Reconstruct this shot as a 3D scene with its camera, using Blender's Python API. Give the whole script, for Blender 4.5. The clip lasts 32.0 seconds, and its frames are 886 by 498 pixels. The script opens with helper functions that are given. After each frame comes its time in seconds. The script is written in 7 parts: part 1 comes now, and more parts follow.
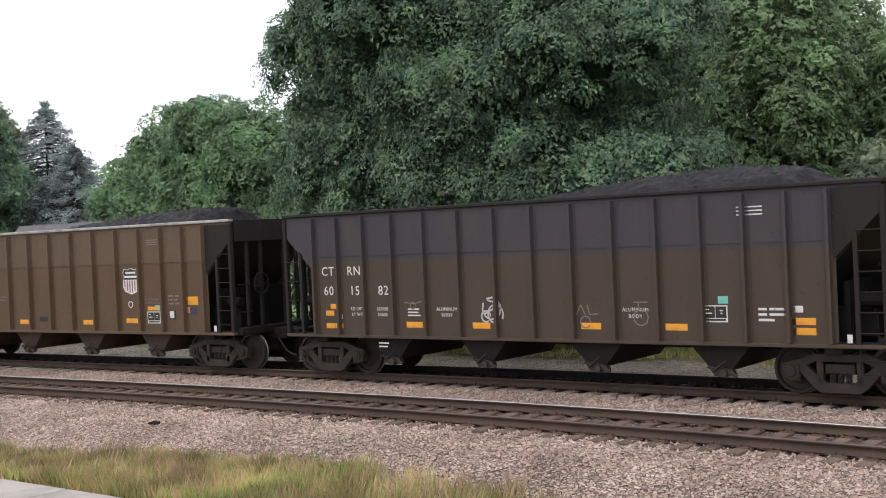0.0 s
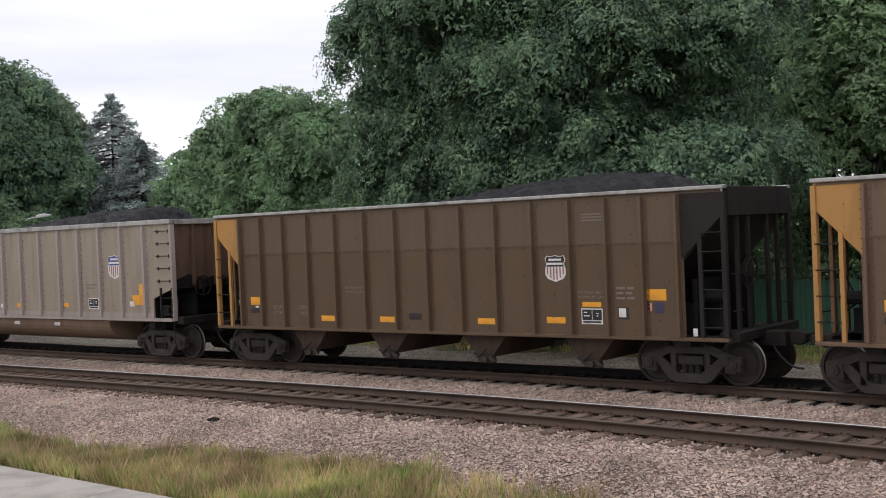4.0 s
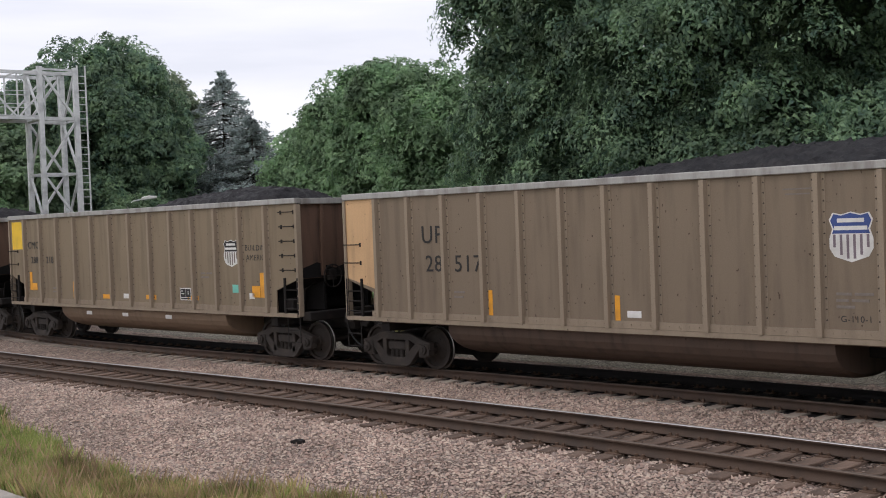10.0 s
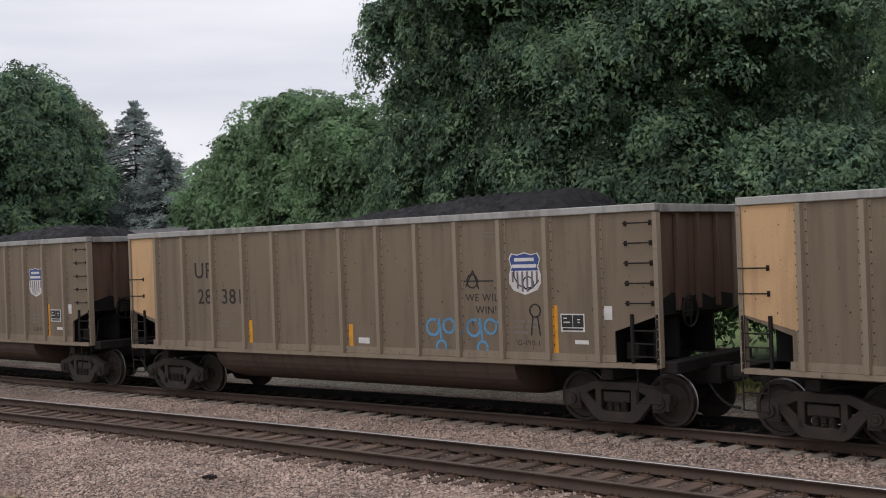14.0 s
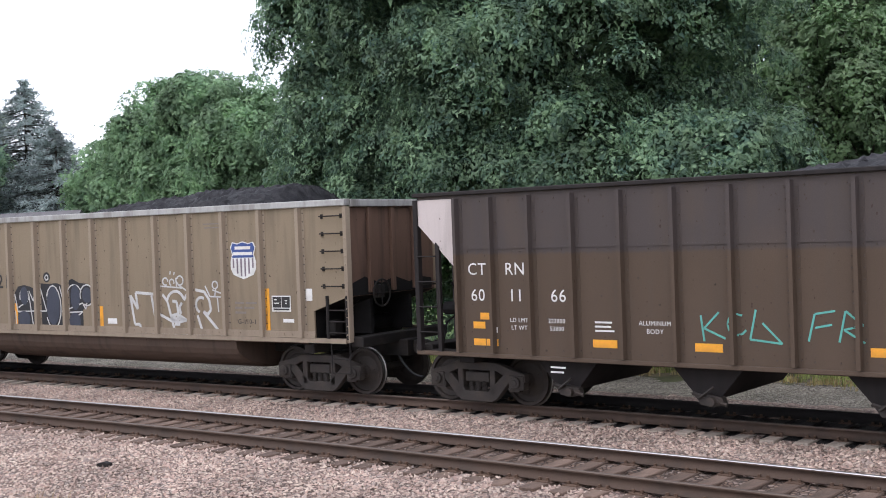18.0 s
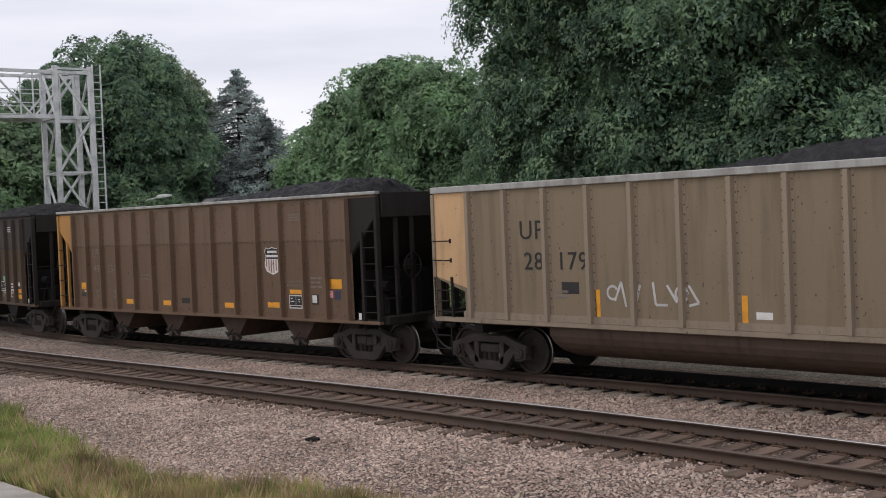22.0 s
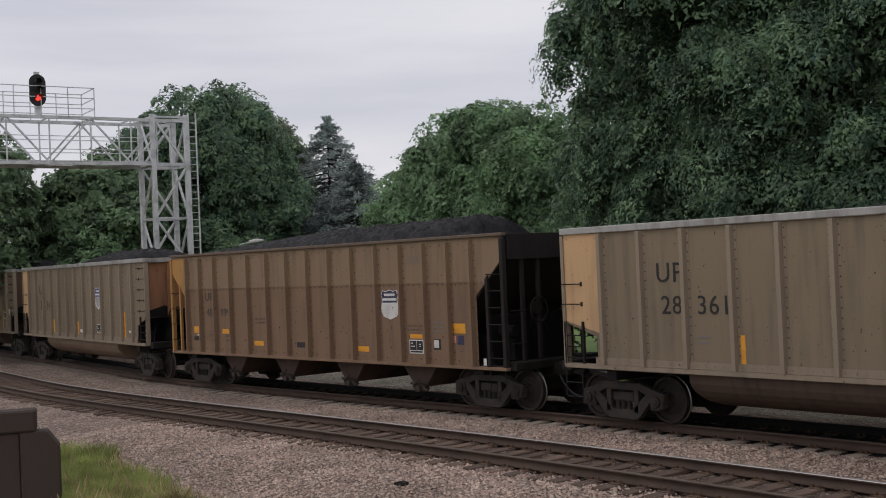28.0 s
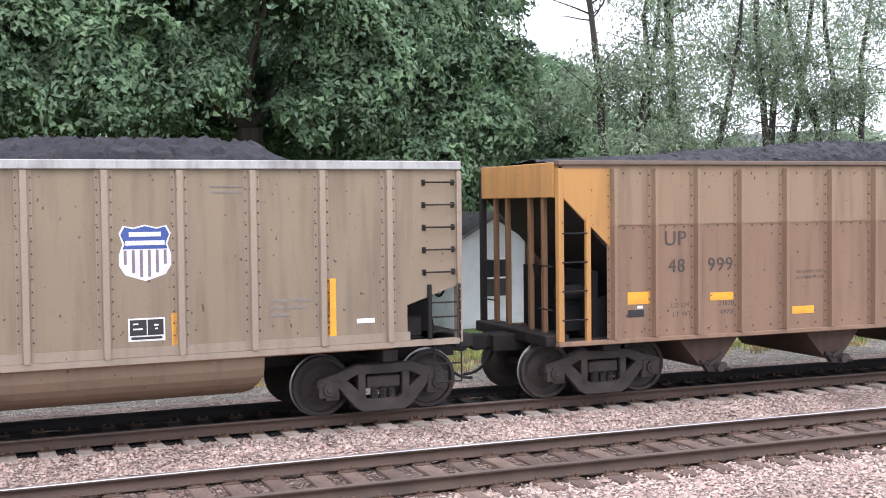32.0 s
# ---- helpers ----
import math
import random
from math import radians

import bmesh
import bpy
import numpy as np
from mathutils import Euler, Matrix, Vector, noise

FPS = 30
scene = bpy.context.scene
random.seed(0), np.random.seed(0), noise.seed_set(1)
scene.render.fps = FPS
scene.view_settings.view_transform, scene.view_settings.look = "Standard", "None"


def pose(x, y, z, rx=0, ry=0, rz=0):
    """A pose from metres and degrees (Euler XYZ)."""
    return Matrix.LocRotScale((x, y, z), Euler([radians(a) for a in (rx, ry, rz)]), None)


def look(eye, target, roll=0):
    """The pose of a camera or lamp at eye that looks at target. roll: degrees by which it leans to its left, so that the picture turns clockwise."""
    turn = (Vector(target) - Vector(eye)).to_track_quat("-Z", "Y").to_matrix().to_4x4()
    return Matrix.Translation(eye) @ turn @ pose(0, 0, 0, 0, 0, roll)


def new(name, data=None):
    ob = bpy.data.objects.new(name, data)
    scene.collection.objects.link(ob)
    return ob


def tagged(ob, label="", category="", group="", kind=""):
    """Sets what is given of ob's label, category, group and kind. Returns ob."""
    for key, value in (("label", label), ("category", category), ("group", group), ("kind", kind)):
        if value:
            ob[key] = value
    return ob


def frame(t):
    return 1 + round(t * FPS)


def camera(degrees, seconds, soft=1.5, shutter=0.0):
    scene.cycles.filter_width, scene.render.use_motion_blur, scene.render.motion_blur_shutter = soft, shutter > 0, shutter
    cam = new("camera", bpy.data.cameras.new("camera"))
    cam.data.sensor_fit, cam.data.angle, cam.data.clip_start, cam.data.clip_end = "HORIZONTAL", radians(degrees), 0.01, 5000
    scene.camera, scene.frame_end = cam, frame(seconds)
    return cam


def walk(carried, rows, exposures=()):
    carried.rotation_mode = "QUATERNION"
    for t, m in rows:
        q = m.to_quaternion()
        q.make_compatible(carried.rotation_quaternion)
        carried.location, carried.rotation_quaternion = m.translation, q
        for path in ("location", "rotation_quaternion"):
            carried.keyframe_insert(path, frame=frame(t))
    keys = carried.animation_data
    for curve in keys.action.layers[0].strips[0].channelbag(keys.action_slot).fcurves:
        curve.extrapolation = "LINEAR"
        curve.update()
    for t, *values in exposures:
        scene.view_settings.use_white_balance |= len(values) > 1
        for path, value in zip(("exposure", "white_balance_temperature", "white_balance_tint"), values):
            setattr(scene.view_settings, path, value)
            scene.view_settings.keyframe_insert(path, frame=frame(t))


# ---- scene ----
LENS = 41.3
CAR = 16.18            # coupler to coupler
SPEED = 10.98          # metres a second
GAP = 156.25           # arc place of the first coupling at 16 s
PATH = (
    (0, 3.85, -3.45, 3.27, 89.24, 2.64, 42.30),
    (0.5, 3.85, -3.45, 3.27, 89.32, 2.38, 43.86),
    (1, 3.85, -3.45, 3.27, 89.38, 1.81, 44.49),
    (1.5, 3.85, -3.45, 3.27, 89.50, 1.61, 45.61),
    (2, 3.85, -3.45, 3.27, 89.48, 1.59, 46.36),
    (2.5, 3.85, -3.45, 3.27, 89.44, 1.67, 46.85),
    (3, 3.85, -3.45, 3.27, 89.35, 1.80, 46.93),
    (3.5, 3.85, -3.45, 3.27, 89.25, 2.13, 46.17),
    (5.5, 0.00, 0.00, 3.23, 88.59, 2.62, 44.55),
    (6, 0.00, 0.00, 3.23, 88.43, 2.37, 44.90),
    (6.5, 0.00, 0.00, 3.23, 88.40, 2.26, 48.00),
    (7, 0.00, 0.00, 3.23, 88.49, 2.30, 50.84),
    (7.5, 0.00, 0.00, 3.23, 88.47, 2.25, 51.61),
    (8, 0.00, 0.00, 3.23, 88.42, 2.27, 52.32),
    (8.5, 0.00, 0.00, 3.23, 88.38, 2.36, 52.53),
    (9, 0.00, 0.00, 3.23, 88.40, 2.24, 52.62),
    (9.5, 0.00, 0.00, 3.23, 88.42, 2.24, 52.57),
    (10, 0.00, 0.00, 3.23, 88.57, 2.23, 51.34),
    (10.5, 0.00, 0.00, 3.23, 88.60, 2.28, 50.93),
    (11, 0.00, 0.00, 3.23, 88.52, 2.24, 50.47),
    (11.5, 0.00, 0.00, 3.23, 88.53, 2.17, 49.92),
    (12, 0.00, 0.00, 3.23, 88.65, 2.12, 49.02),
    (12.5, 0.00, 0.00, 3.23, 88.69, 2.10, 47.85),
    (13, 0.00, 0.00, 3.23, 89.03, 2.23, 47.29),
    (13.5, 0.00, 0.00, 3.23, 89.53, 2.26, 47.26),
    (14, 0.00, 0.00, 3.23, 89.99, 2.09, 47.21),
    (14.5, 0.00, 0.00, 3.23, 90.22, 2.04, 47.25),
    (16.5, 0.00, 0.00, 3.23, 90.04, 2.21, 51.64),
    (17, 0.00, 0.00, 3.23, 89.80, 2.27, 49.57),
    (17.5, 0.00, 0.00, 3.23, 89.44, 2.09, 44.24),
    (18, 0.00, 0.00, 3.23, 89.00, 2.06, 42.33),
    (18.5, 0.00, 0.00, 3.23, 88.63, 2.02, 41.72),
    (19, 0.00, 0.00, 3.23, 88.37, 2.02, 41.07),
    (19.5, 0.00, 0.00, 3.23, 88.27, 1.91, 40.23),
    (20, 0.00, 0.00, 3.23, 88.20, 1.95, 40.05),
    (20.5, 0.00, 0.00, 3.23, 88.14, 2.01, 40.33),
    (21, 0.00, 0.00, 3.23, 88.23, 2.20, 44.69),
    (21.5, 0.00, 0.00, 3.23, 88.50, 2.43, 50.59),
    (22, 0.00, 0.00, 3.23, 88.49, 2.34, 52.03),
    (22.5, 0.00, 0.00, 3.23, 88.58, 2.40, 52.80),
    (23, 0.00, 0.00, 3.23, 88.89, 2.46, 53.33),
    (23.5, 0.00, 0.00, 3.23, 89.22, 2.31, 53.42),
    (24, 0.00, 0.00, 3.23, 89.28, 2.35, 53.33),
    (24.5, 0.00, 0.00, 3.23, 89.21, 2.36, 53.29),
    (25, 0.00, 0.00, 3.23, 89.16, 2.36, 53.28),
    (25.5, 0.00, 0.00, 3.23, 89.14, 2.43, 53.30),
    (27.5, 0.00, 0.00, 3.23, 90.48, 2.54, 55.53),
    (28, 0.00, 0.00, 3.23, 90.81, 2.43, 56.35),
    (28.5, 0.00, 0.00, 3.23, 90.76, 1.51, 55.60),
    (28.7, 0.00, 0.00, 3.23, 90.68, 1.36, 50.35),
    (29, 0.00, 0.00, 3.23, 90.36, 1.37, 41.57),
    (29.1, 0.00, 0.00, 3.23, 90.28, 1.42, 38.66),
    (29.2, 0.00, 0.00, 3.23, 90.21, 1.46, 35.59),
    (29.3, 0.00, 0.00, 3.23, 90.14, 1.49, 32.54),
    (29.5, 0.00, 0.00, 3.23, 89.95, 1.54, 25.89),
    (29.7, 0.00, 0.00, 3.23, 89.64, 1.43, 19.67),
    (30, 0.00, 0.00, 3.23, 89.12, 0.89, 10.46),
    (30.1, 0.00, 0.00, 3.23, 89.03, 0.81, 6.93),
    (30.2, 0.00, 0.00, 3.23, 88.96, 0.77, 3.29),
    (30.3, 0.00, 0.00, 3.23, 88.89, 0.75, -0.31),
    (30.4, 0.00, 0.00, 3.23, 88.81, 0.72, -3.98),
    (30.5, 0.00, 0.00, 3.23, 88.73, 0.66, -8.06),
    (30.6, 0.00, 0.00, 3.23, 88.65, 0.57, -11.61),
    (30.7, 0.00, 0.00, 3.23, 88.56, 0.47, -15.05),
    (31, 0.00, 0.00, 3.23, 88.21, 0.27, -20.26),
    (31.2, 0.00, 0.00, 3.23, 88.06, 0.31, -22.46),
    (31.5, 0.00, 0.00, 3.23, 87.97, 0.44, -23.99),
    (32, 0.00, 0.00, 3.23, 87.77, 0.64, -23.91),
)

cam = camera(LENS, 32.0, soft=1.0)
walk(cam, [(t, pose(x, y, z, rx, ry, rz)) for t, x, y, z, rx, ry, rz in PATH],
     exposures=((0.0, 0.38, 6380, 16), (1.0, -0.15, 6380, 16), (3.5, -0.1, 6380, 16), (5.5, 0.3, 6380, 16), (6.2, 0.25, 6380, 16), (7.0, 0.08, 6380, 16), (8.0, -0.05, 6380, 16), (9.0, -0.05, 6380, 16), (12.0, -0.12, 6380, 16), (13.0, -0.03, 6380, 16), (14.0, -0.33, 6380, 16), (14.6, -0.35, 6380, 16), (16.5, -0.15, 6380, 16), (17.2, 0.0, 6380, 16), (18.0, 0.65, 5980, 17), (19.0, 0.65, 5980, 17), (20.0, 0.52, 5950, 17), (20.5, 0.52, 5980, 17), (21.0, 0.4, 6000, 17), (21.7, -0.15, 6380, 16), (23.0, -0.25, 6380, 16), (24.0, -0.15, 6380, 16), (25.5, -0.05, 6380, 16), (27.5, -0.5, 6430, 16), (28.4, -0.6, 6430, 16), (29.0, -0.25, 6380, 16), (29.6, 0.92, 6050, 19), (30.2, 1.22, 5880, 20), (32.0, 1.27, 5880, 20)))

# ---- world, sun ----
world = bpy.data.worlds.new("world")
scene.world = world
world.use_nodes = True
wn, wl = world.node_tree.nodes, world.node_tree.links
wn.clear()
w_out, w_bg = wn.new("ShaderNodeOutputWorld"), wn.new("ShaderNodeBackground")
w_sky = wn.new("ShaderNodeTexSky")
w_sky.sky_type, w_sky.sun_disc = "NISHITA", False
w_sky.sun_elevation, w_sky.sun_rotation = radians(52), radians(150)
w_sky.air_density, w_sky.dust_density = 1.0, 3.0
w_bg.inputs["Strength"].default_value = 0.115
w_co, w_map = wn.new("ShaderNodeTexCoord"), wn.new("ShaderNodeMapping")
w_map.inputs["Scale"].default_value = (1.2, 1.2, 9.0)
w_noise, w_ramp = wn.new("ShaderNodeTexNoise"), wn.new("ShaderNodeValToRGB")
w_noise.inputs["Scale"].default_value, w_noise.inputs["Detail"].default_value = 1.6, 6.0
w_ramp.color_ramp.elements[0].position, w_ramp.color_ramp.elements[1].position = 0.35, 0.62
w_ramp.color_ramp.elements[0].color, w_ramp.color_ramp.elements[1].color = (8.2, 8.5, 9.0, 1), (10.6, 10.7, 10.8, 1)
w_mix = wn.new("ShaderNodeMix")
w_mix.data_type = "RGBA"
w_mix.inputs["Factor"].default_value = 0.88
wl.new(w_co.outputs["Generated"], w_map.inputs["Vector"])
wl.new(w_map.outputs["Vector"], w_noise.inputs["Vector"])
wl.new(w_noise.outputs["Fac"], w_ramp.inputs["Fac"])
wl.new(w_sky.outputs["Color"], w_mix.inputs["A"])
wl.new(w_ramp.outputs["Color"], w_mix.inputs["B"])
wl.new(w_mix.outputs["Result"], w_bg.inputs["Color"])
wl.new(w_bg.outputs["Background"], w_out.inputs["Surface"])
sun = new("sun", bpy.data.lights.new("sun", "SUN"))
sun.data.energy, sun.data.angle, sun.data.color = 0.65, radians(14), (1.0, 0.95, 0.88)
sun.matrix_world = look((0, 0, 40), (0 + 40 * 0.25, 40 * 0.62, 0))

# ---- materials ----
MATS = {}


def surface(name, base, rough=0.7, metal=0.0, var=0.2, scale=3.0, grain=40.0, bump=0.15, stretch=(1, 1, 1), dark=None, amount=0.5, lo=0.45, hi=0.7,
            random=0.0, spec=0.4):
    """A weathered surface: two scales of variation, stains of a second colour, fine relief."""
    if name in MATS:
        return MATS[name]
    m = bpy.data.materials.new(name)
    MATS[name] = m
    m.use_nodes = True
    n, l = m.node_tree.nodes, m.node_tree.links
    b = n["Principled BSDF"]
    b.inputs["Roughness"].default_value, b.inputs["Metallic"].default_value = rough, metal
    b.inputs["Specular IOR Level"].default_value = spec
    co, mp = n.new("ShaderNodeTexCoord"), n.new("ShaderNodeMapping")
    mp.inputs["Scale"].default_value = stretch
    l.new(co.outputs["Object"], mp.inputs["Vector"])
    big, small = n.new("ShaderNodeTexNoise"), n.new("ShaderNodeTexNoise")
    big.inputs["Scale"].default_value, big.inputs["Detail"].default_value = scale, 5.0
    small.inputs["Scale"].default_value, small.inputs["Detail"].default_value = grain, 3.0
    l.new(mp.outputs["Vector"], big.inputs["Vector"])
    l.new(mp.outputs["Vector"], small.inputs["Vector"])
    stain = n.new("ShaderNodeMapRange")
    stain.inputs["From Min"].default_value, stain.inputs["From Max"].default_value, stain.inputs["To Max"].default_value = lo, hi, amount
    l.new(big.outputs["Fac"], stain.inputs["Value"])
    mix = n.new("ShaderNodeMix")
    mix.data_type = "RGBA"
    d = dark if dark else tuple(c * 0.6 for c in base)
    mix.inputs["A"].default_value, mix.inputs["B"].default_value = (*base, 1), (*d, 1)
    l.new(stain.outputs["Result"], mix.inputs["Factor"])
    val = n.new("ShaderNodeMapRange")
    val.inputs["To Min"].default_value, val.inputs["To Max"].default_value = 1 - var, 1 + var
    l.new(small.outputs["Fac"], val.inputs["Value"])
    mul = n.new("ShaderNodeMix")
    mul.data_type, mul.blend_type = "RGBA", "MULTIPLY"
    mul.inputs["Factor"].default_value = 1.0
    l.new(mix.outputs["Result"], mul.inputs["A"])
    l.new(val.outputs["Result"], mul.inputs["B"])
    last = mul.outputs["Result"]
    if random:
        info, rr, m2 = n.new("ShaderNodeObjectInfo"), n.new("ShaderNodeMapRange"), n.new("ShaderNodeMix")
        rr.inputs["To Min"].default_value, rr.inputs["To Max"].default_value = 1 - random, 1 + random
        m2.data_type, m2.blend_type = "RGBA", "MULTIPLY"
        m2.inputs["Factor"].default_value = 1.0
        l.new(info.outputs["Random"], rr.inputs["Value"])
        l.new(last, m2.inputs["A"])
        l.new(rr.outputs["Result"], m2.inputs["B"])
        last = m2.outputs["Result"]
    l.new(last, b.inputs["Base Color"])
    bp = n.new("ShaderNodeBump")
    bp.inputs["Strength"].default_value, bp.inputs["Distance"].default_value = bump, 0.02
    l.new(small.outputs["Fac"], bp.inputs["Height"])
    l.new(bp.outputs["Normal"], b.inputs["Normal"])
    return m


def paint(name, low, high=None, seam=2.85, dirt=(0.09, 0.07, 0.055), amount=0.55, rough=0.62):
    """Dusty car paint: runs of dirt down the sheets, specks, and a band above the seam of a second colour; without one,
    it grows paler upwards.
    """
    if name in MATS:
        return MATS[name]
    m = bpy.data.materials.new(name)
    MATS[name] = m
    m.use_nodes = True
    n, l = m.node_tree.nodes, m.node_tree.links
    b = n["Principled BSDF"]
    b.inputs["Roughness"].default_value, b.inputs["Specular IOR Level"].default_value = rough, 0.14
    co = n.new("ShaderNodeTexCoord")

    def noise_at(sc, stretch, detail=4.0):
        mp, t = n.new("ShaderNodeMapping"), n.new("ShaderNodeTexNoise")
        mp.inputs["Scale"].default_value = stretch
        t.inputs["Scale"].default_value, t.inputs["Detail"].default_value = sc, detail
        l.new(co.outputs["Object"], mp.inputs["Vector"])
        l.new(mp.outputs["Vector"], t.inputs["Vector"])
        return t.outputs["Fac"]

    def ranged(src, a, c, lo=0.0, hi=1.0):
        r = n.new("ShaderNodeMapRange")
        for key, v in (("From Min", a), ("From Max", c), ("To Min", lo), ("To Max", hi)):
            r.inputs[key].default_value = v
        l.new(src, r.inputs["Value"])
        return r.outputs["Result"]

    def blend(a, c, fac, mode="MIX"):
        x = n.new("ShaderNodeMix")
        x.data_type, x.blend_type = "RGBA", mode
        for key, v in (("A", a), ("B", c), ("Factor", fac)):
            if isinstance(v, (tuple, list)):
                x.inputs[key].default_value = (*v, 1)
            elif isinstance(v, float):
                x.inputs[key].default_value = v
            else:
                l.new(v, x.inputs[key])
        return x.outputs["Result"]
    sep = n.new("ShaderNodeSeparateXYZ")
    l.new(co.outputs["Object"], sep.inputs["Vector"])
    if high:
        edge = n.new("ShaderNodeMath")
        edge.operation = "MULTIPLY_ADD"
        l.new(noise_at(3.0, (4, 4, 0.6)), edge.inputs[0])
        edge.inputs[1].default_value = 0.08
        l.new(sep.outputs["Z"], edge.inputs[2])
        col = blend(low, high, ranged(edge.outputs["Value"], seam + 0.02, seam + 0.07))
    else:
        # single colour: up to 12% paler towards the top
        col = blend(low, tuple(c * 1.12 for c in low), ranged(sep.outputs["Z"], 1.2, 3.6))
    col = blend(col, dirt, ranged(noise_at(2.2, (2.2, 2.2, 0.22), 6.0), 0.48, 0.8, 0, amount))
    col = blend(col, tuple(c * 1.25 for c in low), ranged(noise_at(0.9, (1, 1, 0.8), 5.0), 0.5, 0.75, 0, 0.4))
    col = blend(col, (0.05, 0.03, 0.02), ranged(noise_at(16.0, (1, 1, 0.7), 1.0), 0.74, 0.78, 0, 0.7))
    grain = noise_at(55.0, (1, 1, 1), 2.0)
    col = blend(col, ranged(grain, 0, 1, 0.86, 1.14), 1.0, "MULTIPLY")
    l.new(col, b.inputs["Base Color"])
    bp = n.new("ShaderNodeBump")
    bp.inputs["Strength"].default_value, bp.inputs["Distance"].default_value = 0.25, 0.03
    l.new(noise_at(2.4, (1, 1, 0.6), 3.0), bp.inputs["Height"])
    l.new(bp.outputs["Normal"], b.inputs["Normal"])
    return m


def leafy(name, dark, light, rough=0.55, trans=0.25):
    """Leaves: each leaf of its own shade between two greens, lit and shaded tufts put into the colour by noise, a
    little light through it.
    """
    m = bpy.data.materials.new(name)
    m.use_nodes = True
    n, l = m.node_tree.nodes, m.node_tree.links
    b = n["Principled BSDF"]
    b.inputs["Roughness"].default_value, b.inputs["Specular IOR Level"].default_value = rough, 0.3
    geo, ramp = n.new("ShaderNodeNewGeometry"), n.new("ShaderNodeValToRGB")
    ramp.color_ramp.elements[0].color, ramp.color_ramp.elements[1].color = (*dark, 1), (*light, 1)
    co, t, tuft = n.new("ShaderNodeTexCoord"), n.new("ShaderNodeTexNoise"), n.new("ShaderNodeTexNoise")
    t.inputs["Scale"].default_value, t.inputs["Detail"].default_value = 0.85, 3.0
    tuft.inputs["Scale"].default_value, tuft.inputs["Detail"].default_value = 2.1, 2.0
    tr_, mx_ = n.new("ShaderNodeMapRange"), n.new("ShaderNodeMix")
    tr_.inputs["From Min"].default_value, tr_.inputs["From Max"].default_value = 0.34, 0.66
    mx_.inputs["Factor"].default_value = 0.6
    l.new(co.outputs["Object"], t.inputs["Vector"])
    l.new(co.outputs["Object"], tuft.inputs["Vector"])
    l.new(tuft.outputs["Fac"], tr_.inputs["Value"])
    l.new(geo.outputs["Random Per Island"], mx_.inputs["A"])
    l.new(tr_.outputs["Result"], mx_.inputs["B"])
    l.new(mx_.outputs["Result"], ramp.inputs["Fac"])
    r, x = n.new("ShaderNodeMapRange"), n.new("ShaderNodeMix")
    for key, v in (("From Min", 0.32), ("From Max", 0.68), ("To Min", 0.55), ("To Max", 1.45)):
        r.inputs[key].default_value = v
    l.new(t.outputs["Fac"], r.inputs["Value"])
    x.data_type, x.blend_type = "RGBA", "MULTIPLY"
    x.inputs["Factor"].default_value = 1.0
    l.new(ramp.outputs["Color"], x.inputs["A"])
    l.new(r.outputs["Result"], x.inputs["B"])
    l.new(x.outputs["Result"], b.inputs["Base Color"])
    tr, ms = n.new("ShaderNodeBsdfTranslucent"), n.new("ShaderNodeMixShader")
    l.new(x.outputs["Result"], tr.inputs["Color"])
    ms.inputs["Fac"].default_value = trans
    l.new(b.outputs["BSDF"], ms.inputs[1])
    l.new(tr.outputs["BSDF"], ms.inputs[2])
    l.new(ms.outputs["Shader"], n["Material Output"].inputs["Surface"])
    return m


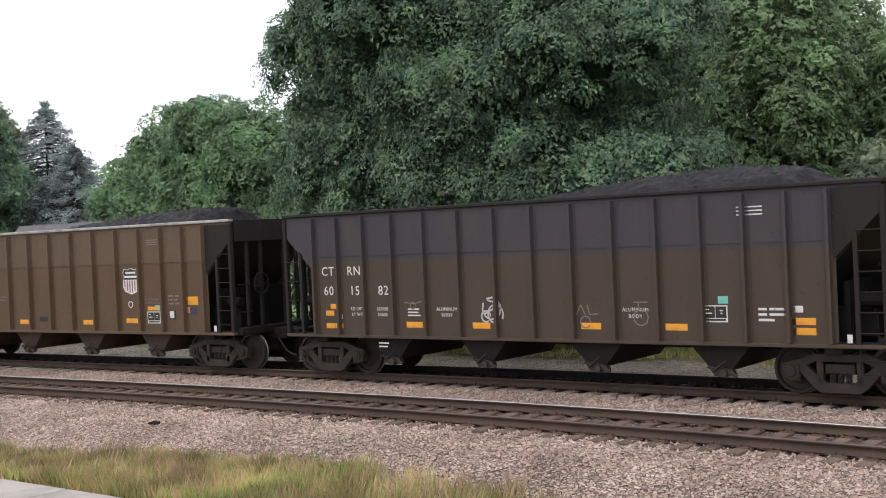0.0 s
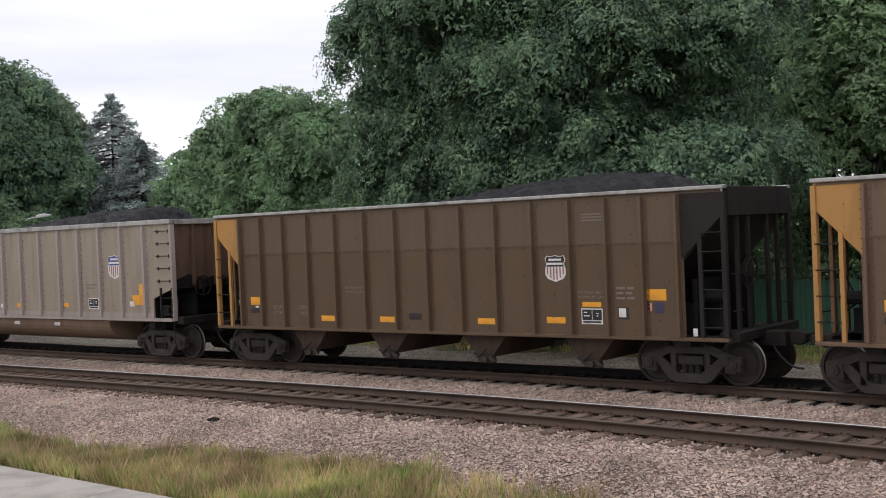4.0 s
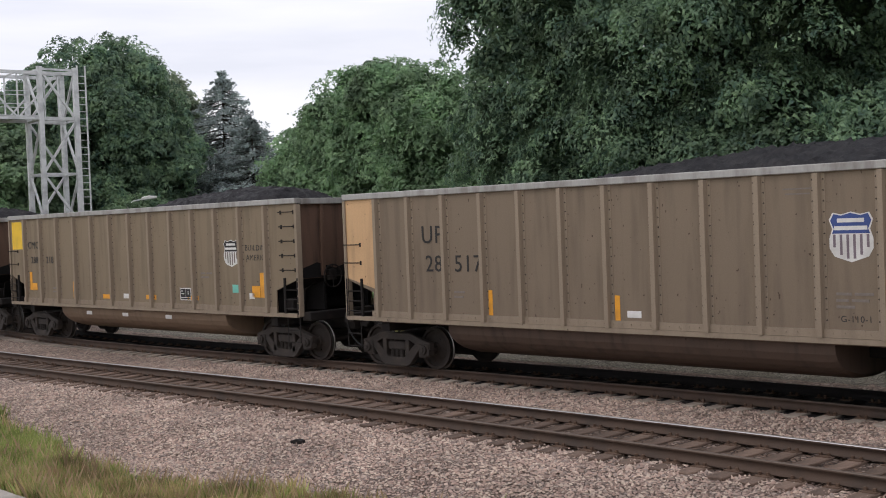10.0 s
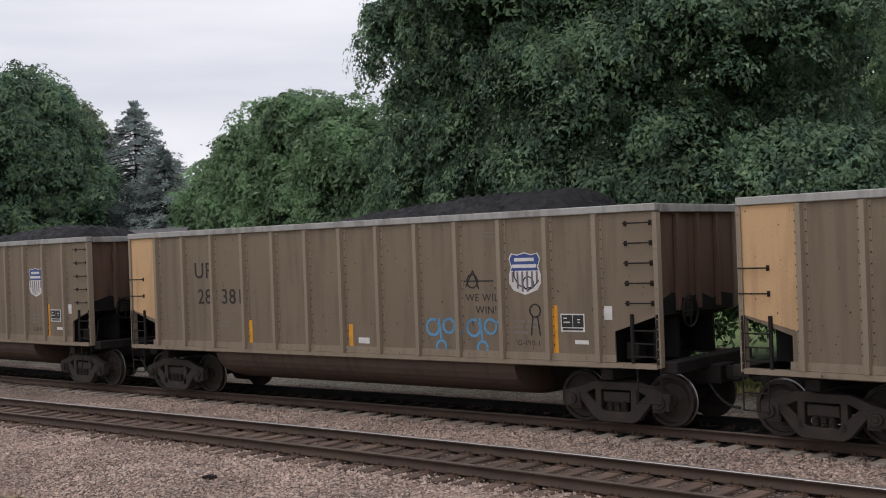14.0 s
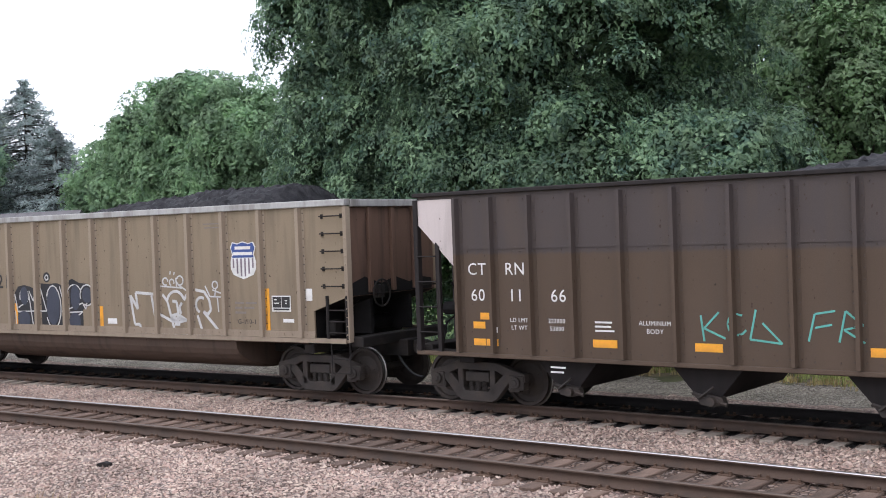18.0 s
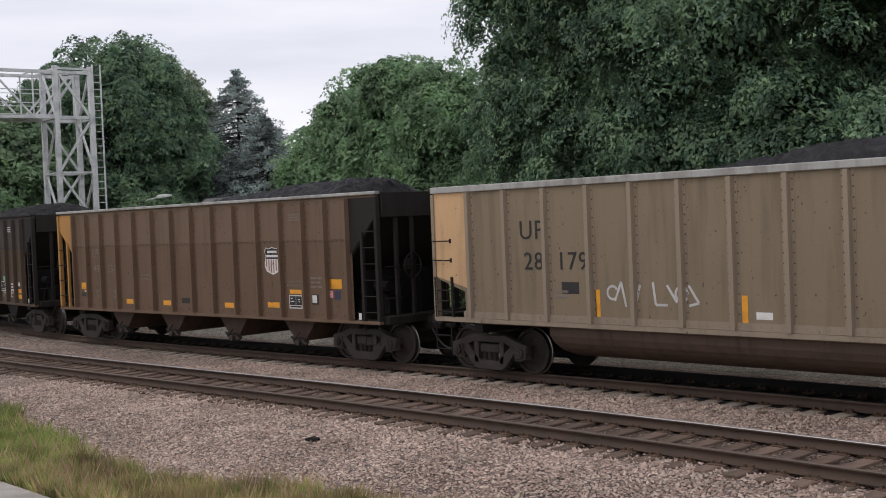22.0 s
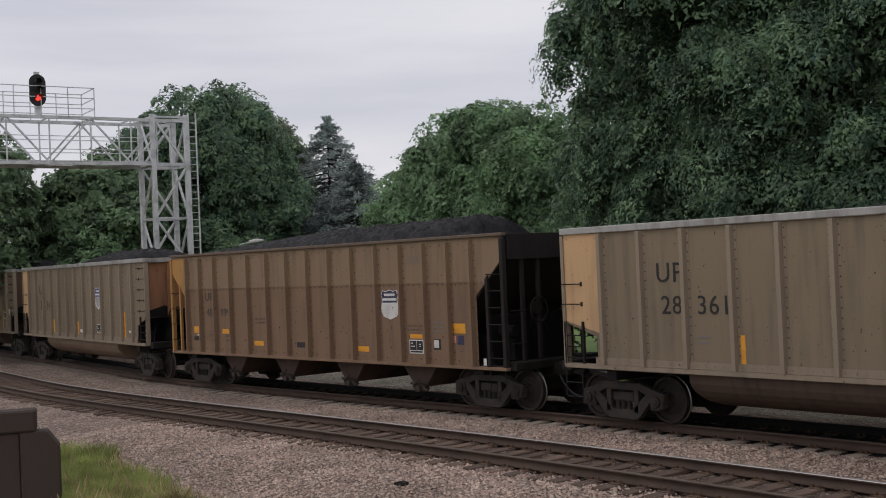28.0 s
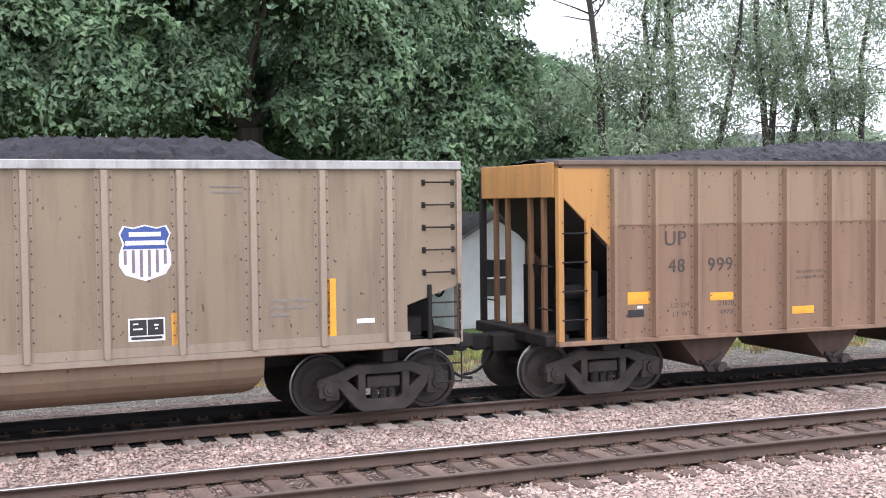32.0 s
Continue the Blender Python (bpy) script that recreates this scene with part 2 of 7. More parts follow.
def gravel(name, colours, size, rough=0.9, bump=1.0, low=(0.05, 0.04, 0.035)):
    """Broken stone: every cell its own shade, joints dark and deep."""
    m = bpy.data.materials.new(name)
    m.use_nodes = True
    n, l = m.node_tree.nodes, m.node_tree.links
    b = n["Principled BSDF"]
    b.inputs["Roughness"].default_value, b.inputs["Specular IOR Level"].default_value = rough, 0.25
    co = n.new("ShaderNodeTexCoord")
    v, e = n.new("ShaderNodeTexVoronoi"), n.new("ShaderNodeTexVoronoi")
    e.feature = "DISTANCE_TO_EDGE"
    for t in (v, e):
        t.inputs["Scale"].default_value = 1 / size
        l.new(co.outputs["Object"], t.inputs["Vector"])
    ramp, sep = n.new("ShaderNodeValToRGB"), n.new("ShaderNodeSeparateColor")
    while len(ramp.color_ramp.elements) < len(colours):
        ramp.color_ramp.elements.new(0.5)
    for i, (el, c) in enumerate(zip(ramp.color_ramp.elements, colours)):
        el.position, el.color = i / (len(colours) - 1), (*c, 1)
    l.new(v.outputs["Color"], sep.inputs["Color"])
    l.new(sep.outputs["Red"], ramp.inputs["Fac"])
    r = n.new("ShaderNodeMapRange")
    r.inputs["From Max"].default_value = 0.12
    l.new(e.outputs["Distance"], r.inputs["Value"])
    x = n.new("ShaderNodeMix")
    x.data_type = "RGBA"
    x.inputs["A"].default_value = (*low, 1)
    l.new(r.outputs["Result"], x.inputs["Factor"])
    l.new(ramp.outputs["Color"], x.inputs["B"])
    big, br, y = n.new("ShaderNodeTexNoise"), n.new("ShaderNodeMapRange"), n.new("ShaderNodeMix")
    big.inputs["Scale"].default_value, big.inputs["Detail"].default_value = 0.8, 5.0
    for key, val in (("From Min", 0.3), ("From Max", 0.7), ("To Min", 0.75), ("To Max", 1.2)):
        br.inputs[key].default_value = val
    l.new(co.outputs["Object"], big.inputs["Vector"])
    l.new(big.outputs["Fac"], br.inputs["Value"])
    y.data_type, y.blend_type = "RGBA", "MULTIPLY"
    y.inputs["Factor"].default_value = 1.0
    l.new(x.outputs["Result"], y.inputs["A"])
    l.new(br.outputs["Result"], y.inputs["B"])
    l.new(y.outputs["Result"], b.inputs["Base Color"])
    bp, ad = n.new("ShaderNodeBump"), n.new("ShaderNodeMath")
    ad.operation = "ADD"
    l.new(r.outputs["Result"], ad.inputs[0])
    l.new(sep.outputs["Green"], ad.inputs[1])
    bp.inputs["Strength"].default_value, bp.inputs["Distance"].default_value = bump, 0.03
    l.new(ad.outputs["Value"], bp.inputs["Height"])
    l.new(bp.outputs["Normal"], b.inputs["Normal"])
    return m


PINK = ((0.155, 0.114, 0.095), (0.373, 0.264, 0.215), (0.466, 0.345, 0.279), (0.559, 0.448, 0.358), (0.286, 0.229, 0.198), (0.422, 0.288, 0.226))
RUSTED = ((0.07, 0.048, 0.036), (0.16, 0.108, 0.078), (0.21, 0.145, 0.11), (0.27, 0.21, 0.175), (0.12, 0.085, 0.066), (0.19, 0.12, 0.085))
M_BALLAST = gravel("ballast_stone", PINK, 0.065, low=(0.13, 0.10, 0.088))
M_GREYSTONE = gravel("grey_stone", ((0.17, 0.155, 0.12), (0.32, 0.29, 0.235), (0.40, 0.37, 0.31), (0.24, 0.215, 0.16)), 0.06)
M_RUSTED = gravel("rust_stained_ballast", RUSTED, 0.075)
M_STONE = surface("loose_stone", (0.36, 0.27, 0.25), 0.9, var=0.3, scale=5, dark=(0.22, 0.19, 0.19), amount=0.9, lo=0.4, hi=0.6)
# coal-dusted stone, darkened further to hold the shadow under the train
M_SHADEDSOOTSTONE = gravel("shaded_coal_dusted_ballast", ((0.012, 0.011, 0.011), (0.024, 0.021, 0.02), (0.036, 0.03, 0.028), (0.018, 0.016, 0.015)), 0.07, low=(0.008, 0.008, 0.008))
M_EARTH = surface("dry_earth", (0.16, 0.13, 0.08), 0.95, var=0.3, scale=0.6, grain=14, bump=0.4, dark=(0.07, 0.085, 0.03), amount=0.9, lo=0.4, hi=0.6)
M_LAWN = surface("lawn_ground", (0.12, 0.20, 0.05), 0.95, var=0.35, scale=0.5, grain=18, bump=0.5, dark=(0.10, 0.12, 0.04), amount=0.8)
M_RAIL = surface("rusty_rail", (0.085, 0.056, 0.040), 0.8, 0.2, var=0.25, scale=2, grain=60, dark=(0.05, 0.038, 0.03), amount=0.8)
M_HEAD = surface("rail_head", (0.52, 0.50, 0.48), 0.38, 1.0, var=0.1, scale=1, grain=80, bump=0.03)
M_HEADDULL = surface("dull_rail_head", (0.13, 0.10, 0.08), 0.5, 0.5, var=0.2, scale=1, grain=80, bump=0.05)
M_TIE = surface("old_timber", (0.155, 0.105, 0.078), 0.92, var=0.35, scale=2.5, grain=22, bump=0.6, stretch=(4, 1, 4), dark=(0.09, 0.065, 0.05), amount=0.8, random=0.3)
M_TIEGREY = surface("dusty_timber", (0.33, 0.28, 0.23), 0.92, var=0.25, scale=2.5, grain=22, bump=0.5, stretch=(4, 1, 4), dark=(0.2, 0.17, 0.14), amount=0.7, random=0.2)
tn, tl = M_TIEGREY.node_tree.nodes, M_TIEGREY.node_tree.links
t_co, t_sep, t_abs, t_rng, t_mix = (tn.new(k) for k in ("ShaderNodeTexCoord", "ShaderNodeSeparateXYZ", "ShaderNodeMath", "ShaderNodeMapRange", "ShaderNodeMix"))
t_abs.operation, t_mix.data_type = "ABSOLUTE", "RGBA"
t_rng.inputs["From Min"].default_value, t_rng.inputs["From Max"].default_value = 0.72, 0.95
t_mix.inputs["A"].default_value = (0.025, 0.022, 0.02, 1)      # coal dust and the train's shadow, both painted in between the rails
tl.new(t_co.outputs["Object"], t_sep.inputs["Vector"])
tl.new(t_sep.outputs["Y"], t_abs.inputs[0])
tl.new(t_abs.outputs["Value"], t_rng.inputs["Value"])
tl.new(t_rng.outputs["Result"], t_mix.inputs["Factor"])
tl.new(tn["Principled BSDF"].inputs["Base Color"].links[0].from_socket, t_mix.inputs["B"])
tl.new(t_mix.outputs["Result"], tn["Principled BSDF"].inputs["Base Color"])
M_PLATE = surface("tie_plate", (0.12, 0.075, 0.05), 0.8, 0.3, var=0.3)
M_STEEL = surface("sooty_steel", (0.015, 0.013, 0.012), 0.75, 0.0, var=0.3, scale=3, dark=(0.034, 0.027, 0.022), amount=0.7, spec=0.25)
M_TRUCK = surface("truck_casting", (0.034, 0.028, 0.024), 0.7, 0.1, var=0.35, scale=4, dark=(0.062, 0.046, 0.036), amount=0.7)
M_WHEEL = surface("wheel_plate", (0.030, 0.023, 0.019), 0.75, 0.0, var=0.3, scale=5, dark=(0.05, 0.038, 0.03), amount=0.6)
M_TREAD = surface("wheel_tread", (0.22, 0.21, 0.20), 0.4, 1.0, var=0.1)
M_COAL = surface("coal", (0.013, 0.013, 0.015), 0.65, var=0.8, scale=4.0, grain=14, bump=1.0, dark=(0.034, 0.032, 0.033), amount=0.9, spec=0.25)
M_ALU = surface("bare_aluminium", (0.42, 0.41, 0.39), 0.55, 0.35, var=0.15, scale=4, dark=(0.2, 0.18, 0.16), amount=0.7, stretch=(1, 1, 0.3))
M_ORANGE = surface("orange_reflector", (0.80, 0.36, 0.03), 0.5, var=0.1, dark=(0.45, 0.2, 0.04), amount=0.6)
M_YELLOW = surface("yellow_paint", (0.85, 0.55, 0.03), 0.5, var=0.08, scale=3, dark=(0.6, 0.38, 0.04), amount=0.5)
M_WHITE = surface("white_stencil", (0.72, 0.71, 0.68), 0.6, var=0.1, dark=(0.4, 0.38, 0.35), amount=0.5)
M_BLACK = surface("black_stencil", (0.028, 0.026, 0.025), 0.6, var=0.15)
M_GREY = surface("worn_stencil", (0.20, 0.17, 0.145), 0.7, var=0.3, grain=25)
M_TEAL = surface("teal_sticker", (0.18, 0.55, 0.45), 0.6, var=0.1)
M_RED = surface("red_stencil", (0.36, 0.15, 0.13), 0.6, var=0.15)
M_PLUM = surface("faded_plum_stencil", (0.21, 0.165, 0.19), 0.6, var=0.15)
M_BLUE = surface("blue_stencil", (0.05, 0.085, 0.26), 0.55, var=0.1)
M_NAVY = surface("navy_stencil", (0.045, 0.045, 0.09), 0.55, var=0.1)
M_PINKDECAL = surface("pink_sticker", (0.75, 0.35, 0.32), 0.6, var=0.1)
M_HOSE = surface("rubber_hose", (0.02, 0.02, 0.02), 0.6, var=0.1)


# ---- mesh helpers ----
def box(bm, x0, x1, y0, y1, z0, z1):
    v = [bm.verts.new(p) for p in ((x0, y0, z0), (x1, y0, z0), (x1, y1, z0), (x0, y1, z0), (x0, y0, z1), (x1, y0, z1), (x1, y1, z1), (x0, y1, z1))]
    return [bm.faces.new([v[i] for i in f]) for f in ((3, 2, 1, 0), (4, 5, 6, 7), (0, 1, 5, 4), (1, 2, 6, 5), (2, 3, 7, 6), (3, 0, 4, 7))]


def prism(bm, pts, y0, y1):
    """A polygon in the x-z plane, drawn out from y0 to y1."""
    a, b = [bm.verts.new((x, y0, z)) for x, z in pts], [bm.verts.new((x, y1, z)) for x, z in pts]
    k = len(pts)
    faces = [bm.faces.new(a), bm.faces.new(b[::-1])]
    for i in range(k):
        faces.append(bm.faces.new((a[i], b[i], b[(i + 1) % k], a[(i + 1) % k])))
    return faces


def tube(bm, p, q, r, seg=6, r2=None, caps=True):
    p, q = Vector(p), Vector(q)
    d = (q - p).normalized()
    u = d.orthogonal().normalized()
    w = d.cross(u)
    r2 = r if r2 is None else r2
    ring = [[bm.verts.new(c + (u * math.cos(a) + w * math.sin(a)) * rr) for a in (math.tau * i / seg for i in range(seg))] for c, rr in ((p, r), (q, r2))]
    for i in range(seg):
        bm.faces.new((ring[0][i], ring[0][(i + 1) % seg], ring[1][(i + 1) % seg], ring[1][i]))
    if caps:
        bm.faces.new(ring[0][::-1])
        bm.faces.new(ring[1])


def pipe(bm, pts, r, seg=6):
    for a, b in zip(pts, pts[1:]):
        tube(bm, a, b, r, seg)


def sweep(bm, pts, r, seg=6, closed=False):
    """One unbroken bent bar through the points."""
    pts = [Vector(p) for p in pts]
    k = len(pts)
    rings, u = [], None
    for i, p in enumerate(pts):
        a, b = (pts[i - 1], pts[(i + 1) % k]) if closed else (pts[max(i - 1, 0)], pts[min(i + 1, k - 1)])
        d = (b - a).normalized()
        u = d.orthogonal().normalized() if u is None else (u - d * u.dot(d)).normalized()
        w = d.cross(u)
        rings.append([bm.verts.new(p + (u * math.cos(math.tau * j / seg) + w * math.sin(math.tau * j / seg)) * r) for j in range(seg)])
    for i in range(k if closed else k - 1):
        a, b = rings[i], rings[(i + 1) % k]
        for j in range(seg):
            bm.faces.new((a[j], a[(j + 1) % seg], b[(j + 1) % seg], b[j]))
    if not closed:
        bm.faces.new(rings[0][::-1])
        bm.faces.new(rings[-1])


def lathe(bm, prof, seg=28, axis="y"):
    """Profile of (radius, place along the axis), turned round it."""
    rings = []
    for r, y in prof:
        rings.append([bm.verts.new((r * math.cos(math.tau * i / seg), y, r * math.sin(math.tau * i / seg))) for i in range(seg)])
    out = []
    for a, b in zip(rings, rings[1:]):
        out.append([bm.faces.new((a[i], b[i], b[(i + 1) % seg], a[(i + 1) % seg])) for i in range(seg)])
    return out, rings


def mesh(bm, name, *mats, smooth=False, bevel=0.0):
    bmesh.ops.recalc_face_normals(bm, faces=bm.faces)
    if bevel:
        bmesh.ops.bevel(bm, geom=[e for e in bm.edges if e.is_manifold and e.calc_face_angle(0) > 0.5], offset=bevel, segments=1, affect="EDGES")
    me = bpy.data.meshes.new(name)
    bm.to_mesh(me)
    bm.free()
    for m in mats:
        me.materials.append(m)
    if smooth:
        me.polygons.foreach_set("use_smooth", [True] * len(me.polygons))
    return me


def raw(name, verts, faces, *mats, index=None):
    """A mesh from arrays: verts (n, 3), faces (m, k)."""
    verts, faces = np.asarray(verts, dtype=np.float32), np.asarray(faces, dtype=np.int32)
    me = bpy.data.meshes.new(name)
    m, k = faces.shape
    me.vertices.add(len(verts))
    me.vertices.foreach_set("co", verts.ravel())
    me.loops.add(m * k)
    me.loops.foreach_set("vertex_index", faces.ravel())
    me.polygons.add(m)
    me.polygons.foreach_set("loop_start", np.arange(0, m * k, k, dtype=np.int32))
    for mt in mats:
        me.materials.append(mt)
    if index is not None:
        me.polygons.foreach_set("material_index", np.asarray(index, dtype=np.int32))
    me.update(calc_edges=True)
    return me


def part(name, data, parent=None, m=None, label="", own=None):
    """One mesh object, under its thing; own: a material of its own in the first slot."""
    ob = new(name, data)
    if parent:
        ob.parent = parent
    if m is not None:
        ob.matrix_basis = m
    if own:
        ob.material_slots[0].link = "OBJECT"
        ob.material_slots[0].material = own
    if label:
        ob["label"] = label
    return ob


# ---- the line of the track: the near rail of the far track ----
T_Y0, T_K2, T_K3, T_K4 = 17.303, -3.7704e-3, 4.7811e-5, 2.0384e-6


def track_y(x):
    x = np.clip(x, -40.6, 22.0)
    return T_Y0 + T_K2 * x ** 2 + T_K3 * x ** 3 + T_K4 * x ** 4


LINE_X = np.linspace(-480, 480, 9601)
LINE_Y = track_y(LINE_X)
LINE_S = np.concatenate([[0], np.cumsum(np.hypot(np.diff(LINE_X), np.diff(LINE_Y)))])
LINE_S -= np.interp(0, LINE_X, LINE_S)


def on_line(s, off=0.0):
    """Place and heading (degrees) at arc s, off metres to the far side of the near rail of the far track."""
    x, y = np.interp(s, LINE_S, LINE_X), np.interp(s, LINE_S, LINE_Y)
    dx, dy = np.interp(s + 0.3, LINE_S, LINE_X) - np.interp(s - 0.3, LINE_S, LINE_X), np.interp(s + 0.3, LINE_S, LINE_Y) - np.interp(s - 0.3, LINE_S, LINE_Y)
    k = math.hypot(dx, dy)
    return x - dy / k * off, y + dx / k * off, math.degrees(math.atan2(dy, dx))


FAR, NEAR = 0.7525, -3.72   # centre lines of the two tracks


# ---- ground ----
def smooth(a, b, v):
    t = np.clip((v - a) / (b - a), 0, 1)
    return t * t * (3 - 2 * t)


def ground_z(x, y):
    d = y - track_y(x)
    z = -0.215 - 0.25 * smooth(-6.3, -8.2, d) - 0.33 * smooth(3.0, 5.2, d)
    r = np.hypot(x - 1, y + 1.5)
    return z + 1.7 * smooth(8.5, 3.5, r)


EDGE_X = (-36, -27, -24.5, -21, -19, -17, -16, -14.5, -13, -11, -8, -4)      # where the grass ends towards the stones
EDGE_D = (-8.4, -8.3, -7.9, -8.6, -9.0, -9.5, -9.6, -9.0, -8.6, -8.2, -8.0, -8.4)


def build_ground():
    xs = np.unique(np.concatenate([np.linspace(-1800, -90, 20), np.linspace(-90, -46, 45), np.linspace(-46, 24, 281), np.linspace(24, 70, 47), np.linspace(70, 1800, 20)]))
    ys = np.unique(np.concatenate([np.linspace(-1800, -14, 16), np.linspace(-14, 3, 18), np.linspace(3, 32, 117), np.linspace(32, 60, 29), np.linspace(60, 1800, 20)]))
    gx, gy = np.meshgrid(xs, ys)
    rng = np.random.default_rng(3)
    gz = ground_z(gx, gy) + rng.normal(0, 0.012, gx.shape) * (np.abs(gx + 10) < 60)
    verts = np.stack([gx.ravel(), gy.ravel(), gz.ravel()], 1)
    nx, ny = len(xs), len(ys)
    i = (np.arange(ny - 1)[:, None] * nx + np.arange(nx - 1)[None]).ravel()
    faces = np.stack([i, i + 1, i + nx + 1, i + nx], 1)
    cx, cy = verts[faces, 0].mean(1), verts[faces, 1].mean(1)
    wob = 0.5 * np.sin(cx * 0.9) + 0.4 * np.sin(cx * 2.3 + 1) + rng.normal(0, 0.25, len(cx))
    d = cy - track_y(cx)
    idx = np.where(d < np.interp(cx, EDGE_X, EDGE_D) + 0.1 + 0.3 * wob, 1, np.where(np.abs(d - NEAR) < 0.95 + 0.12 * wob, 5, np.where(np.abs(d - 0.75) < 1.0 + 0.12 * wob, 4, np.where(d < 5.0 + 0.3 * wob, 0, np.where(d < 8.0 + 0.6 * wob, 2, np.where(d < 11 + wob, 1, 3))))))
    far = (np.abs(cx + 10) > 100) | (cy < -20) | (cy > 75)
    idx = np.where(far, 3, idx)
    ob = part("ground", raw("ground", verts, faces, M_BALLAST, M_EARTH, M_GREYSTONE, M_LAWN, M_SHADEDSOOTSTONE, M_RUSTED, index=idx))
    tagged(ob, "pinkish railway ballast between weedy verges and lawn", "ground", kind="structure")


def build_stones():
    """Loose broken stone lying on the ballast, the stretch nearest to the watcher."""
    rng = np.random.default_rng(5)
    n = 74000
    x = rng.uniform(-27, 14, n)
    d = rng.uniform(-9.0, -0.35, n)
    y = track_y(x) + d
    on = (np.abs(d - NEAR) < 0.74) | ((np.abs(d - NEAR) < 1.0) & (rng.random(n) < 0.6))
    x, y = x[~on], y[~on]
    n = len(x)
    z = ground_z(x, y) + 0.012
    base = np.array([[1, 0, -0.2], [0, 1, -0.2], [-1, 0, -0.2], [0, -1, -0.2], [0.2, 0.1, 0.75]])
    size = rng.uniform(0.016, 0.035, (n, 1, 1)) * rng.uniform(0.7, 1.3, (n, 1, 3))
    a = rng.uniform(0, math.tau, n)
    v = (base[None] + rng.normal(0, 0.18, (n, 5, 3))) * size
    ca, sa = np.cos(a)[:, None], np.sin(a)[:, None]
    v = np.stack([v[..., 0] * ca - v[..., 1] * sa, v[..., 0] * sa + v[..., 1] * ca, v[..., 2]], 2) + np.stack([x, y, z], 1)[:, None]
    f = np.array([[0, 1, 4], [1, 2, 4], [2, 3, 4], [3, 0, 4]])
    faces = (np.arange(n)[:, None, None] * 5 + f[None]).reshape(-1, 3)
    m = gravel("loose_ballast", PINK, 0.5, bump=0.1)
    nt, lk = m.node_tree.nodes, m.node_tree.links
    geo = nt.new("ShaderNodeNewGeometry")
    ramp = next(q for q in nt if q.bl_idname == "ShaderNodeValToRGB")
    lk.new(geo.outputs["Random Per Island"], ramp.inputs["Fac"])
    mix = next(q for q in nt if q.bl_idname == "ShaderNodeMix" and q.blend_type == "MIX")
    for link in list(mix.inputs["Factor"].links):
        lk.remove(link)
    mix.inputs["Factor"].default_value = 1.0
    tagged(part("ballast_stones", raw("ballast_stones", v.reshape(-1, 3), faces, m)), "loose broken pink and grey ballast stones", "gravel", kind="stuff")


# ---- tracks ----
# coal dust plus the shade below the cars, put into the rail's colour
M_SHADEDCOALRAIL = surface("shaded_coal_black_rail", (0.016, 0.014, 0.013), 0.85, var=0.3)
RAIL_PROFILE = ((-0.07, -0.172), (0.07, -0.172), (0.07, -0.158), (0.012, -0.14), (0.009, -0.05), (0.036, -0.038), (0.036, -0.013), (0.030, -0.005), (0.016, -0.001),
                (-0.016, -0.001), (-0.030, -0.005), (-0.036, -0.013), (-0.036, -0.038), (-0.009, -0.05), (-0.012, -0.14), (-0.07, -0.158))


def rail_mesh(off, head, web=None):
    s = np.concatenate([np.arange(-420, -46, 20), np.arange(-46, 26, 0.75), np.arange(26, 420, 20)])
    k = len(RAIL_PROFILE)
    verts = []
    for q in s:
        x, y, a = on_line(q, off)
        c, w = math.cos(math.radians(a)), math.sin(math.radians(a))
        verts += [(x - w * p, y + c * p, z) for p, z in RAIL_PROFILE]
    faces, idx = [], []
    for i in range(len(s) - 1):
        for j in range(k):
            j2 = (j + 1) % k
            faces.append((i * k + j, i * k + j2, (i + 1) * k + j2, (i + 1) * k + j))
            idx.append(1 if j in (6, 7, 8, 9, 10) else 0)
    return raw("rail", verts, faces, web or M_RAIL, head, index=idx)


def sleeper_mesh(name, mat):
    bm = bmesh.new()
    box(bm, -0.115, 0.115, -1.3, 1.3, -0.36, -0.178)
    return mesh(bm, name, mat, bevel=0.012)


def plate_mesh():
    bm = bmesh.new()
    for y in (-0.7525, 0.7525):
        box(bm, -0.1, 0.1, y - 0.19, y + 0.19, -0.178, -0.166)
        for sx in (-0.06, 0.06):
            for sy in (-0.11, 0.11):
                box(bm, sx - 0.018, sx + 0.018, y + sy - 0.02, y + sy + 0.02, -0.17, -0.125)
    return mesh(bm, "tie_plate", M_PLATE)


def build_track(name, centre, mat, head_near, head_far, label, seed, clip_len):
    rng = random.Random(seed)
    root = tagged(new(name), label, "railway track", kind="structure")
    part("rail", rail_mesh(centre - 0.7525, head_near), root)
    part("rail", rail_mesh(centre + 0.7525, head_far, M_SHADEDCOALRAIL if centre == FAR else None), root)
    sl, pl = sleeper_mesh("sleeper", mat), plate_mesh()
    s = -41.0
    while s < 20:
        x, y, a = on_line(s + rng.uniform(-0.03, 0.03), centre)
        m = pose(x, y, rng.uniform(-0.012, 0.004), 0, 0, a + rng.uniform(-1.2, 1.2))
        ob = part("sleeper", sl, root, m)
        part("tie_plate", pl, ob)
        s += 0.5
    bm = bmesh.new()
    for lo, hi in ((-130, -41.25), (20.25, 70)):
        s = lo
        while s < hi:
            x, y, a = on_line(s, centre)
            for f in box(bm, -0.115, 0.115, -1.3, 1.3, -0.36, -0.178):
                pass
            bm.verts.ensure_lookup_table()
            bmesh.ops.transform(bm, matrix=pose(x, y, 0, 0, 0, a), verts=bm.verts[-8:])
            s += 0.5
    part("distant_sleepers", mesh(bm, "distant_sleepers", mat), root)["kind"] = "stuff"
    return root


build_ground()
build_stones()
build_track("railway_track", NEAR, M_TIE, M_HEADDULL, M_HEAD, "empty track with brown timber sleepers and worn rails", 1, 0)
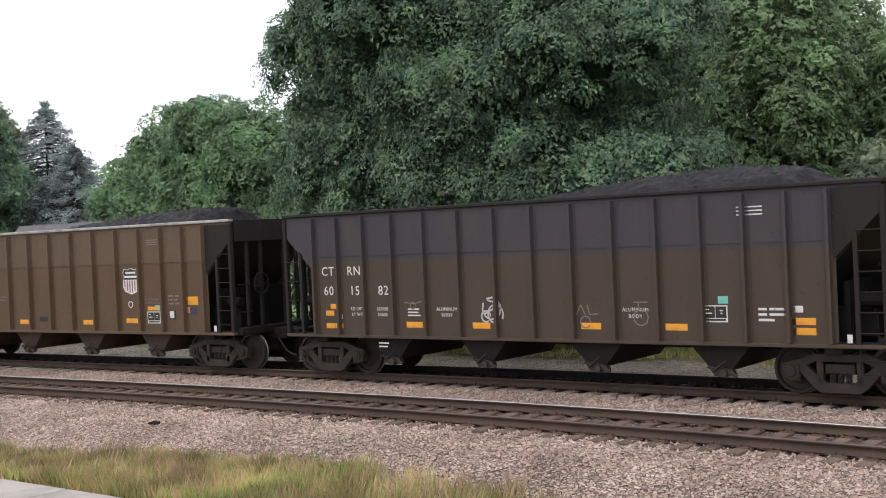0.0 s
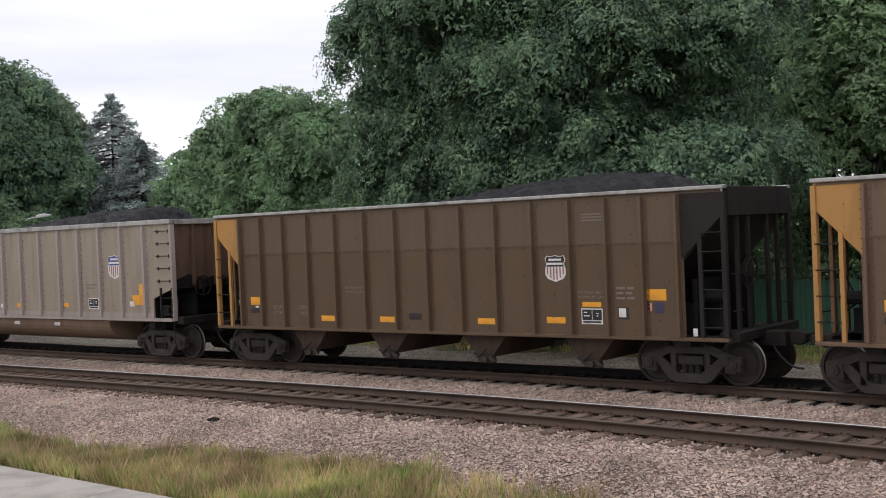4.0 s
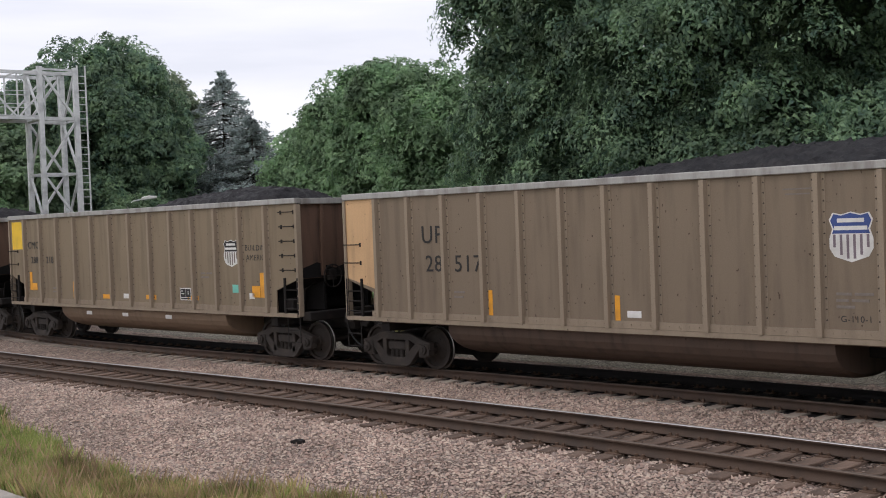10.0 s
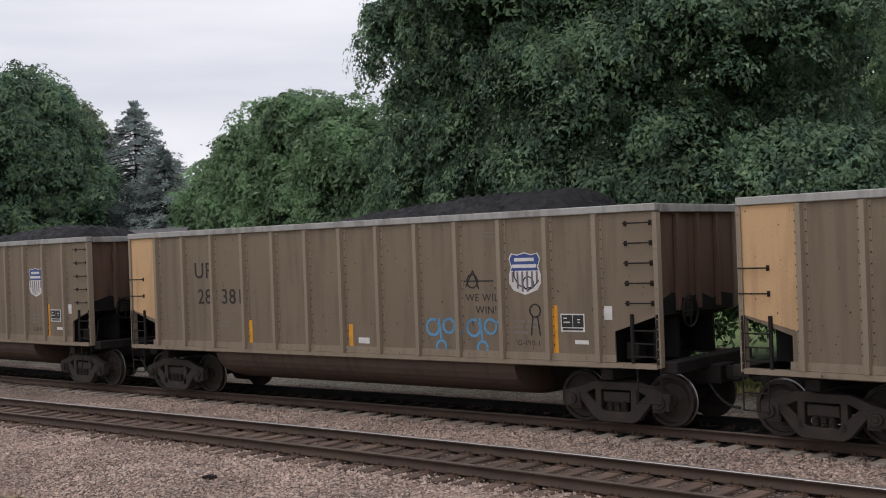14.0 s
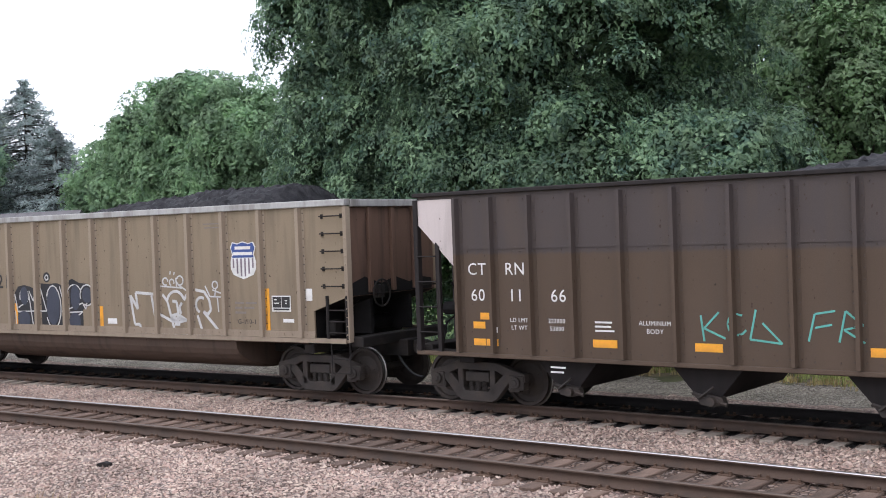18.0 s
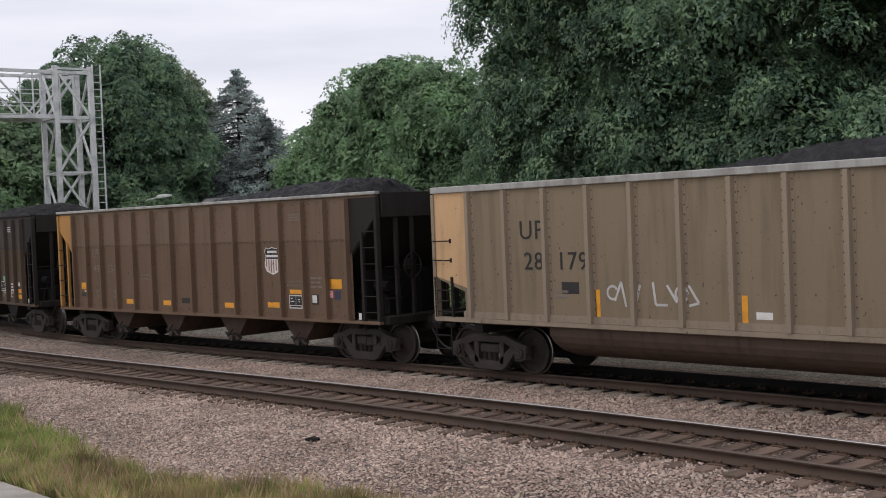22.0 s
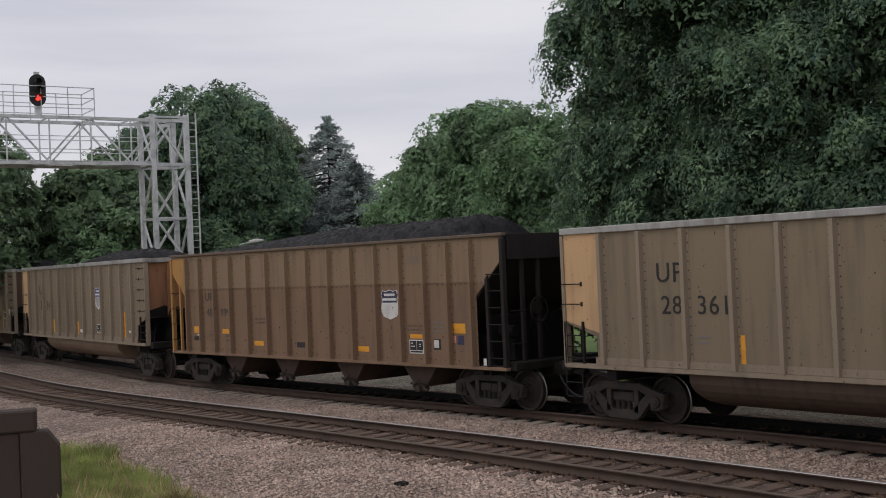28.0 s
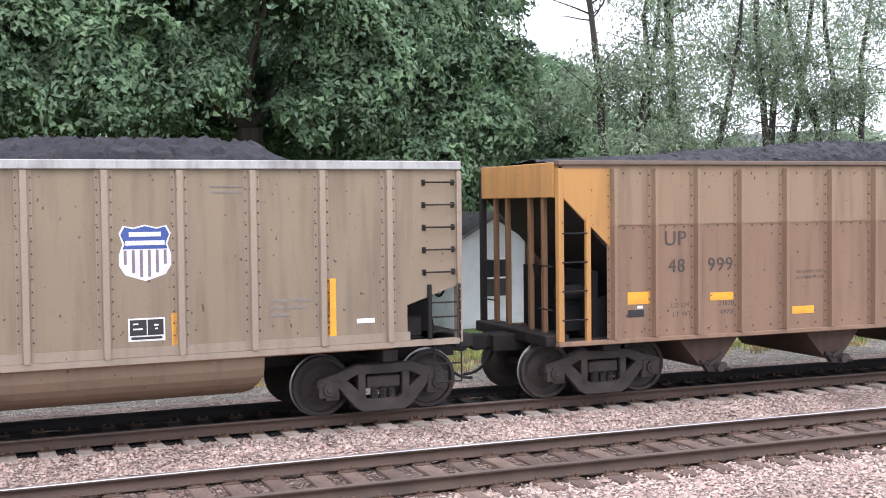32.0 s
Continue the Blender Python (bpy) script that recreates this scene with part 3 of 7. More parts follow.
build_track("railway_track", FAR, M_TIEGREY, M_HEADDULL, M_SHADEDCOALRAIL, "occupied track with dusty pale sleepers under the train", 2, 0)


# ---- the coal cars: shared part meshes, in the car's own space (x along the car, near side at -y) ----
HALF = 1.55
GOND_RIBS = (-6.22, -5.2, -4.16, -3.1, -2.1, -1.07, -0.05, 0.98, 2.01, 3.02, 4.05, 5.08, 6.12)
HOP_RIBS = (-6.2, -5.44, -4.63, -3.77, -2.85, -1.9, -0.95, 0.0, 0.95, 1.9, 2.85, 3.77, 4.63, 5.44, 6.2)
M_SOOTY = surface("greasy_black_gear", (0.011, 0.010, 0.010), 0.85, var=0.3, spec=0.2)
M_RIVET = surface("dark_rivet", (0.075, 0.055, 0.042), 0.7, 0.1, var=0.3)
M_FADED = surface("faded_black_stencil", (0.075, 0.06, 0.05), 0.7, var=0.3, grain=25)
WHEEL_R, BASE, TRUCK = 0.457, 0.89, 6.17
ME = {}


def side_of(pts, y0, y1, *mats, name="side_sheet"):
    bm = bmesh.new()
    prism(bm, pts, y0, y1)
    return mesh(bm, name, *mats)


def rib_mesh(name, z0, z1, wide, deep, flange):
    """A pressed side post with its riveted flanges; origin on the side sheet."""
    bm = bmesh.new()
    prism(bm, ((-wide / 2, 0), (wide / 2, 0), (wide / 2 * 0.8, 1), (-wide / 2 * 0.8, 1)), 0, 1)
    for v in bm.verts:
        v.co = Vector((v.co.x, -deep * v.co.z, z0 + (z1 - z0) * v.co.y))
        if v.co.z < z0 + 0.01 and v.co.y < -0.01:
            v.co.z += 0.0
    box(bm, -flange / 2, flange / 2, -0.006, 0.0, z0, z1)
    k = int((z1 - z0) / 0.17)
    for i in range(k):
        z = z0 + 0.1 + i * (z1 - z0 - 0.2) / (k - 1)
        for sx in (-1, 1):
            x = sx * (flange / 2 - 0.022)
            for f in prism(bm, ((x - 0.015, z), (x, z - 0.015), (x + 0.015, z), (x, z + 0.015)), -0.018, -0.006):
                f.material_index = 1
    return mesh(bm, name, None, M_RIVET)


def coal_mesh(name, seed, lo, hi, top, crest):
    rng = np.random.default_rng(seed)
    nu, nv = 190, 36
    u, v = np.meshgrid(np.linspace(-7.0, 7.0, nu), np.linspace(-1, 1, nv))
    rise = smooth(lo, crest, u) * (1 - smooth(hi - 0.2, hi + 0.75, u))
    z = 3.62 + (top - 3.62) * rise * (1 - 0.55 * np.abs(v) ** 2.2)
    for f, a in ((0.9, 0.05), (2.1, 0.035), (5.3, 0.018)):
        z += a * rise * np.sin(f * u + seed) * np.cos(f * v * 1.3 + seed * 2)
    z += rng.normal(0, 0.024, z.shape) * (0.25 + rise)
    z = np.where(np.abs(v) > 0.97, 3.6, z)
    verts = np.stack([u.ravel() + rng.normal(0, 0.02, u.size), v.ravel() * 1.44, z.ravel()], 1)
    i = (np.arange(nv - 1)[:, None] * nu + np.arange(nu - 1)[None]).ravel()
    return raw(name, verts, np.stack([i, i + 1, i + nu + 1, i + nu], 1), M_COAL)


def make_truck_meshes():
    bm = bmesh.new()
    # cast side frame: arch bar, tension bar, columns, pedestals with journal boxes
    y0, y1 = -1.17, -1.03
    prism(bm, ((-1.07, 0.60), (-0.72, 0.70), (-0.46, 0.79), (0.46, 0.79), (0.72, 0.70), (1.07, 0.60), (1.07, 0.46), (0.74, 0.50), (0.44, 0.64), (-0.44, 0.64), (-0.74, 0.50), (-1.07, 0.46)), y0, y1)
    prism(bm, ((-0.84, 0.57), (-0.60, 0.57), (-0.25, 0.26), (0.25, 0.26), (0.60, 0.57), (0.84, 0.57), (0.46, 0.14), (0.34, 0.07), (-0.34, 0.07), (-0.46, 0.14)), y0, y1)
    for sx in (-1, 1):
        box(bm, min(sx * 0.3, sx * 0.42), max(sx * 0.3, sx * 0.42), y0, y1, 0.2, 0.68)
        box(bm, sx * BASE - 0.16, sx * BASE + 0.16, y0 - 0.02, y1 + 0.02, 0.32, 0.58)
        tube(bm, (sx * BASE, y0 - 0.07, 0.457), (sx * BASE, y0, 0.457), 0.105, 12)
        tube(bm, (sx * BASE, y0 - 0.09, 0.457), (sx * BASE, y0 - 0.07, 0.457), 0.06, 10)
        box(bm, min(sx * 0.72, sx * 0.95), max(sx * 0.72, sx * 0.95), y0, y1, 0.28, 0.4)
    ME["side_frame"] = mesh(bm, "side_frame", M_TRUCK, bevel=0.012)
    bm = bmesh.new()
    box(bm, -0.27, 0.27, -1.14, 1.14, 0.42, 0.6)
    box(bm, -0.2, 0.2, -0.9, 0.9, 0.6, 0.78)
    ME["bolster"] = mesh(bm, "bolster", M_TRUCK, bevel=0.015)
    bm = bmesh.new()
    prof = []
    for i in range(9):
        prof += [(0.045, 0.2 + 0.022 * i), (0.064, 0.206 + 0.022 * i), (0.064, 0.214 + 0.022 * i)]
    lathe(bm, prof, 8)
    bmesh.ops.rotate(bm, matrix=Matrix.Rotation(math.pi / 2, 3, "X"), verts=bm.verts)
    ME["spring"] = mesh(bm, "spring", M_TRUCK)
    bm = bmesh.new()
    for sy in (-1, 1):
        prof = [(0.05, sy * 0.86), (0.12, sy * 0.85), (0.14, sy * 0.80), (0.3, sy * 0.755), (0.385, sy * 0.775), (0.395, sy * 0.83), (0.452, sy * 0.83),
                (WHEEL_R, sy * 0.80), (WHEEL_R + 0.003, sy * 0.735), (WHEEL_R + 0.027, sy * 0.725), (WHEEL_R + 0.025, sy * 0.70), (0.39, sy * 0.69), (0.3, sy * 0.72), (0.13, sy * 0.69), (0.08, sy * 0.68)]
        bands, rings = lathe(bm, prof, 32)
        for b in (7, 8):
            for f in bands[b]:
                f.material_index = 1
        # lightening marks, so that the turning shows
        for a in range(3):
            c = math.tau * a / 3
            tube(bm, (0.22 * math.cos(c), sy * 0.785, 0.22 * math.sin(c)), (0.22 * math.cos(c), sy * 0.80, 0.22 * math.sin(c)), 0.022, 6)
    tube(bm, (0, -1.02, 0), (0, 1.02, 0), 0.08, 12)
    me = mesh(bm, "wheelset", M_WHEEL, M_TREAD, smooth=False)
    ME["wheelset"] = me
    bm = bmesh.new()
    box(bm, -0.12, 0.12, -0.06, 0.06, -0.1, 0.14)
    prism(bm, ((0.0, -0.1), (0.22, -0.13), (0.33, -0.05), (0.33, 0.1), (0.2, 0.15), (0, 0.14)), -0.14, 0.1)
    box(bm, -0.6, 0.0, -0.09, 0.09, -0.08, 0.1)
    ME["coupler"] = mesh(bm, "coupler", M_STEEL, bevel=0.02)
    bm = bmesh.new()
    pts = [(-0.36, -0.25, 0.04)] + [(-0.34 + 0.58 * k / 8, -0.25, -0.40 * (1 - (1 - k / 8) ** 2.4)) for k in range(9)]
    sweep(bm, pts, 0.026, 6)
    ME["air_hose"] = mesh(bm, "air_hose", M_HOSE, smooth=True)
    bm = bmesh.new()
    sweep(bm, [(0, 0.27 * math.cos(math.tau * a / 16), 0.27 * math.sin(math.tau * a / 16)) for a in range(16)], 0.02, 6, True)
    ME["brake_rim"] = mesh(bm, "brake_wheel", M_STEEL, smooth=True)
    bm = bmesh.new()
    tube(bm, (0, 0, 0), (0, 0.26, 0), 0.014, 5)
    ME["brake_spoke"] = mesh(bm, "spoke", M_STEEL)
    bm = bmesh.new()
    box(bm, -0.12, 0.0, -0.12, 0.12, -0.1, 0.16)
    ME["brake_box"] = mesh(bm, "gear_housing", M_STEEL, bevel=0.015)


make_truck_meshes()


def grab_mesh():
    bm = bmesh.new()
    pipe(bm, ((0, 0, 0), (0, -0.09, 0), (0.48, -0.09, 0), (0.48, 0, 0)), 0.013, 5)
    box(bm, -0.03, 0.03, -0.012, 0, -0.05, 0.04)
    box(bm, 0.45, 0.51, -0.012, 0, -0.05, 0.04)
    return mesh(bm, "grab_iron", M_STEEL)


def rung_mesh():
    bm = bmesh.new()
    tube(bm, (0, 0, 0), (0.45, 0, 0), 0.013, 5)
    return mesh(bm, "ladder_rung", M_STEEL)


ME["grab_iron"], ME["ladder_rung"] = grab_mesh(), rung_mesh()


def make_gondola_meshes():
    side = ((-6.42, 1.16), (6.42, 1.16), (6.42, 1.70), (7.27, 1.98), (7.27, 3.74), (-7.27, 3.74), (-7.27, 1.98), (-6.42, 1.70))
    ME["g_side"] = side_of(side, -HALF + 0.02, -HALF + 0.06, None)
    ME["g_side_far"] = side_of(side, HALF - 0.06, HALF - 0.02, None)
    bm = bmesh.new()
    body = prism(bm, ((-6.2, 1.05), (6.2, 1.05), (6.36, 1.68), (7.21, 1.97), (7.21, 3.72), (-7.21, 3.72), (-7.21, 1.97), (-6.36, 1.68)), -HALF + 0.064, HALF - 0.064)
    for f in body[2:]:
        if f.calc_center_median().z < 1.95:
            f.material_index = 1
    ME["g_body"] = mesh(bm, "body", None, M_SOOTY)
    bm = bmesh.new()
    box(bm, 7.21, 7.29, -0.05, 0.05, 2.02, 3.72)
    ME["g_endpost"] = mesh(bm, "end_post", None, bevel=0.008)
    bm = bmesh.new()   # soot splashed over the lower end sheet
    prism(bm, ((-1.4, 1.98), (1.4, 1.98), (1.4, 2.2), (0.95, 2.26), (0.6, 2.16), (0.1, 2.3), (-0.35, 2.18), (-0.9, 2.34), (-1.4, 2.2)), -0.003, 0.003)
    for v in bm.verts:
        v.co = Vector((7.214 + v.co.y, v.co.x, v.co.z))
    ME["g_soot"] = mesh(bm, "soot_splash", M_SOOTY)
    ME["g_rib"] = rib_mesh("side_post", 1.17, 3.73, 0.105, 0.10, 0.23)
    bm = bmesh.new()
    box(bm, -7.31, 7.31, -HALF - 0.04, -HALF + 0.14, 3.74, 3.87)
    ME["g_chord"] = mesh(bm, "top_chord", None, bevel=0.012)
    bm = bmesh.new()
    box(bm, -7.33, -7.21, -HALF + 0.145, HALF - 0.145, 3.72, 3.86)
    ME["g_endchord"] = mesh(bm, "end_chord", None, bevel=0.01)
    bm = bmesh.new()
    box(bm, -6.45, 6.45, -HALF - 0.015, -HALF + 0.015, 1.17, 1.30)
    box(bm, -7.25, 7.25, -HALF - 0.05, -HALF + 0.1, 1.08, 1.165)
    for i in range(64):
        x = -6.35 + i * 0.2
        prism(bm, ((x - 0.014, 1.235), (x, 1.221), (x + 0.014, 1.235), (x, 1.249)), -HALF - 0.028, -HALF - 0.014)
    ME["g_sill"] = mesh(bm, "side_sill", None)
    # round-bottomed tub between the trucks
    bm = bmesh.new()
    seg, rings = 18, []
    for x, k in ((-4.22, 0.88), (-4.16, 0.97), (-4.05, 1.0), (4.05, 1.0), (4.16, 0.97), (4.22, 0.88)):
        ring = []
        for i in range(seg + 1):
            a = math.pi * i / seg
            ring.append(bm.verts.new((x, -1.47 * math.cos(a), 1.07 - 0.70 * k * math.sin(a) ** 0.75)))
        rings.append(ring)
    for a, b in zip(rings, rings[1:]):
        for i in range(seg):
            bm.faces.new((a[i], a[i + 1], b[i + 1], b[i]))
    for r in (rings[0], rings[-1]):
        bm.faces.new(r)
    ME["g_tub"] = mesh(bm, "tub", None, smooth=False)
    bm = bmesh.new()
    box(bm, -7.75, 7.75, -0.28, 0.28, 0.72, 1.05)
    for sx in (-1, 1):
        box(bm, min(sx * 7.25, sx * 7.55), max(sx * 7.25, sx * 7.55), -HALF + 0.11, HALF - 0.11, 1.0, 1.2)
        box(bm, min(sx * 6.05, sx * 6.3), max(sx * 6.05, sx * 6.3), -HALF + 0.11, HALF - 0.11, 0.85, 1.04)
    ME["g_frame"] = mesh(bm, "underframe", M_STEEL, bevel=0.015)
    bm = bmesh.new()
    tube(bm, (0, -HALF, 1.15), (0, -HALF, 2.0), 0.035, 6)
    ME["g_stile"] = mesh(bm, "ladder_stile", M_STEEL)
    bm = bmesh.new()
    tube(bm, (6.78, -HALF, 0), (7.27, -HALF, 0), 0.014, 5)
    ME["g_rung"] = mesh(bm, "ladder_rung", M_STEEL)
    bm = bmesh.new()
    pipe(bm, ((6.85, -HALF, 1.1), (6.85, -HALF, 0.5), (7.3, -HALF, 0.5), (7.3, -HALF, 1.1)), 0.014, 5)
    tube(bm, (6.85, -HALF, 0.78), (7.3, -HALF, 0.78), 0.014, 5)
    ME["g_step"] = mesh(bm, "sill_step", M_STEEL)
    # slope sheet gear seen in the end opening
    bm = bmesh.new()
    prism(bm, ((6.5, 1.2), (7.18, 1.2), (7.18, 1.9), (6.5, 1.7)), -0.04, 0.04)
    ME["g_web"] = mesh(bm, "slope_web", M_SOOTY)
    # black sheet added behind the end opening to make it read dark
    bm = bmesh.new()
    box(bm, 6.3, 6.38, -1.42, 1.42, 1.04, 1.72)
    ME["g_blackout"] = mesh(bm, "bulkhead", M_SOOTY)
    bm = bmesh.new()
    tube(bm, (6.6, -0.6, 1.35), (6.6, 0.6, 1.35), 0.16, 12)
    ME["g_tank"] = mesh(bm, "air_reservoir", M_SOOTY, smooth=True)
    bm = bmesh.new()
    box(bm, 6.5, 6.75, -1.3, -1.05, 1.2, 1.5)
    ME["g_bracket"] = mesh(bm, "bracket", M_STEEL, bevel=0.02)
    bm = bmesh.new()
    sweep(bm, ((7.0, -1.2, 1.2), (6.95, -1.1, 1.7), (6.9, -0.6, 1.9)), 0.02, 5)
    ME["g_pipe"] = mesh(bm, "brake_pipe", M_STEEL)
    bm = bmesh.new()
    box(bm, 7.24, 7.32, -HALF - 0.02, -HALF + 0.12, 1.1, 3.72)
    for i in range(15):
        z = 1.25 + i * 0.168
        prism(bm, ((7.265, z), (7.28, z - 0.015), (7.295, z), (7.28, z + 0.015)), -HALF - 0.034, -HALF - 0.02)
    ME["g_corner"] = mesh(bm, "corner_post", None)
    ME["coal_high"] = [coal_mesh("coal_load", 5 + i, -5.8 + 0.5 * i, 5.25 + 0.15 * i, 4.25 + 0.03 * (i % 2), 4.3 + 0.3 * i) for i in range(3)]
    ME["coal_long"] = coal_mesh("coal_load", 9, -15.0, 5.1, 4.33, 3.0)
    ME["coal"] = [coal_mesh("coal_load", i, -5.2, 4.5 + 0.35 * (i % 3), 4.20 + 0.04 * (i % 2), 2.6 + 0.7 * i) for i in range(3)]


def make_hopper_meshes():
    side = ((-6.26, 1.0), (6.26, 1.0), (6.26, 2.5), (7.1, 3.3), (7.1, 3.81), (-7.1, 3.81), (-7.1, 3.3), (-6.26, 2.5))
    ME["h_side"] = side_of(side, -HALF + 0.02, -HALF + 0.06, None)
    ME["h_side_far"] = side_of(side, HALF - 0.06, HALF - 0.02, None)
    bm = bmesh.new()
    prism(bm, ((-4.9, 1.0), (4.9, 1.0), (7.08, 3.3), (7.08, 3.74), (-7.08, 3.74), (-7.08, 3.3)), -HALF + 0.064, HALF - 0.064)
    ME["h_body"] = mesh(bm, "body", None)
    ME["h_rib"] = rib_mesh("side_post", 1.02, 3.75, 0.075, 0.12, 0.22)
    bm = bmesh.new()
    box(bm, -7.2, 7.2, -HALF - 0.045, -HALF + 0.12, 3.812, 3.885)
    ME["h_chord"] = mesh(bm, "top_chord", None, bevel=0.012)
    bm = bmesh.new()
    box(bm, -7.22, -7.1, -HALF + 0.125, HALF - 0.125, 3.3, 3.86)
    ME["h_endpanel"] = mesh(bm, "end_panel", None, bevel=0.01)
    bm = bmesh.new()
    box(bm, -7.2, 7.2, -HALF - 0.045, -HALF + 0.1, 0.93, 1.0)
    ME["h_sill"] = mesh(bm, "side_sill", None, bevel=0.01)
    # lapped seam across the side, and bolt heads along the top and on the sheets
    bm = bmesh.new()
    box(bm, -6.15, 6.15, -HALF + 0.007, -HALF + 0.02, 2.84, 2.875)
    ME["h_seam"] = mesh(bm, "seam", None)
    bm = bmesh.new()
    rng = random.Random(4)
    spots = [(-6.0 + i * 0.31, 3.68) for i in range(39)]
    for a, b in zip(HOP_RIBS, HOP_RIBS[1:]):
        spots += [(a + (b - a) * k, 2.80 + rng.uniform(-0.01, 0.01)) for k in (0.28, 0.5, 0.72)]
        spots += [(a + (b - a) * rng.uniform(0.25, 0.75), rng.uniform(1.3, 2.4)) for _ in range(2)]
        spots += [(a + (b - a) * k, 1.1) for k in (0.3, 0.7)]
    for x, z in spots:
        prism(bm, ((x - 0.015, z), (x, z - 0.015), (x + 0.015, z), (x, z + 0.015)), -HALF + 0.006, -HALF + 0.02)
    ME["h_bolts"] = mesh(bm, "bolting", M_RIVET)
    bm = bmesh.new()
    prism(bm, ((-7.1, 3.3), (-6.26, 2.5), (-6.26, 3.755), (-7.1, 3.755)), -HALF + 0.006, -HALF + 0.02)
    ME["h_corner"] = mesh(bm, "corner_panel", None)
    # one discharge hopper, with its dark inner slope and gate gear
    bm = bmesh.new()
    prism(bm, ((-0.66, 0.94), (0.62, 0.94), (0.18, 0.42), (-0.1, 0.38), (-0.2, 0.42)), -1.22, 1.22)
    ME["h_pocket"] = mesh(bm, "hopper_bay", None)
    bm = bmesh.new()
    prism(bm, ((-0.2, 0.47), (0.02, 0.5), (0.26, 0.46), (0.3, 0.36), (0.12, 0.3), (-0.1, 0.33)), -1.33, -1.2)
    tube(bm, (-0.24, -1.31, 0.5), (0.34, -1.31, 0.34), 0.035, 6)
    tube(bm, (0.1, -1.42, 0.39), (0.1, -1.18, 0.39), 0.075, 10)
    tube(bm, (-0.12, -1.36, 0.43), (0.14, -1.36, 0.62), 0.022, 5)
    ME["h_gate"] = mesh(bm, "gate_gear", M_TRUCK)
    bm = bmesh.new()
    box(bm, -7.75, 7.75, -0.26, 0.26, 0.74, 1.02)
    for sx in (-1, 1):
        box(bm, min(sx * 6.95, sx * 7.35), max(sx * 6.95, sx * 7.35), -HALF + 0.11, HALF - 0.11, 0.92, 1.1)
        box(bm, min(sx * 6.0, sx * 6.34), max(sx * 6.0, sx * 6.34), -HALF + 0.11, HALF - 0.11, 0.8, 1.0)
        box(bm, min(sx * 5.0, sx * 7.0), max(sx * 5.0, sx * 7.0), -HALF + 0.11, -HALF + 0.3, 0.93, 1.02)
    ME["h_frame"] = mesh(bm, "underframe", M_STEEL, bevel=0.015)
    bm = bmesh.new()
    box(bm, 7.1, 7.2, -HALF - 0.03, -HALF + 0.09, 1.0, 3.76)
    ME["h_post"] = mesh(bm, "corner_post", None, bevel=0.01)
    bm = bmesh.new()
    prism(bm, ((6.62, 1.0), (6.7, 1.0), (6.7, 2.98), (6.62, 2.9)), -HALF - 0.02, -HALF + 0.05)
    ME["h_stile"] = mesh(bm, "ladder_stile", None)
    bm = bmesh.new()
    box(bm, 7.1, 7.18, -0.05, 0.05, 1.1, 3.3)
    ME["h_endpost"] = mesh(bm, "end_post", None, bevel=0.01)
    bm = bmesh.new()
    tube(bm, (7.22, -0.25, 0), (7.22, 0.25, 0), 0.014, 5)
    ME["h_endgrab"] = mesh(bm, "grab_iron", M_STEEL)
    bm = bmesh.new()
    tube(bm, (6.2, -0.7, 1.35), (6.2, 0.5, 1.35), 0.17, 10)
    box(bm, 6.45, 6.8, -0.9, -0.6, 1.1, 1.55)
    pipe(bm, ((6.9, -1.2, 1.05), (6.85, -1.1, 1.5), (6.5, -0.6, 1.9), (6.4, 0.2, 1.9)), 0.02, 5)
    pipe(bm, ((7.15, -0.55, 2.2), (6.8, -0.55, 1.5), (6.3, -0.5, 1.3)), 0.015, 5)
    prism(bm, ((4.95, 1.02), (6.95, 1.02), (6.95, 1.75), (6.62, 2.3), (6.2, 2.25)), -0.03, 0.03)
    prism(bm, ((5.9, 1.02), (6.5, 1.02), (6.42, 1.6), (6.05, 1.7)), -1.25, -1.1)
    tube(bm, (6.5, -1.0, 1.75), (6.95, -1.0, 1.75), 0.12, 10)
    # full-width black sheet, added only to darken the opening behind the gear
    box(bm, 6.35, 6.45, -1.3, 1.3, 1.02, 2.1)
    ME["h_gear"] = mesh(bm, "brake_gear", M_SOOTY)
    bm = bmesh.new()
    for x in (6.68, 7.14):
        tube(bm, (x, -HALF, 0.95), (x, -HALF, 0.48), 0.013, 5)
    for z in (0.48, 0.72):
        tube(bm, (6.68, -HALF, z), (7.14, -HALF, z), 0.013, 5)
    ME["step"] = mesh(bm, "sill_step", M_STEEL)


make_gondola_meshes()
make_hopper_meshes()


# ---- lettering and stencils ----
def flat(pts, name, mat, proud=0.006):
    """A painted shape (x, z) on the side: a thin skin."""
    bm = bmesh.new()
    prism(bm, pts, -proud, 0.0)
    return mesh(bm, name, mat)


def plate(w, h, mat, name="stencil"):
    key = (name, w, h, mat.name)
    if key not in ME:
        ME[key] = flat(((-w / 2, -h / 2), (w / 2, -h / 2), (w / 2, h / 2), (-w / 2, h / 2)), name, mat)
    return ME[key]


def letters(text, size, mat):
    key = (text, size, mat.name)
    if key not in ME:
        cu = bpy.data.curves.new("lettering", "FONT")
        cu.body, cu.size, cu.extrude, cu.align_x, cu.align_y, cu.resolution_u = text, size, 0.003, "CENTER", "CENTER", 3
        cu.space_character = 1.1
        tmp = new("lettering", cu)
        bpy.context.view_layer.update()
        me = bpy.data.meshes.new_from_object(tmp.evaluated_get(bpy.context.evaluated_depsgraph_get()))
        me.materials.clear()
        me.materials.append(mat)
        me.transform(Matrix.Rotation(math.pi / 2, 4, "X"))
        bpy.data.objects.remove(tmp)
        ME[key] = me
    return ME[key]


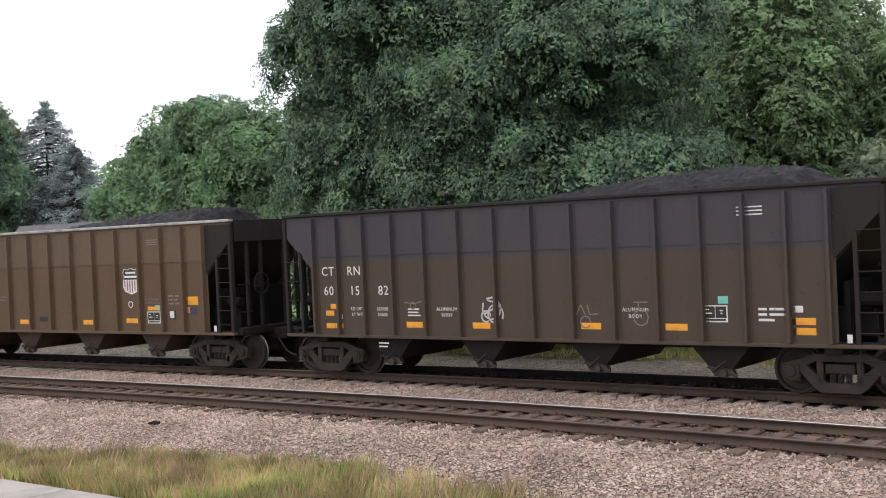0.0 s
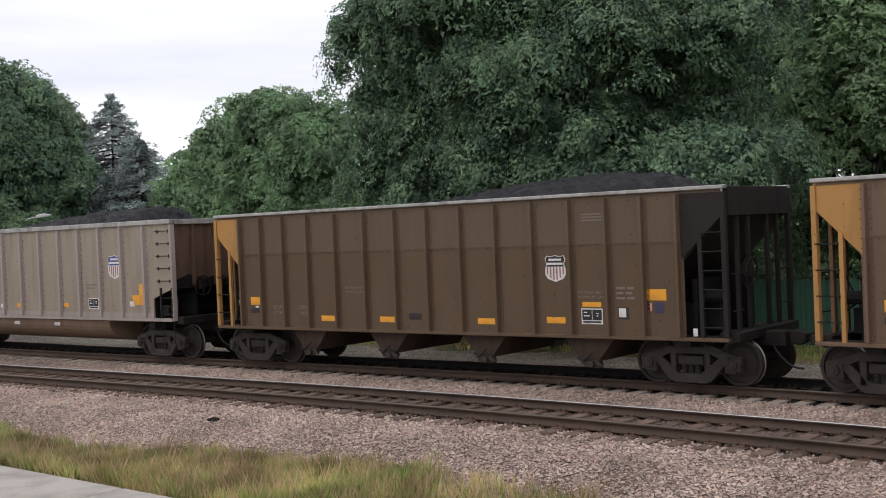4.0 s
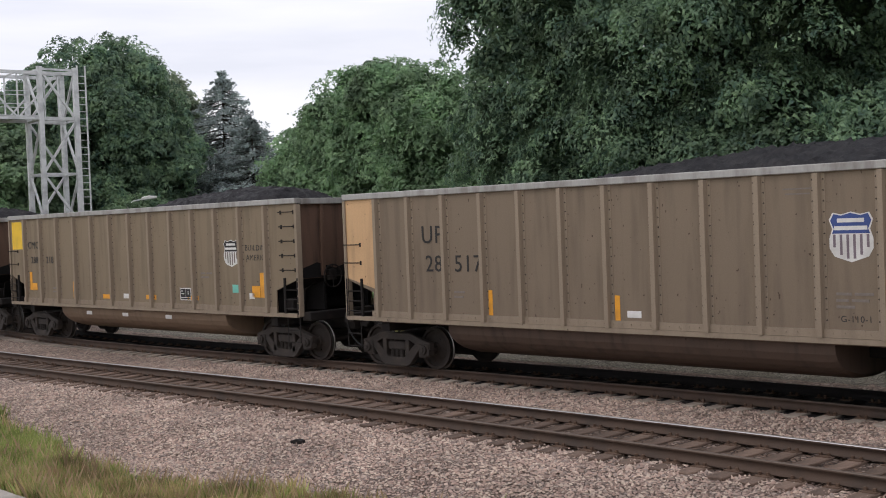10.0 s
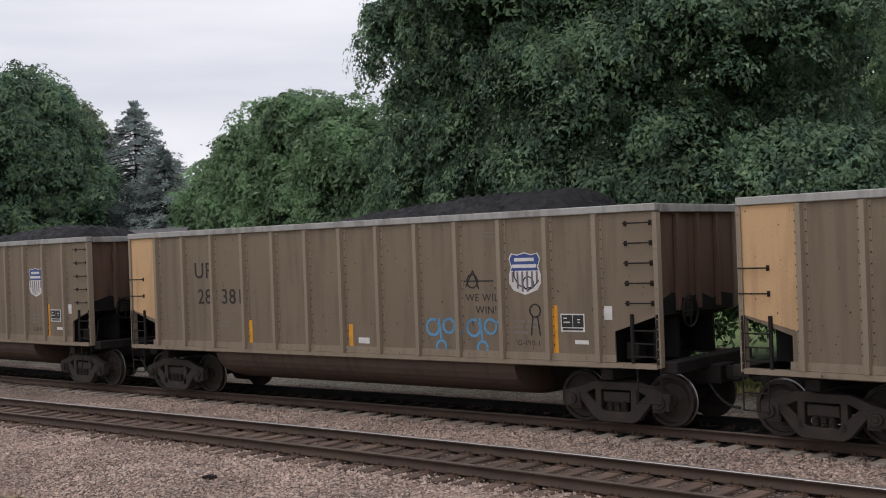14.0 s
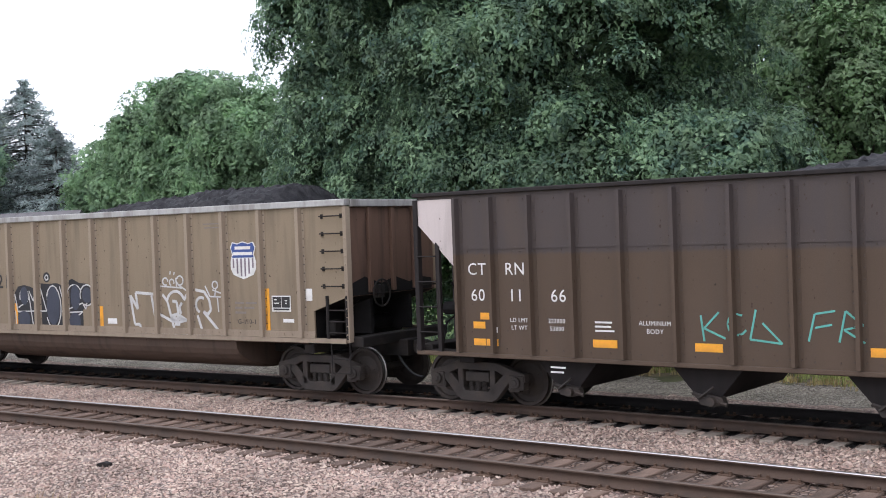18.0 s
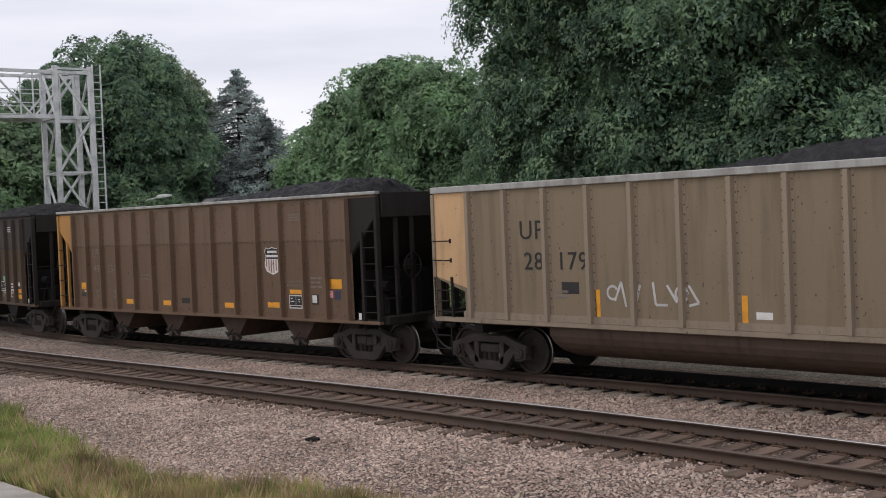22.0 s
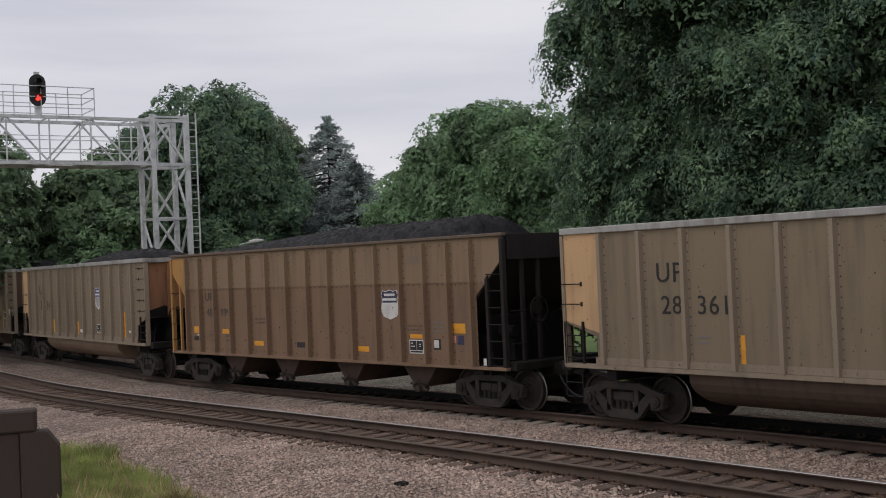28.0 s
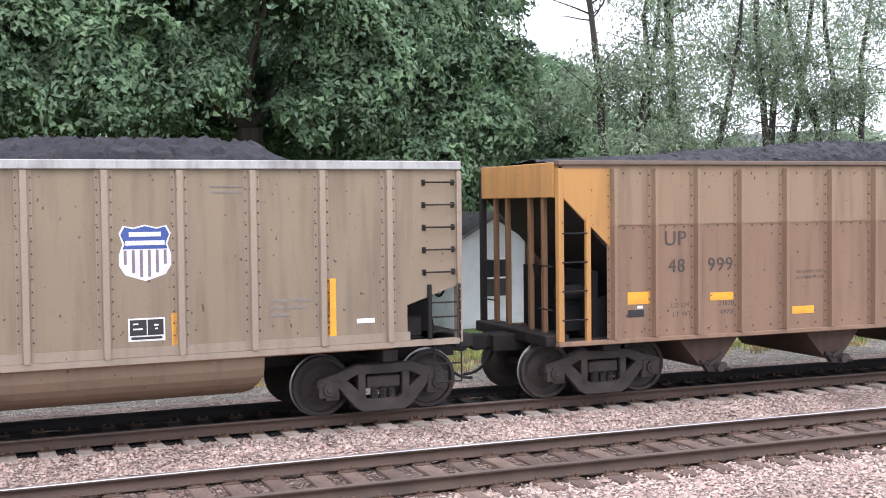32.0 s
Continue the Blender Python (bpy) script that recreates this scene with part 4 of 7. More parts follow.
SHIELD = ((-0.3, 0.36), (-0.36, 0.25), (-0.31, 0.1), (-0.36, -0.05), (-0.36, -0.2), (-0.28, -0.33), (-0.1, -0.39), (0.0, -0.42), (0.1, -0.39), (0.28, -0.33),
          (0.36, -0.2), (0.36, -0.05), (0.31, 0.1), (0.36, 0.25), (0.3, 0.36), (0.16, 0.33), (0.0, 0.37), (-0.16, 0.33))


def shield_meshes():
    ME["shield_rim"] = flat(SHIELD, "emblem", M_WHITE, 0.005)
    inner = [(x * 0.93, z * 0.94) for x, z in SHIELD]
    top = [(-0.335 * 0.93, 0.03), (-0.31 * 0.9, 0.1), (-0.36 * 0.93, 0.25 * 0.94), (-0.3 * 0.93, 0.36 * 0.94), (-0.16, 0.31), (0, 0.35), (0.16, 0.31), (0.28, 0.34), (0.335, 0.235), (0.28, 0.1), (0.31, 0.03)]
    for key, m in (("blue", M_BLUE), ("navy", M_NAVY), ("black", M_BLACK)):
        ME["shield_top_" + key] = flat(top, "emblem_field", m, 0.010)
    for key, m in (("red", M_RED), ("plum", M_PLUM), ("grey", M_GREY)):
        bm = bmesh.new()
        for i in range(6):
            x = -0.275 + i * 0.11
            low = -0.37 + 0.22 * (abs(x) / 0.3) ** 2
            prism(bm, ((x - 0.02, low), (x + 0.02, low), (x + 0.02, 0.015), (x - 0.02, 0.015)), -0.010, 0)
        ME["shield_bars_" + key] = mesh(bm, "emblem_stripes", m)
    bm = bmesh.new()
    for z, w in ((0.235, 0.22), (0.115, 0.27)):
        box(bm, -w, w, -0.014, 0, z - 0.032, z + 0.032)
    ME["shield_word"] = mesh(bm, "emblem_lettering", M_WHITE)


shield_meshes()


def at(x, z, proud=0.0):
    return pose(x, -HALF + 0.02 - proud, z)


def shield(car, x, z, size, top, bars):
    m = at(x, z) @ Matrix.Diagonal((size, 1, size, 1))
    rim = part("emblem", ME["shield_rim"], car, m, "shield emblem painted on the side")
    part("emblem_field", ME["shield_top_" + top], rim)
    part("emblem_lettering", ME["shield_word"], rim)
    if bars:
        part("emblem_stripes", ME["shield_bars_" + bars], rim)


def data_box(car, x, z, sticker=None):
    b = part("stencil_box", plate(0.50, 0.32, M_WHITE), car, at(x, z), "black stencil box with white frame")
    for dx, w in ((-0.115, 0.225), (0.12, 0.215)):
        part("stencil_field", plate(w, 0.215, M_BLACK), b, pose(dx, -0.004, 0.03))
    part("stencil_field", plate(0.42, 0.035, M_BLACK), b, pose(0.0, -0.004, -0.115))
    for dx, dz, w in ((-0.15, 0.08, 0.07), (-0.12, 0.01, 0.13), (0.13, 0.06, 0.06), (0.13, 0.01, 0.04)):
        part("stencil_line", plate(w, 0.022, M_WHITE), b, pose(dx, -0.008, dz))
    if sticker:
        part("sticker", plate(0.2, 0.14, sticker), car, at(x + 0.17, z + 0.26))


def lines(car, x, z, rows, mat, h=0.045, gap=0.1):
    """Rows of small writing that cannot be read, as short bars."""
    for i, row in enumerate(rows):
        q = x
        for w in row:
            part("stencil_line", plate(w, h, mat), car, at(q + w / 2, z - i * gap))
            q += w + 0.05


def scrawl(car, strokes, mat, width=0.03, label="spray-painted scrawl"):
    """Spray paint: strokes of (x, z) points laid on the side as flat ribbons."""
    bm = bmesh.new()
    for pts in strokes:
        for (x0, z0), (x1, z1) in zip(pts, pts[1:]):
            k = math.hypot(x1 - x0, z1 - z0) or 1
            nx, nz = -(z1 - z0) / k * width / 2, (x1 - x0) / k * width / 2
            prism(bm, ((x0 + nx, z0 + nz), (x0 - nx, z0 - nz), (x1 - nx, z1 - nz), (x1 + nx, z1 + nz)), -0.008, -0.001)
    part("graffiti", mesh(bm, "graffiti", mat), car, at(0, 0), label)


def curl(cx, cz, r, a0, a1, k=9, sx=1.0):
    return [(cx + sx * r * math.cos(math.radians(a0 + (a1 - a0) * i / k)), cz + r * math.sin(math.radians(a0 + (a1 - a0) * i / k))) for i in range(k + 1)]


WHEELS = []


def running_gear(car, index):
    for sx in (-1, 1):
        truck = part("truck", ME["bolster"], car, pose(sx * TRUCK, 0, 0), "cast steel four-wheel truck")
        part("side_frame", ME["side_frame"], truck)
        part("side_frame", ME["side_frame"], truck, pose(0, 0, 0, 0, 0, 180))
        for dx in (-0.14, 0.0, 0.14):
            part("spring", ME["spring"], truck, pose(dx, -1.1, 0.06))
        for ax in (-BASE, BASE):
            w = part("wheelset", ME["wheelset"], truck, pose(ax, 0, WHEEL_R))
            WHEELS.append((w, ax, index))
        part("coupler", ME["coupler"], car, pose(sx * 7.78, 0, 0.88, 0, 0, 0 if sx > 0 else 180))
        part("air_hose", ME["air_hose"], car, pose(sx * 7.85, 0, 0.72, 0, 0, 0 if sx > 0 else 180))


CARS = []


def brake_wheel(car, x, z):
    w = part("brake_wheel", ME["brake_rim"], car, pose(x, -0.55, z), "hand brake wheel")
    part("gear_housing", ME["brake_box"], w)
    for a in (0, 90, 180, 270):
        part("spoke", ME["brake_spoke"], w, pose(0, 0, 0, a))


def end_ladder(car, m):
    m = Matrix.Identity(4) if m is None else m
    for x in (6.78, 7.27):
        part("ladder_stile", ME["g_stile"], car, m @ pose(x, 0, 0))
    for z in (1.28, 1.5, 1.72):
        part("ladder_rung", ME["g_rung"], car, m @ pose(0, 0, z))
    part("sill_step", ME["g_step"], car, m)


def gondola(index, skin, chord, rib, tub, end, label, panel=None, square=None):
    car = tagged(new("coal_gondola"), label, "rail car", group="coal cars of the train")
    CARS.append((car, index))
    part("body", ME["g_body"], car, own=end)
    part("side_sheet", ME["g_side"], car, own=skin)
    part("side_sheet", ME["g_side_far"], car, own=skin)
    turn = pose(0, 0, 0, 0, 0, 180)
    for x in GOND_RIBS:
        part("side_post", ME["g_rib"], car, pose(x, -HALF + 0.02, 0), own=rib)
        part("side_post", ME["g_rib"], car, pose(x, HALF - 0.02, 0, 0, 0, 180), own=rib)
    for m in (None, turn):
        part("top_chord", ME["g_chord"], car, m, own=chord)
        part("end_chord", ME["g_endchord"], car, m, own=chord)
        part("side_sill", ME["g_sill"], car, m, own=rib)
        end_ladder(car, m)
        for name in ("g_tank", "g_bracket", "g_blackout", "g_pipe"):
            part({"g_tank": "air_reservoir", "g_bracket": "bracket", "g_blackout": "bulkhead", "g_pipe": "brake_pipe"}[name], ME[name], car, m)
        for y in (-0.66, 0.66):
            part("slope_web", ME["g_web"], car, (m or Matrix.Identity(4)) @ pose(0, y, 0))
        for y in (-0.75, 0.0, 0.75):
            part("end_post", ME["g_endpost"], car, (m or Matrix.Identity(4)) @ pose(0, y, 0), own=end)
        part("soot_splash", ME["g_soot"], car, m)
        part("corner_post", ME["g_corner"], car, m, own=rib)
    mirror = Matrix.Diagonal((-1, 1, 1, 1))
    end_ladder(car, mirror)
    part("corner_post", ME["g_corner"], car, mirror, own=rib)
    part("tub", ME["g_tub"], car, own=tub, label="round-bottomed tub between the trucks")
    part("underframe", ME["g_frame"], car)
    part("coal_load", ME["coal"][index % 3], car, label="heaped black coal")
    for i in range(5):
        part("grab_iron", ME["grab_iron"], car, at(6.7, 3.55 - i * 0.34))
    for z in (2.35, 2.75):
        part("grab_iron", ME["grab_iron"], car, at(-7.28, z))
    brake_wheel(car, 7.36, 2.0)
    if panel:
        bm = bmesh.new()
        prism(bm, ((-7.25, 2.01), (-6.28, 1.76), (-6.28, 3.735), (-7.25, 3.735)), -HALF + 0.012, -HALF + 0.02)
        part("end_panel", mesh(bm, "end_panel", panel), car, label="painted end panel")
    if square:
        part("end_panel", plate(0.82, 0.86, square, "end_panel"), car, at(-6.72, 3.24), "painted square at the end")
    running_gear(car, index)
    return car


def hopper(index, skin, chord, rib, pocket, end, label, panel=None, post=None):
    car = tagged(new("coal_hopper"), label, "rail car", group="coal cars of the train")
    CARS.append((car, index))
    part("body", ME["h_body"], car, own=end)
    part("side_sheet", ME["h_side"], car, own=skin)
    part("side_sheet", ME["h_side_far"], car, own=skin)
    turn, mirror = pose(0, 0, 0, 0, 0, 180), Matrix.Diagonal((-1, 1, 1, 1))
    for x in HOP_RIBS:
        part("side_post", ME["h_rib"], car, pose(x, -HALF + 0.02, 0), own=rib)
        part("side_post", ME["h_rib"], car, pose(x, HALF - 0.02, 0, 0, 0, 180), own=rib)
    for m in (None, turn):
        part("top_chord", ME["h_chord"], car, m, own=chord)
        part("side_sill", ME["h_sill"], car, m, own=rib)
        part("sill_step", ME["step"], car, m)
    part("seam", ME["h_seam"], car, own=skin)
    ob = part("bolting", ME["h_bolts"], car)
    ob["kind"] = "stuff"
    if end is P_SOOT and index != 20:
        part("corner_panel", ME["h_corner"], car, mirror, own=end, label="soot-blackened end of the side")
    left = post or end
    for m, p in ((None, end), (mirror, left)):
        part("corner_post", ME["h_post"], car, m, own=p)
        part("ladder_stile", ME["h_stile"], car, m, own=p)
        side = Matrix.Identity(4) if m is None else m
        for y in (-0.95, -0.45, 0.45, 0.95):
            part("end_post", ME["h_endpost"], car, side @ pose(0, y, 0), own=end if m is None or left is P_SOOT else P_POST)
        for z in (1.5, 2.2):
            for y in (-1.15, 1.15):
                part("grab_iron", ME["h_endgrab"], car, side @ pose(0, y, z))
        part("brake_gear", ME["h_gear"], car, m)
    part("end_panel", ME["h_endpanel"], car, turn, own=end)
    part("end_panel", ME["h_endpanel"], car, own=left)
    for m in (turn, turn @ mirror):
        part("corner_post", ME["h_post"], car, m, own=end)
    for i in range(6):
        part("ladder_rung", ME["ladder_rung"], car, pose(6.68, -HALF - 0.03, 1.2 + i * 0.36))
    for i in range(4):
        part("ladder_rung", ME["ladder_rung"], car, pose(-7.14, -HALF - 0.03, 1.35 + i * 0.46))
    if panel:
        part("corner_panel", ME["h_corner"], car, own=panel, label="painted corner panel")
    for x in (-4.15, -1.55, 1.25, 3.95):
        b = part("hopper_bay", ME["h_pocket"], car, pose(x, 0, 0), own=pocket)
        part("gate_gear", ME["h_gate"], b)
    part("underframe", ME["h_frame"], car)
    part("coal_load", ME["coal_long"] if index == 20 else ME["coal_high"][(index + 1) % 3], car, label="heaped black coal")
    brake_wheel(car, 7.24, 2.2)
    running_gear(car, index)
    return car


def reflectors(car, places, mat, w=0.46, h=0.13):
    for x, z in places:
        part("reflector", plate(w, h, mat, "reflector"), car, at(x, z))


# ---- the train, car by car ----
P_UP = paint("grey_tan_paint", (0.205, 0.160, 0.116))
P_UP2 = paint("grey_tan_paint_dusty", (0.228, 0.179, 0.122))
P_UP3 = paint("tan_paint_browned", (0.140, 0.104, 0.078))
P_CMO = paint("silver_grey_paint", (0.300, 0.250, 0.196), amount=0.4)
P_BROWN = paint("brown_dust_paint", (0.156, 0.102, 0.068), (0.180, 0.122, 0.084), 2.82)
P_BROWN2 = paint("brown_dust_paint_dark", (0.122, 0.082, 0.052), (0.138, 0.097, 0.066), 2.82)
P_TAN = paint("light_brown_paint", (0.232, 0.150, 0.098), (0.276, 0.194, 0.126), 2.84)
P_CTRN = paint("soot_brown_paint", (0.094, 0.067, 0.048), (0.078, 0.064, 0.060), 2.75)
P_CTRN0 = paint("soot_brown_grey_top", (0.080, 0.060, 0.045), (0.062, 0.060, 0.066), 2.72)
P_BUFF = paint("buff_paint", (0.571, 0.367, 0.200), amount=0.3)
P_GOLD = paint("orange_buff_paint", (0.40, 0.212, 0.072), amount=0.4)
P_IVORY = paint("ivory_paint", (0.510, 0.444, 0.420), amount=0.35)
P_ENDRUST = paint("end_sheet_rust", (0.27, 0.135, 0.075), dirt=(0.06, 0.04, 0.03), amount=0.7)
P_ENDTAN = paint("end_sheet_dirt", (0.120, 0.074, 0.053), dirt=(0.031, 0.024, 0.022), amount=0.9)
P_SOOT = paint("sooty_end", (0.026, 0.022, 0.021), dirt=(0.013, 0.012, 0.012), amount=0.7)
# a darker brown than the tan tubs
P_TUB = paint("tub_dark_brown", (0.098, 0.068, 0.052), dirt=(0.042, 0.032, 0.028), amount=0.8)
P_TUBCMO = paint("tub_tan", (0.219, 0.154, 0.105), dirt=(0.102, 0.072, 0.055), amount=0.5)
P_RIB = paint("post_paint", (0.275, 0.220, 0.162), amount=0.45)
P_RIBG = paint("grey_post_paint", (0.337, 0.289, 0.260), amount=0.4)
P_POST = paint("rusty_gold_paint", (0.17, 0.098, 0.05), dirt=(0.06, 0.04, 0.03), amount=0.7)
P_POCKET = paint("bay_dirt", (0.087, 0.058, 0.044), dirt=(0.036, 0.027, 0.024), amount=0.8)


def mark(car, word, a, b, size, mat, x=-4.55, z=2.72, dz=0.5):
    """The reporting mark and the two halves of the number, in adjoining panels."""
    part("lettering", letters(word, size, mat), car, at(x - 0.05, z, 0.009), "reporting mark")
    part("lettering", letters(a, size * 0.93, mat), car, at(x - 0.02, z - dz, 0.009))
    part("lettering", letters(b, size * 0.93, mat), car, at(x + (0.83 if dz == 0.45 else 0.95), z - dz, 0.009))


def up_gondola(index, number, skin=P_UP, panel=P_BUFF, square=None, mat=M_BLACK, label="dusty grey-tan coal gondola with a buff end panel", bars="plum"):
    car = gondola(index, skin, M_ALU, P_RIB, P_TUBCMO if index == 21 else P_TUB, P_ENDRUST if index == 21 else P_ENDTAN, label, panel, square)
    mark(car, "UP", number[:2], number[2:], 0.52, mat, -4.48, 2.91, 0.6)
    low = index in (14, 21)
    shield(car, 2.55 if low else 4.57, 2.62 if low else 2.75, 0.98, "blue", bars)
    data_box(car, 2.55 if low else 5.57, 1.54 if low else 1.84)
    part("stencil_line", plate(0.5, 0.025, M_GREY), car, at(3.7, 3.5))
    part("stencil_line", plate(0.42, 0.025, M_GREY), car, at(3.7, 3.42))
    for x, z in ((-2.95, 1.55), (0.14, 1.5), (2.98, 1.5), (5.2, 1.72)):
        if index == 14:
            continue
        part("reflector", plate(0.18 if index == 21 else 0.11, 0.5 if x < 5 else 0.85, M_ORANGE, "reflector"), car, at(x, z))
    part("stencil", plate(0.3, 0.12, M_WHITE), car, at(0.5, 1.42))
    if index != 21:
        part("stencil", plate(0.17, 0.24, M_WHITE), car, at(6.3, 2.02))
    part("stencil", plate(0.28, 0.07, M_WHITE), car, at(5.75, 1.5))
    lines(car, -3.95, 1.75, ((0.3,), (0.26,)), M_GREY)
    lines(car, 4.3, 1.85, ((0.25, 0.3), (0.2, 0.28), (0.3,)), M_GREY)
    if index not in (14, 21):
        part("lettering", letters("G-110-1", 0.14, M_BLACK), car, at(4.62, 1.46))
    if index in (7, 9, 19):
        part("sticker", plate(0.2, 0.16, M_TEAL), car, at(5.84, 1.52))
    part("lettering", letters("ROTARY END", 0.11, M_FADED), car, at(-6.8, 3.5))
    return car


def cmo_gondola(index, number):
    car = gondola(index, P_CMO if index == 4 else P_UP2, M_ALU, P_RIBG if index == 4 else P_RIB, P_TUBCMO, P_ENDTAN,
                  "silver-grey coal gondola with a yellow square at its end" if index == 4 else "brownish grey coal gondola with a yellow square at its end", None, M_YELLOW)
    mark(car, "CMO", number[:3], number[3:], 0.31, M_BLACK, -4.34 if index == 4 else -5.66, 2.92, 0.46)
    shield(car, 4.7 if index == 4 else 4.66, 2.62, 0.85, "blue" if index == 4 else "black", "red" if index == 4 else "grey")
    data_box(car, 3.62 if index == 4 else 2.57, 1.55)
    reflectors(car, ((-5.66, 1.5), (-2.24, 1.46), (-0.18, 1.47), (2.1, 1.5)) if index == 4 else ((-1.39, 1.42), (0.9, 1.44), (2.9, 1.46)), M_ORANGE, 0.5, 0.12)
    if index == 8:
        part("reflector", plate(0.15, 0.56, M_ORANGE, "reflector"), car, at(-5.98, 1.82))
        part("reflector", plate(0.3, 0.22, M_ORANGE, "reflector"), car, at(-5.74, 1.65))
        part("reflector", plate(0.13, 0.5, M_ORANGE, "reflector"), car, at(-3.28, 1.58))
    part("reflector", plate(0.3, 0.6, M_ORANGE, "reflector"), car, at(5.95, 1.82))
    part("reflector", plate(0.32, 0.28, M_ORANGE, "reflector"), car, at(5.63, 1.66))
    part("stencil", plate(0.3, 0.13, M_WHITE), car, at(-1.21 if index == 4 else -0.37, 1.45))
    part("stencil", plate(0.14, 0.12, M_WHITE), car, at(-5.3, 1.67))
    part("stencil", plate(0.2, 0.14, M_WHITE), car, at(5.45, 1.55))
    lines(car, 3.3, 2.1, ((0.2, 0.25), (0.35,)), M_GREY)
    lines(car, -4.6, 1.62, ((0.2, 0.3), (0.2, 0.3)), M_GREY)
    for x in (-2.6, -0.6, 1.6):
        part("stencil", plate(0.3, 0.1, M_WHITE), car, pose(x, -1.46, 0.92))
    return car


def up_hopper(index, number, skin=P_BROWN, white=False, size=0.9, mat=M_BLACK, end=P_SOOT):
    car = hopper(index, skin, M_ALU if index != 20 else P_UP3, skin, P_POCKET, end,
                 "dusty brown coal hopper with %s shield, heaped with coal" % ("a white" if white else "a striped"), P_GOLD, P_GOLD)
    if number:
        mark(car, "UP", number[:2], number[2:], 0.34, mat, -4.98, 2.6, 0.45)
    shield(car, 3.3 if index == 20 else 3.38, 2.38, size, "navy" if white else "black", None if white else "red")
    reflectors(car, ((-4.12, 1.62), (-2.45, 1.32), (2.2, 1.28)) if index == 20 else ((-3.2, 1.24), (-1.3, 1.24), (1.55, 1.24), (3.35, 1.29)), M_ORANGE)
    reflectors(car, ((-5.72, 1.65),), M_ORANGE, 0.42, 0.2)
    reflectors(car, ((5.66, 1.82),), M_ORANGE, 0.5, 0.22)
    part("stencil", plate(0.3, 0.12, M_BLACK), car, at(-5.78, 1.4))
    part("reflector", plate(0.45, 0.1, M_ORANGE, "reflector"), car, at(4.22, 1.62))
    data_box(car, 4.22, 1.38, M_TEAL if index in (1, 2, 5) else None)
    part("stencil", plate(0.24, 0.24, M_BLACK), car, at(4.95, 1.45))
    part("stencil", plate(0.16, 0.18, M_WHITE), car, at(4.93, 1.46, 0.007))
    part("sticker", plate(0.17, 0.16, M_PINKDECAL), car, at(5.5, 1.58))
    part("stencil", plate(0.2, 0.2, M_NAVY), car, at(5.75, 1.56))
    lines(car, -5.75, 1.5, ((0.1,),), M_WHITE)
    ink = M_FADED if index == 20 else M_GREY
    for k, (word, digits) in enumerate((("LD LMT", "238300"), ("LT WT", "49700"))):
        part("lettering", letters(word, 0.115, ink), car, at(-4.9, 1.5 - 0.15 * k))
        part("lettering", letters(digits, 0.115, ink), car, at(-4.0, 1.5 - 0.15 * k))
    for x in (-2.3, 4.2):
        part("lettering", letters("NO FOAM HEAT", 0.075, ink), car, at(x, 1.98 if x < 0 else 1.86))
        part("lettering", letters("ALUMINUM CAR", 0.075, ink), car, at(x, 1.88 if x < 0 else 1.77))
    lines(car, 4.05, 3.45, ((0.55,), (0.5,), (0.55,)), M_GREY, 0.025, 0.06)
    lines(car, 4.8, 1.95, ((0.2, 0.15), (0.16, 0.15), (0.2, 0.16)), M_GREY)
    part("stencil", plate(0.36, 0.14, M_BLACK), car, at(-0.45, 1.32))
    part("stencil", plate(0.09, 0.15, M_WHITE), car, at(6.5, 1.1))
    return car


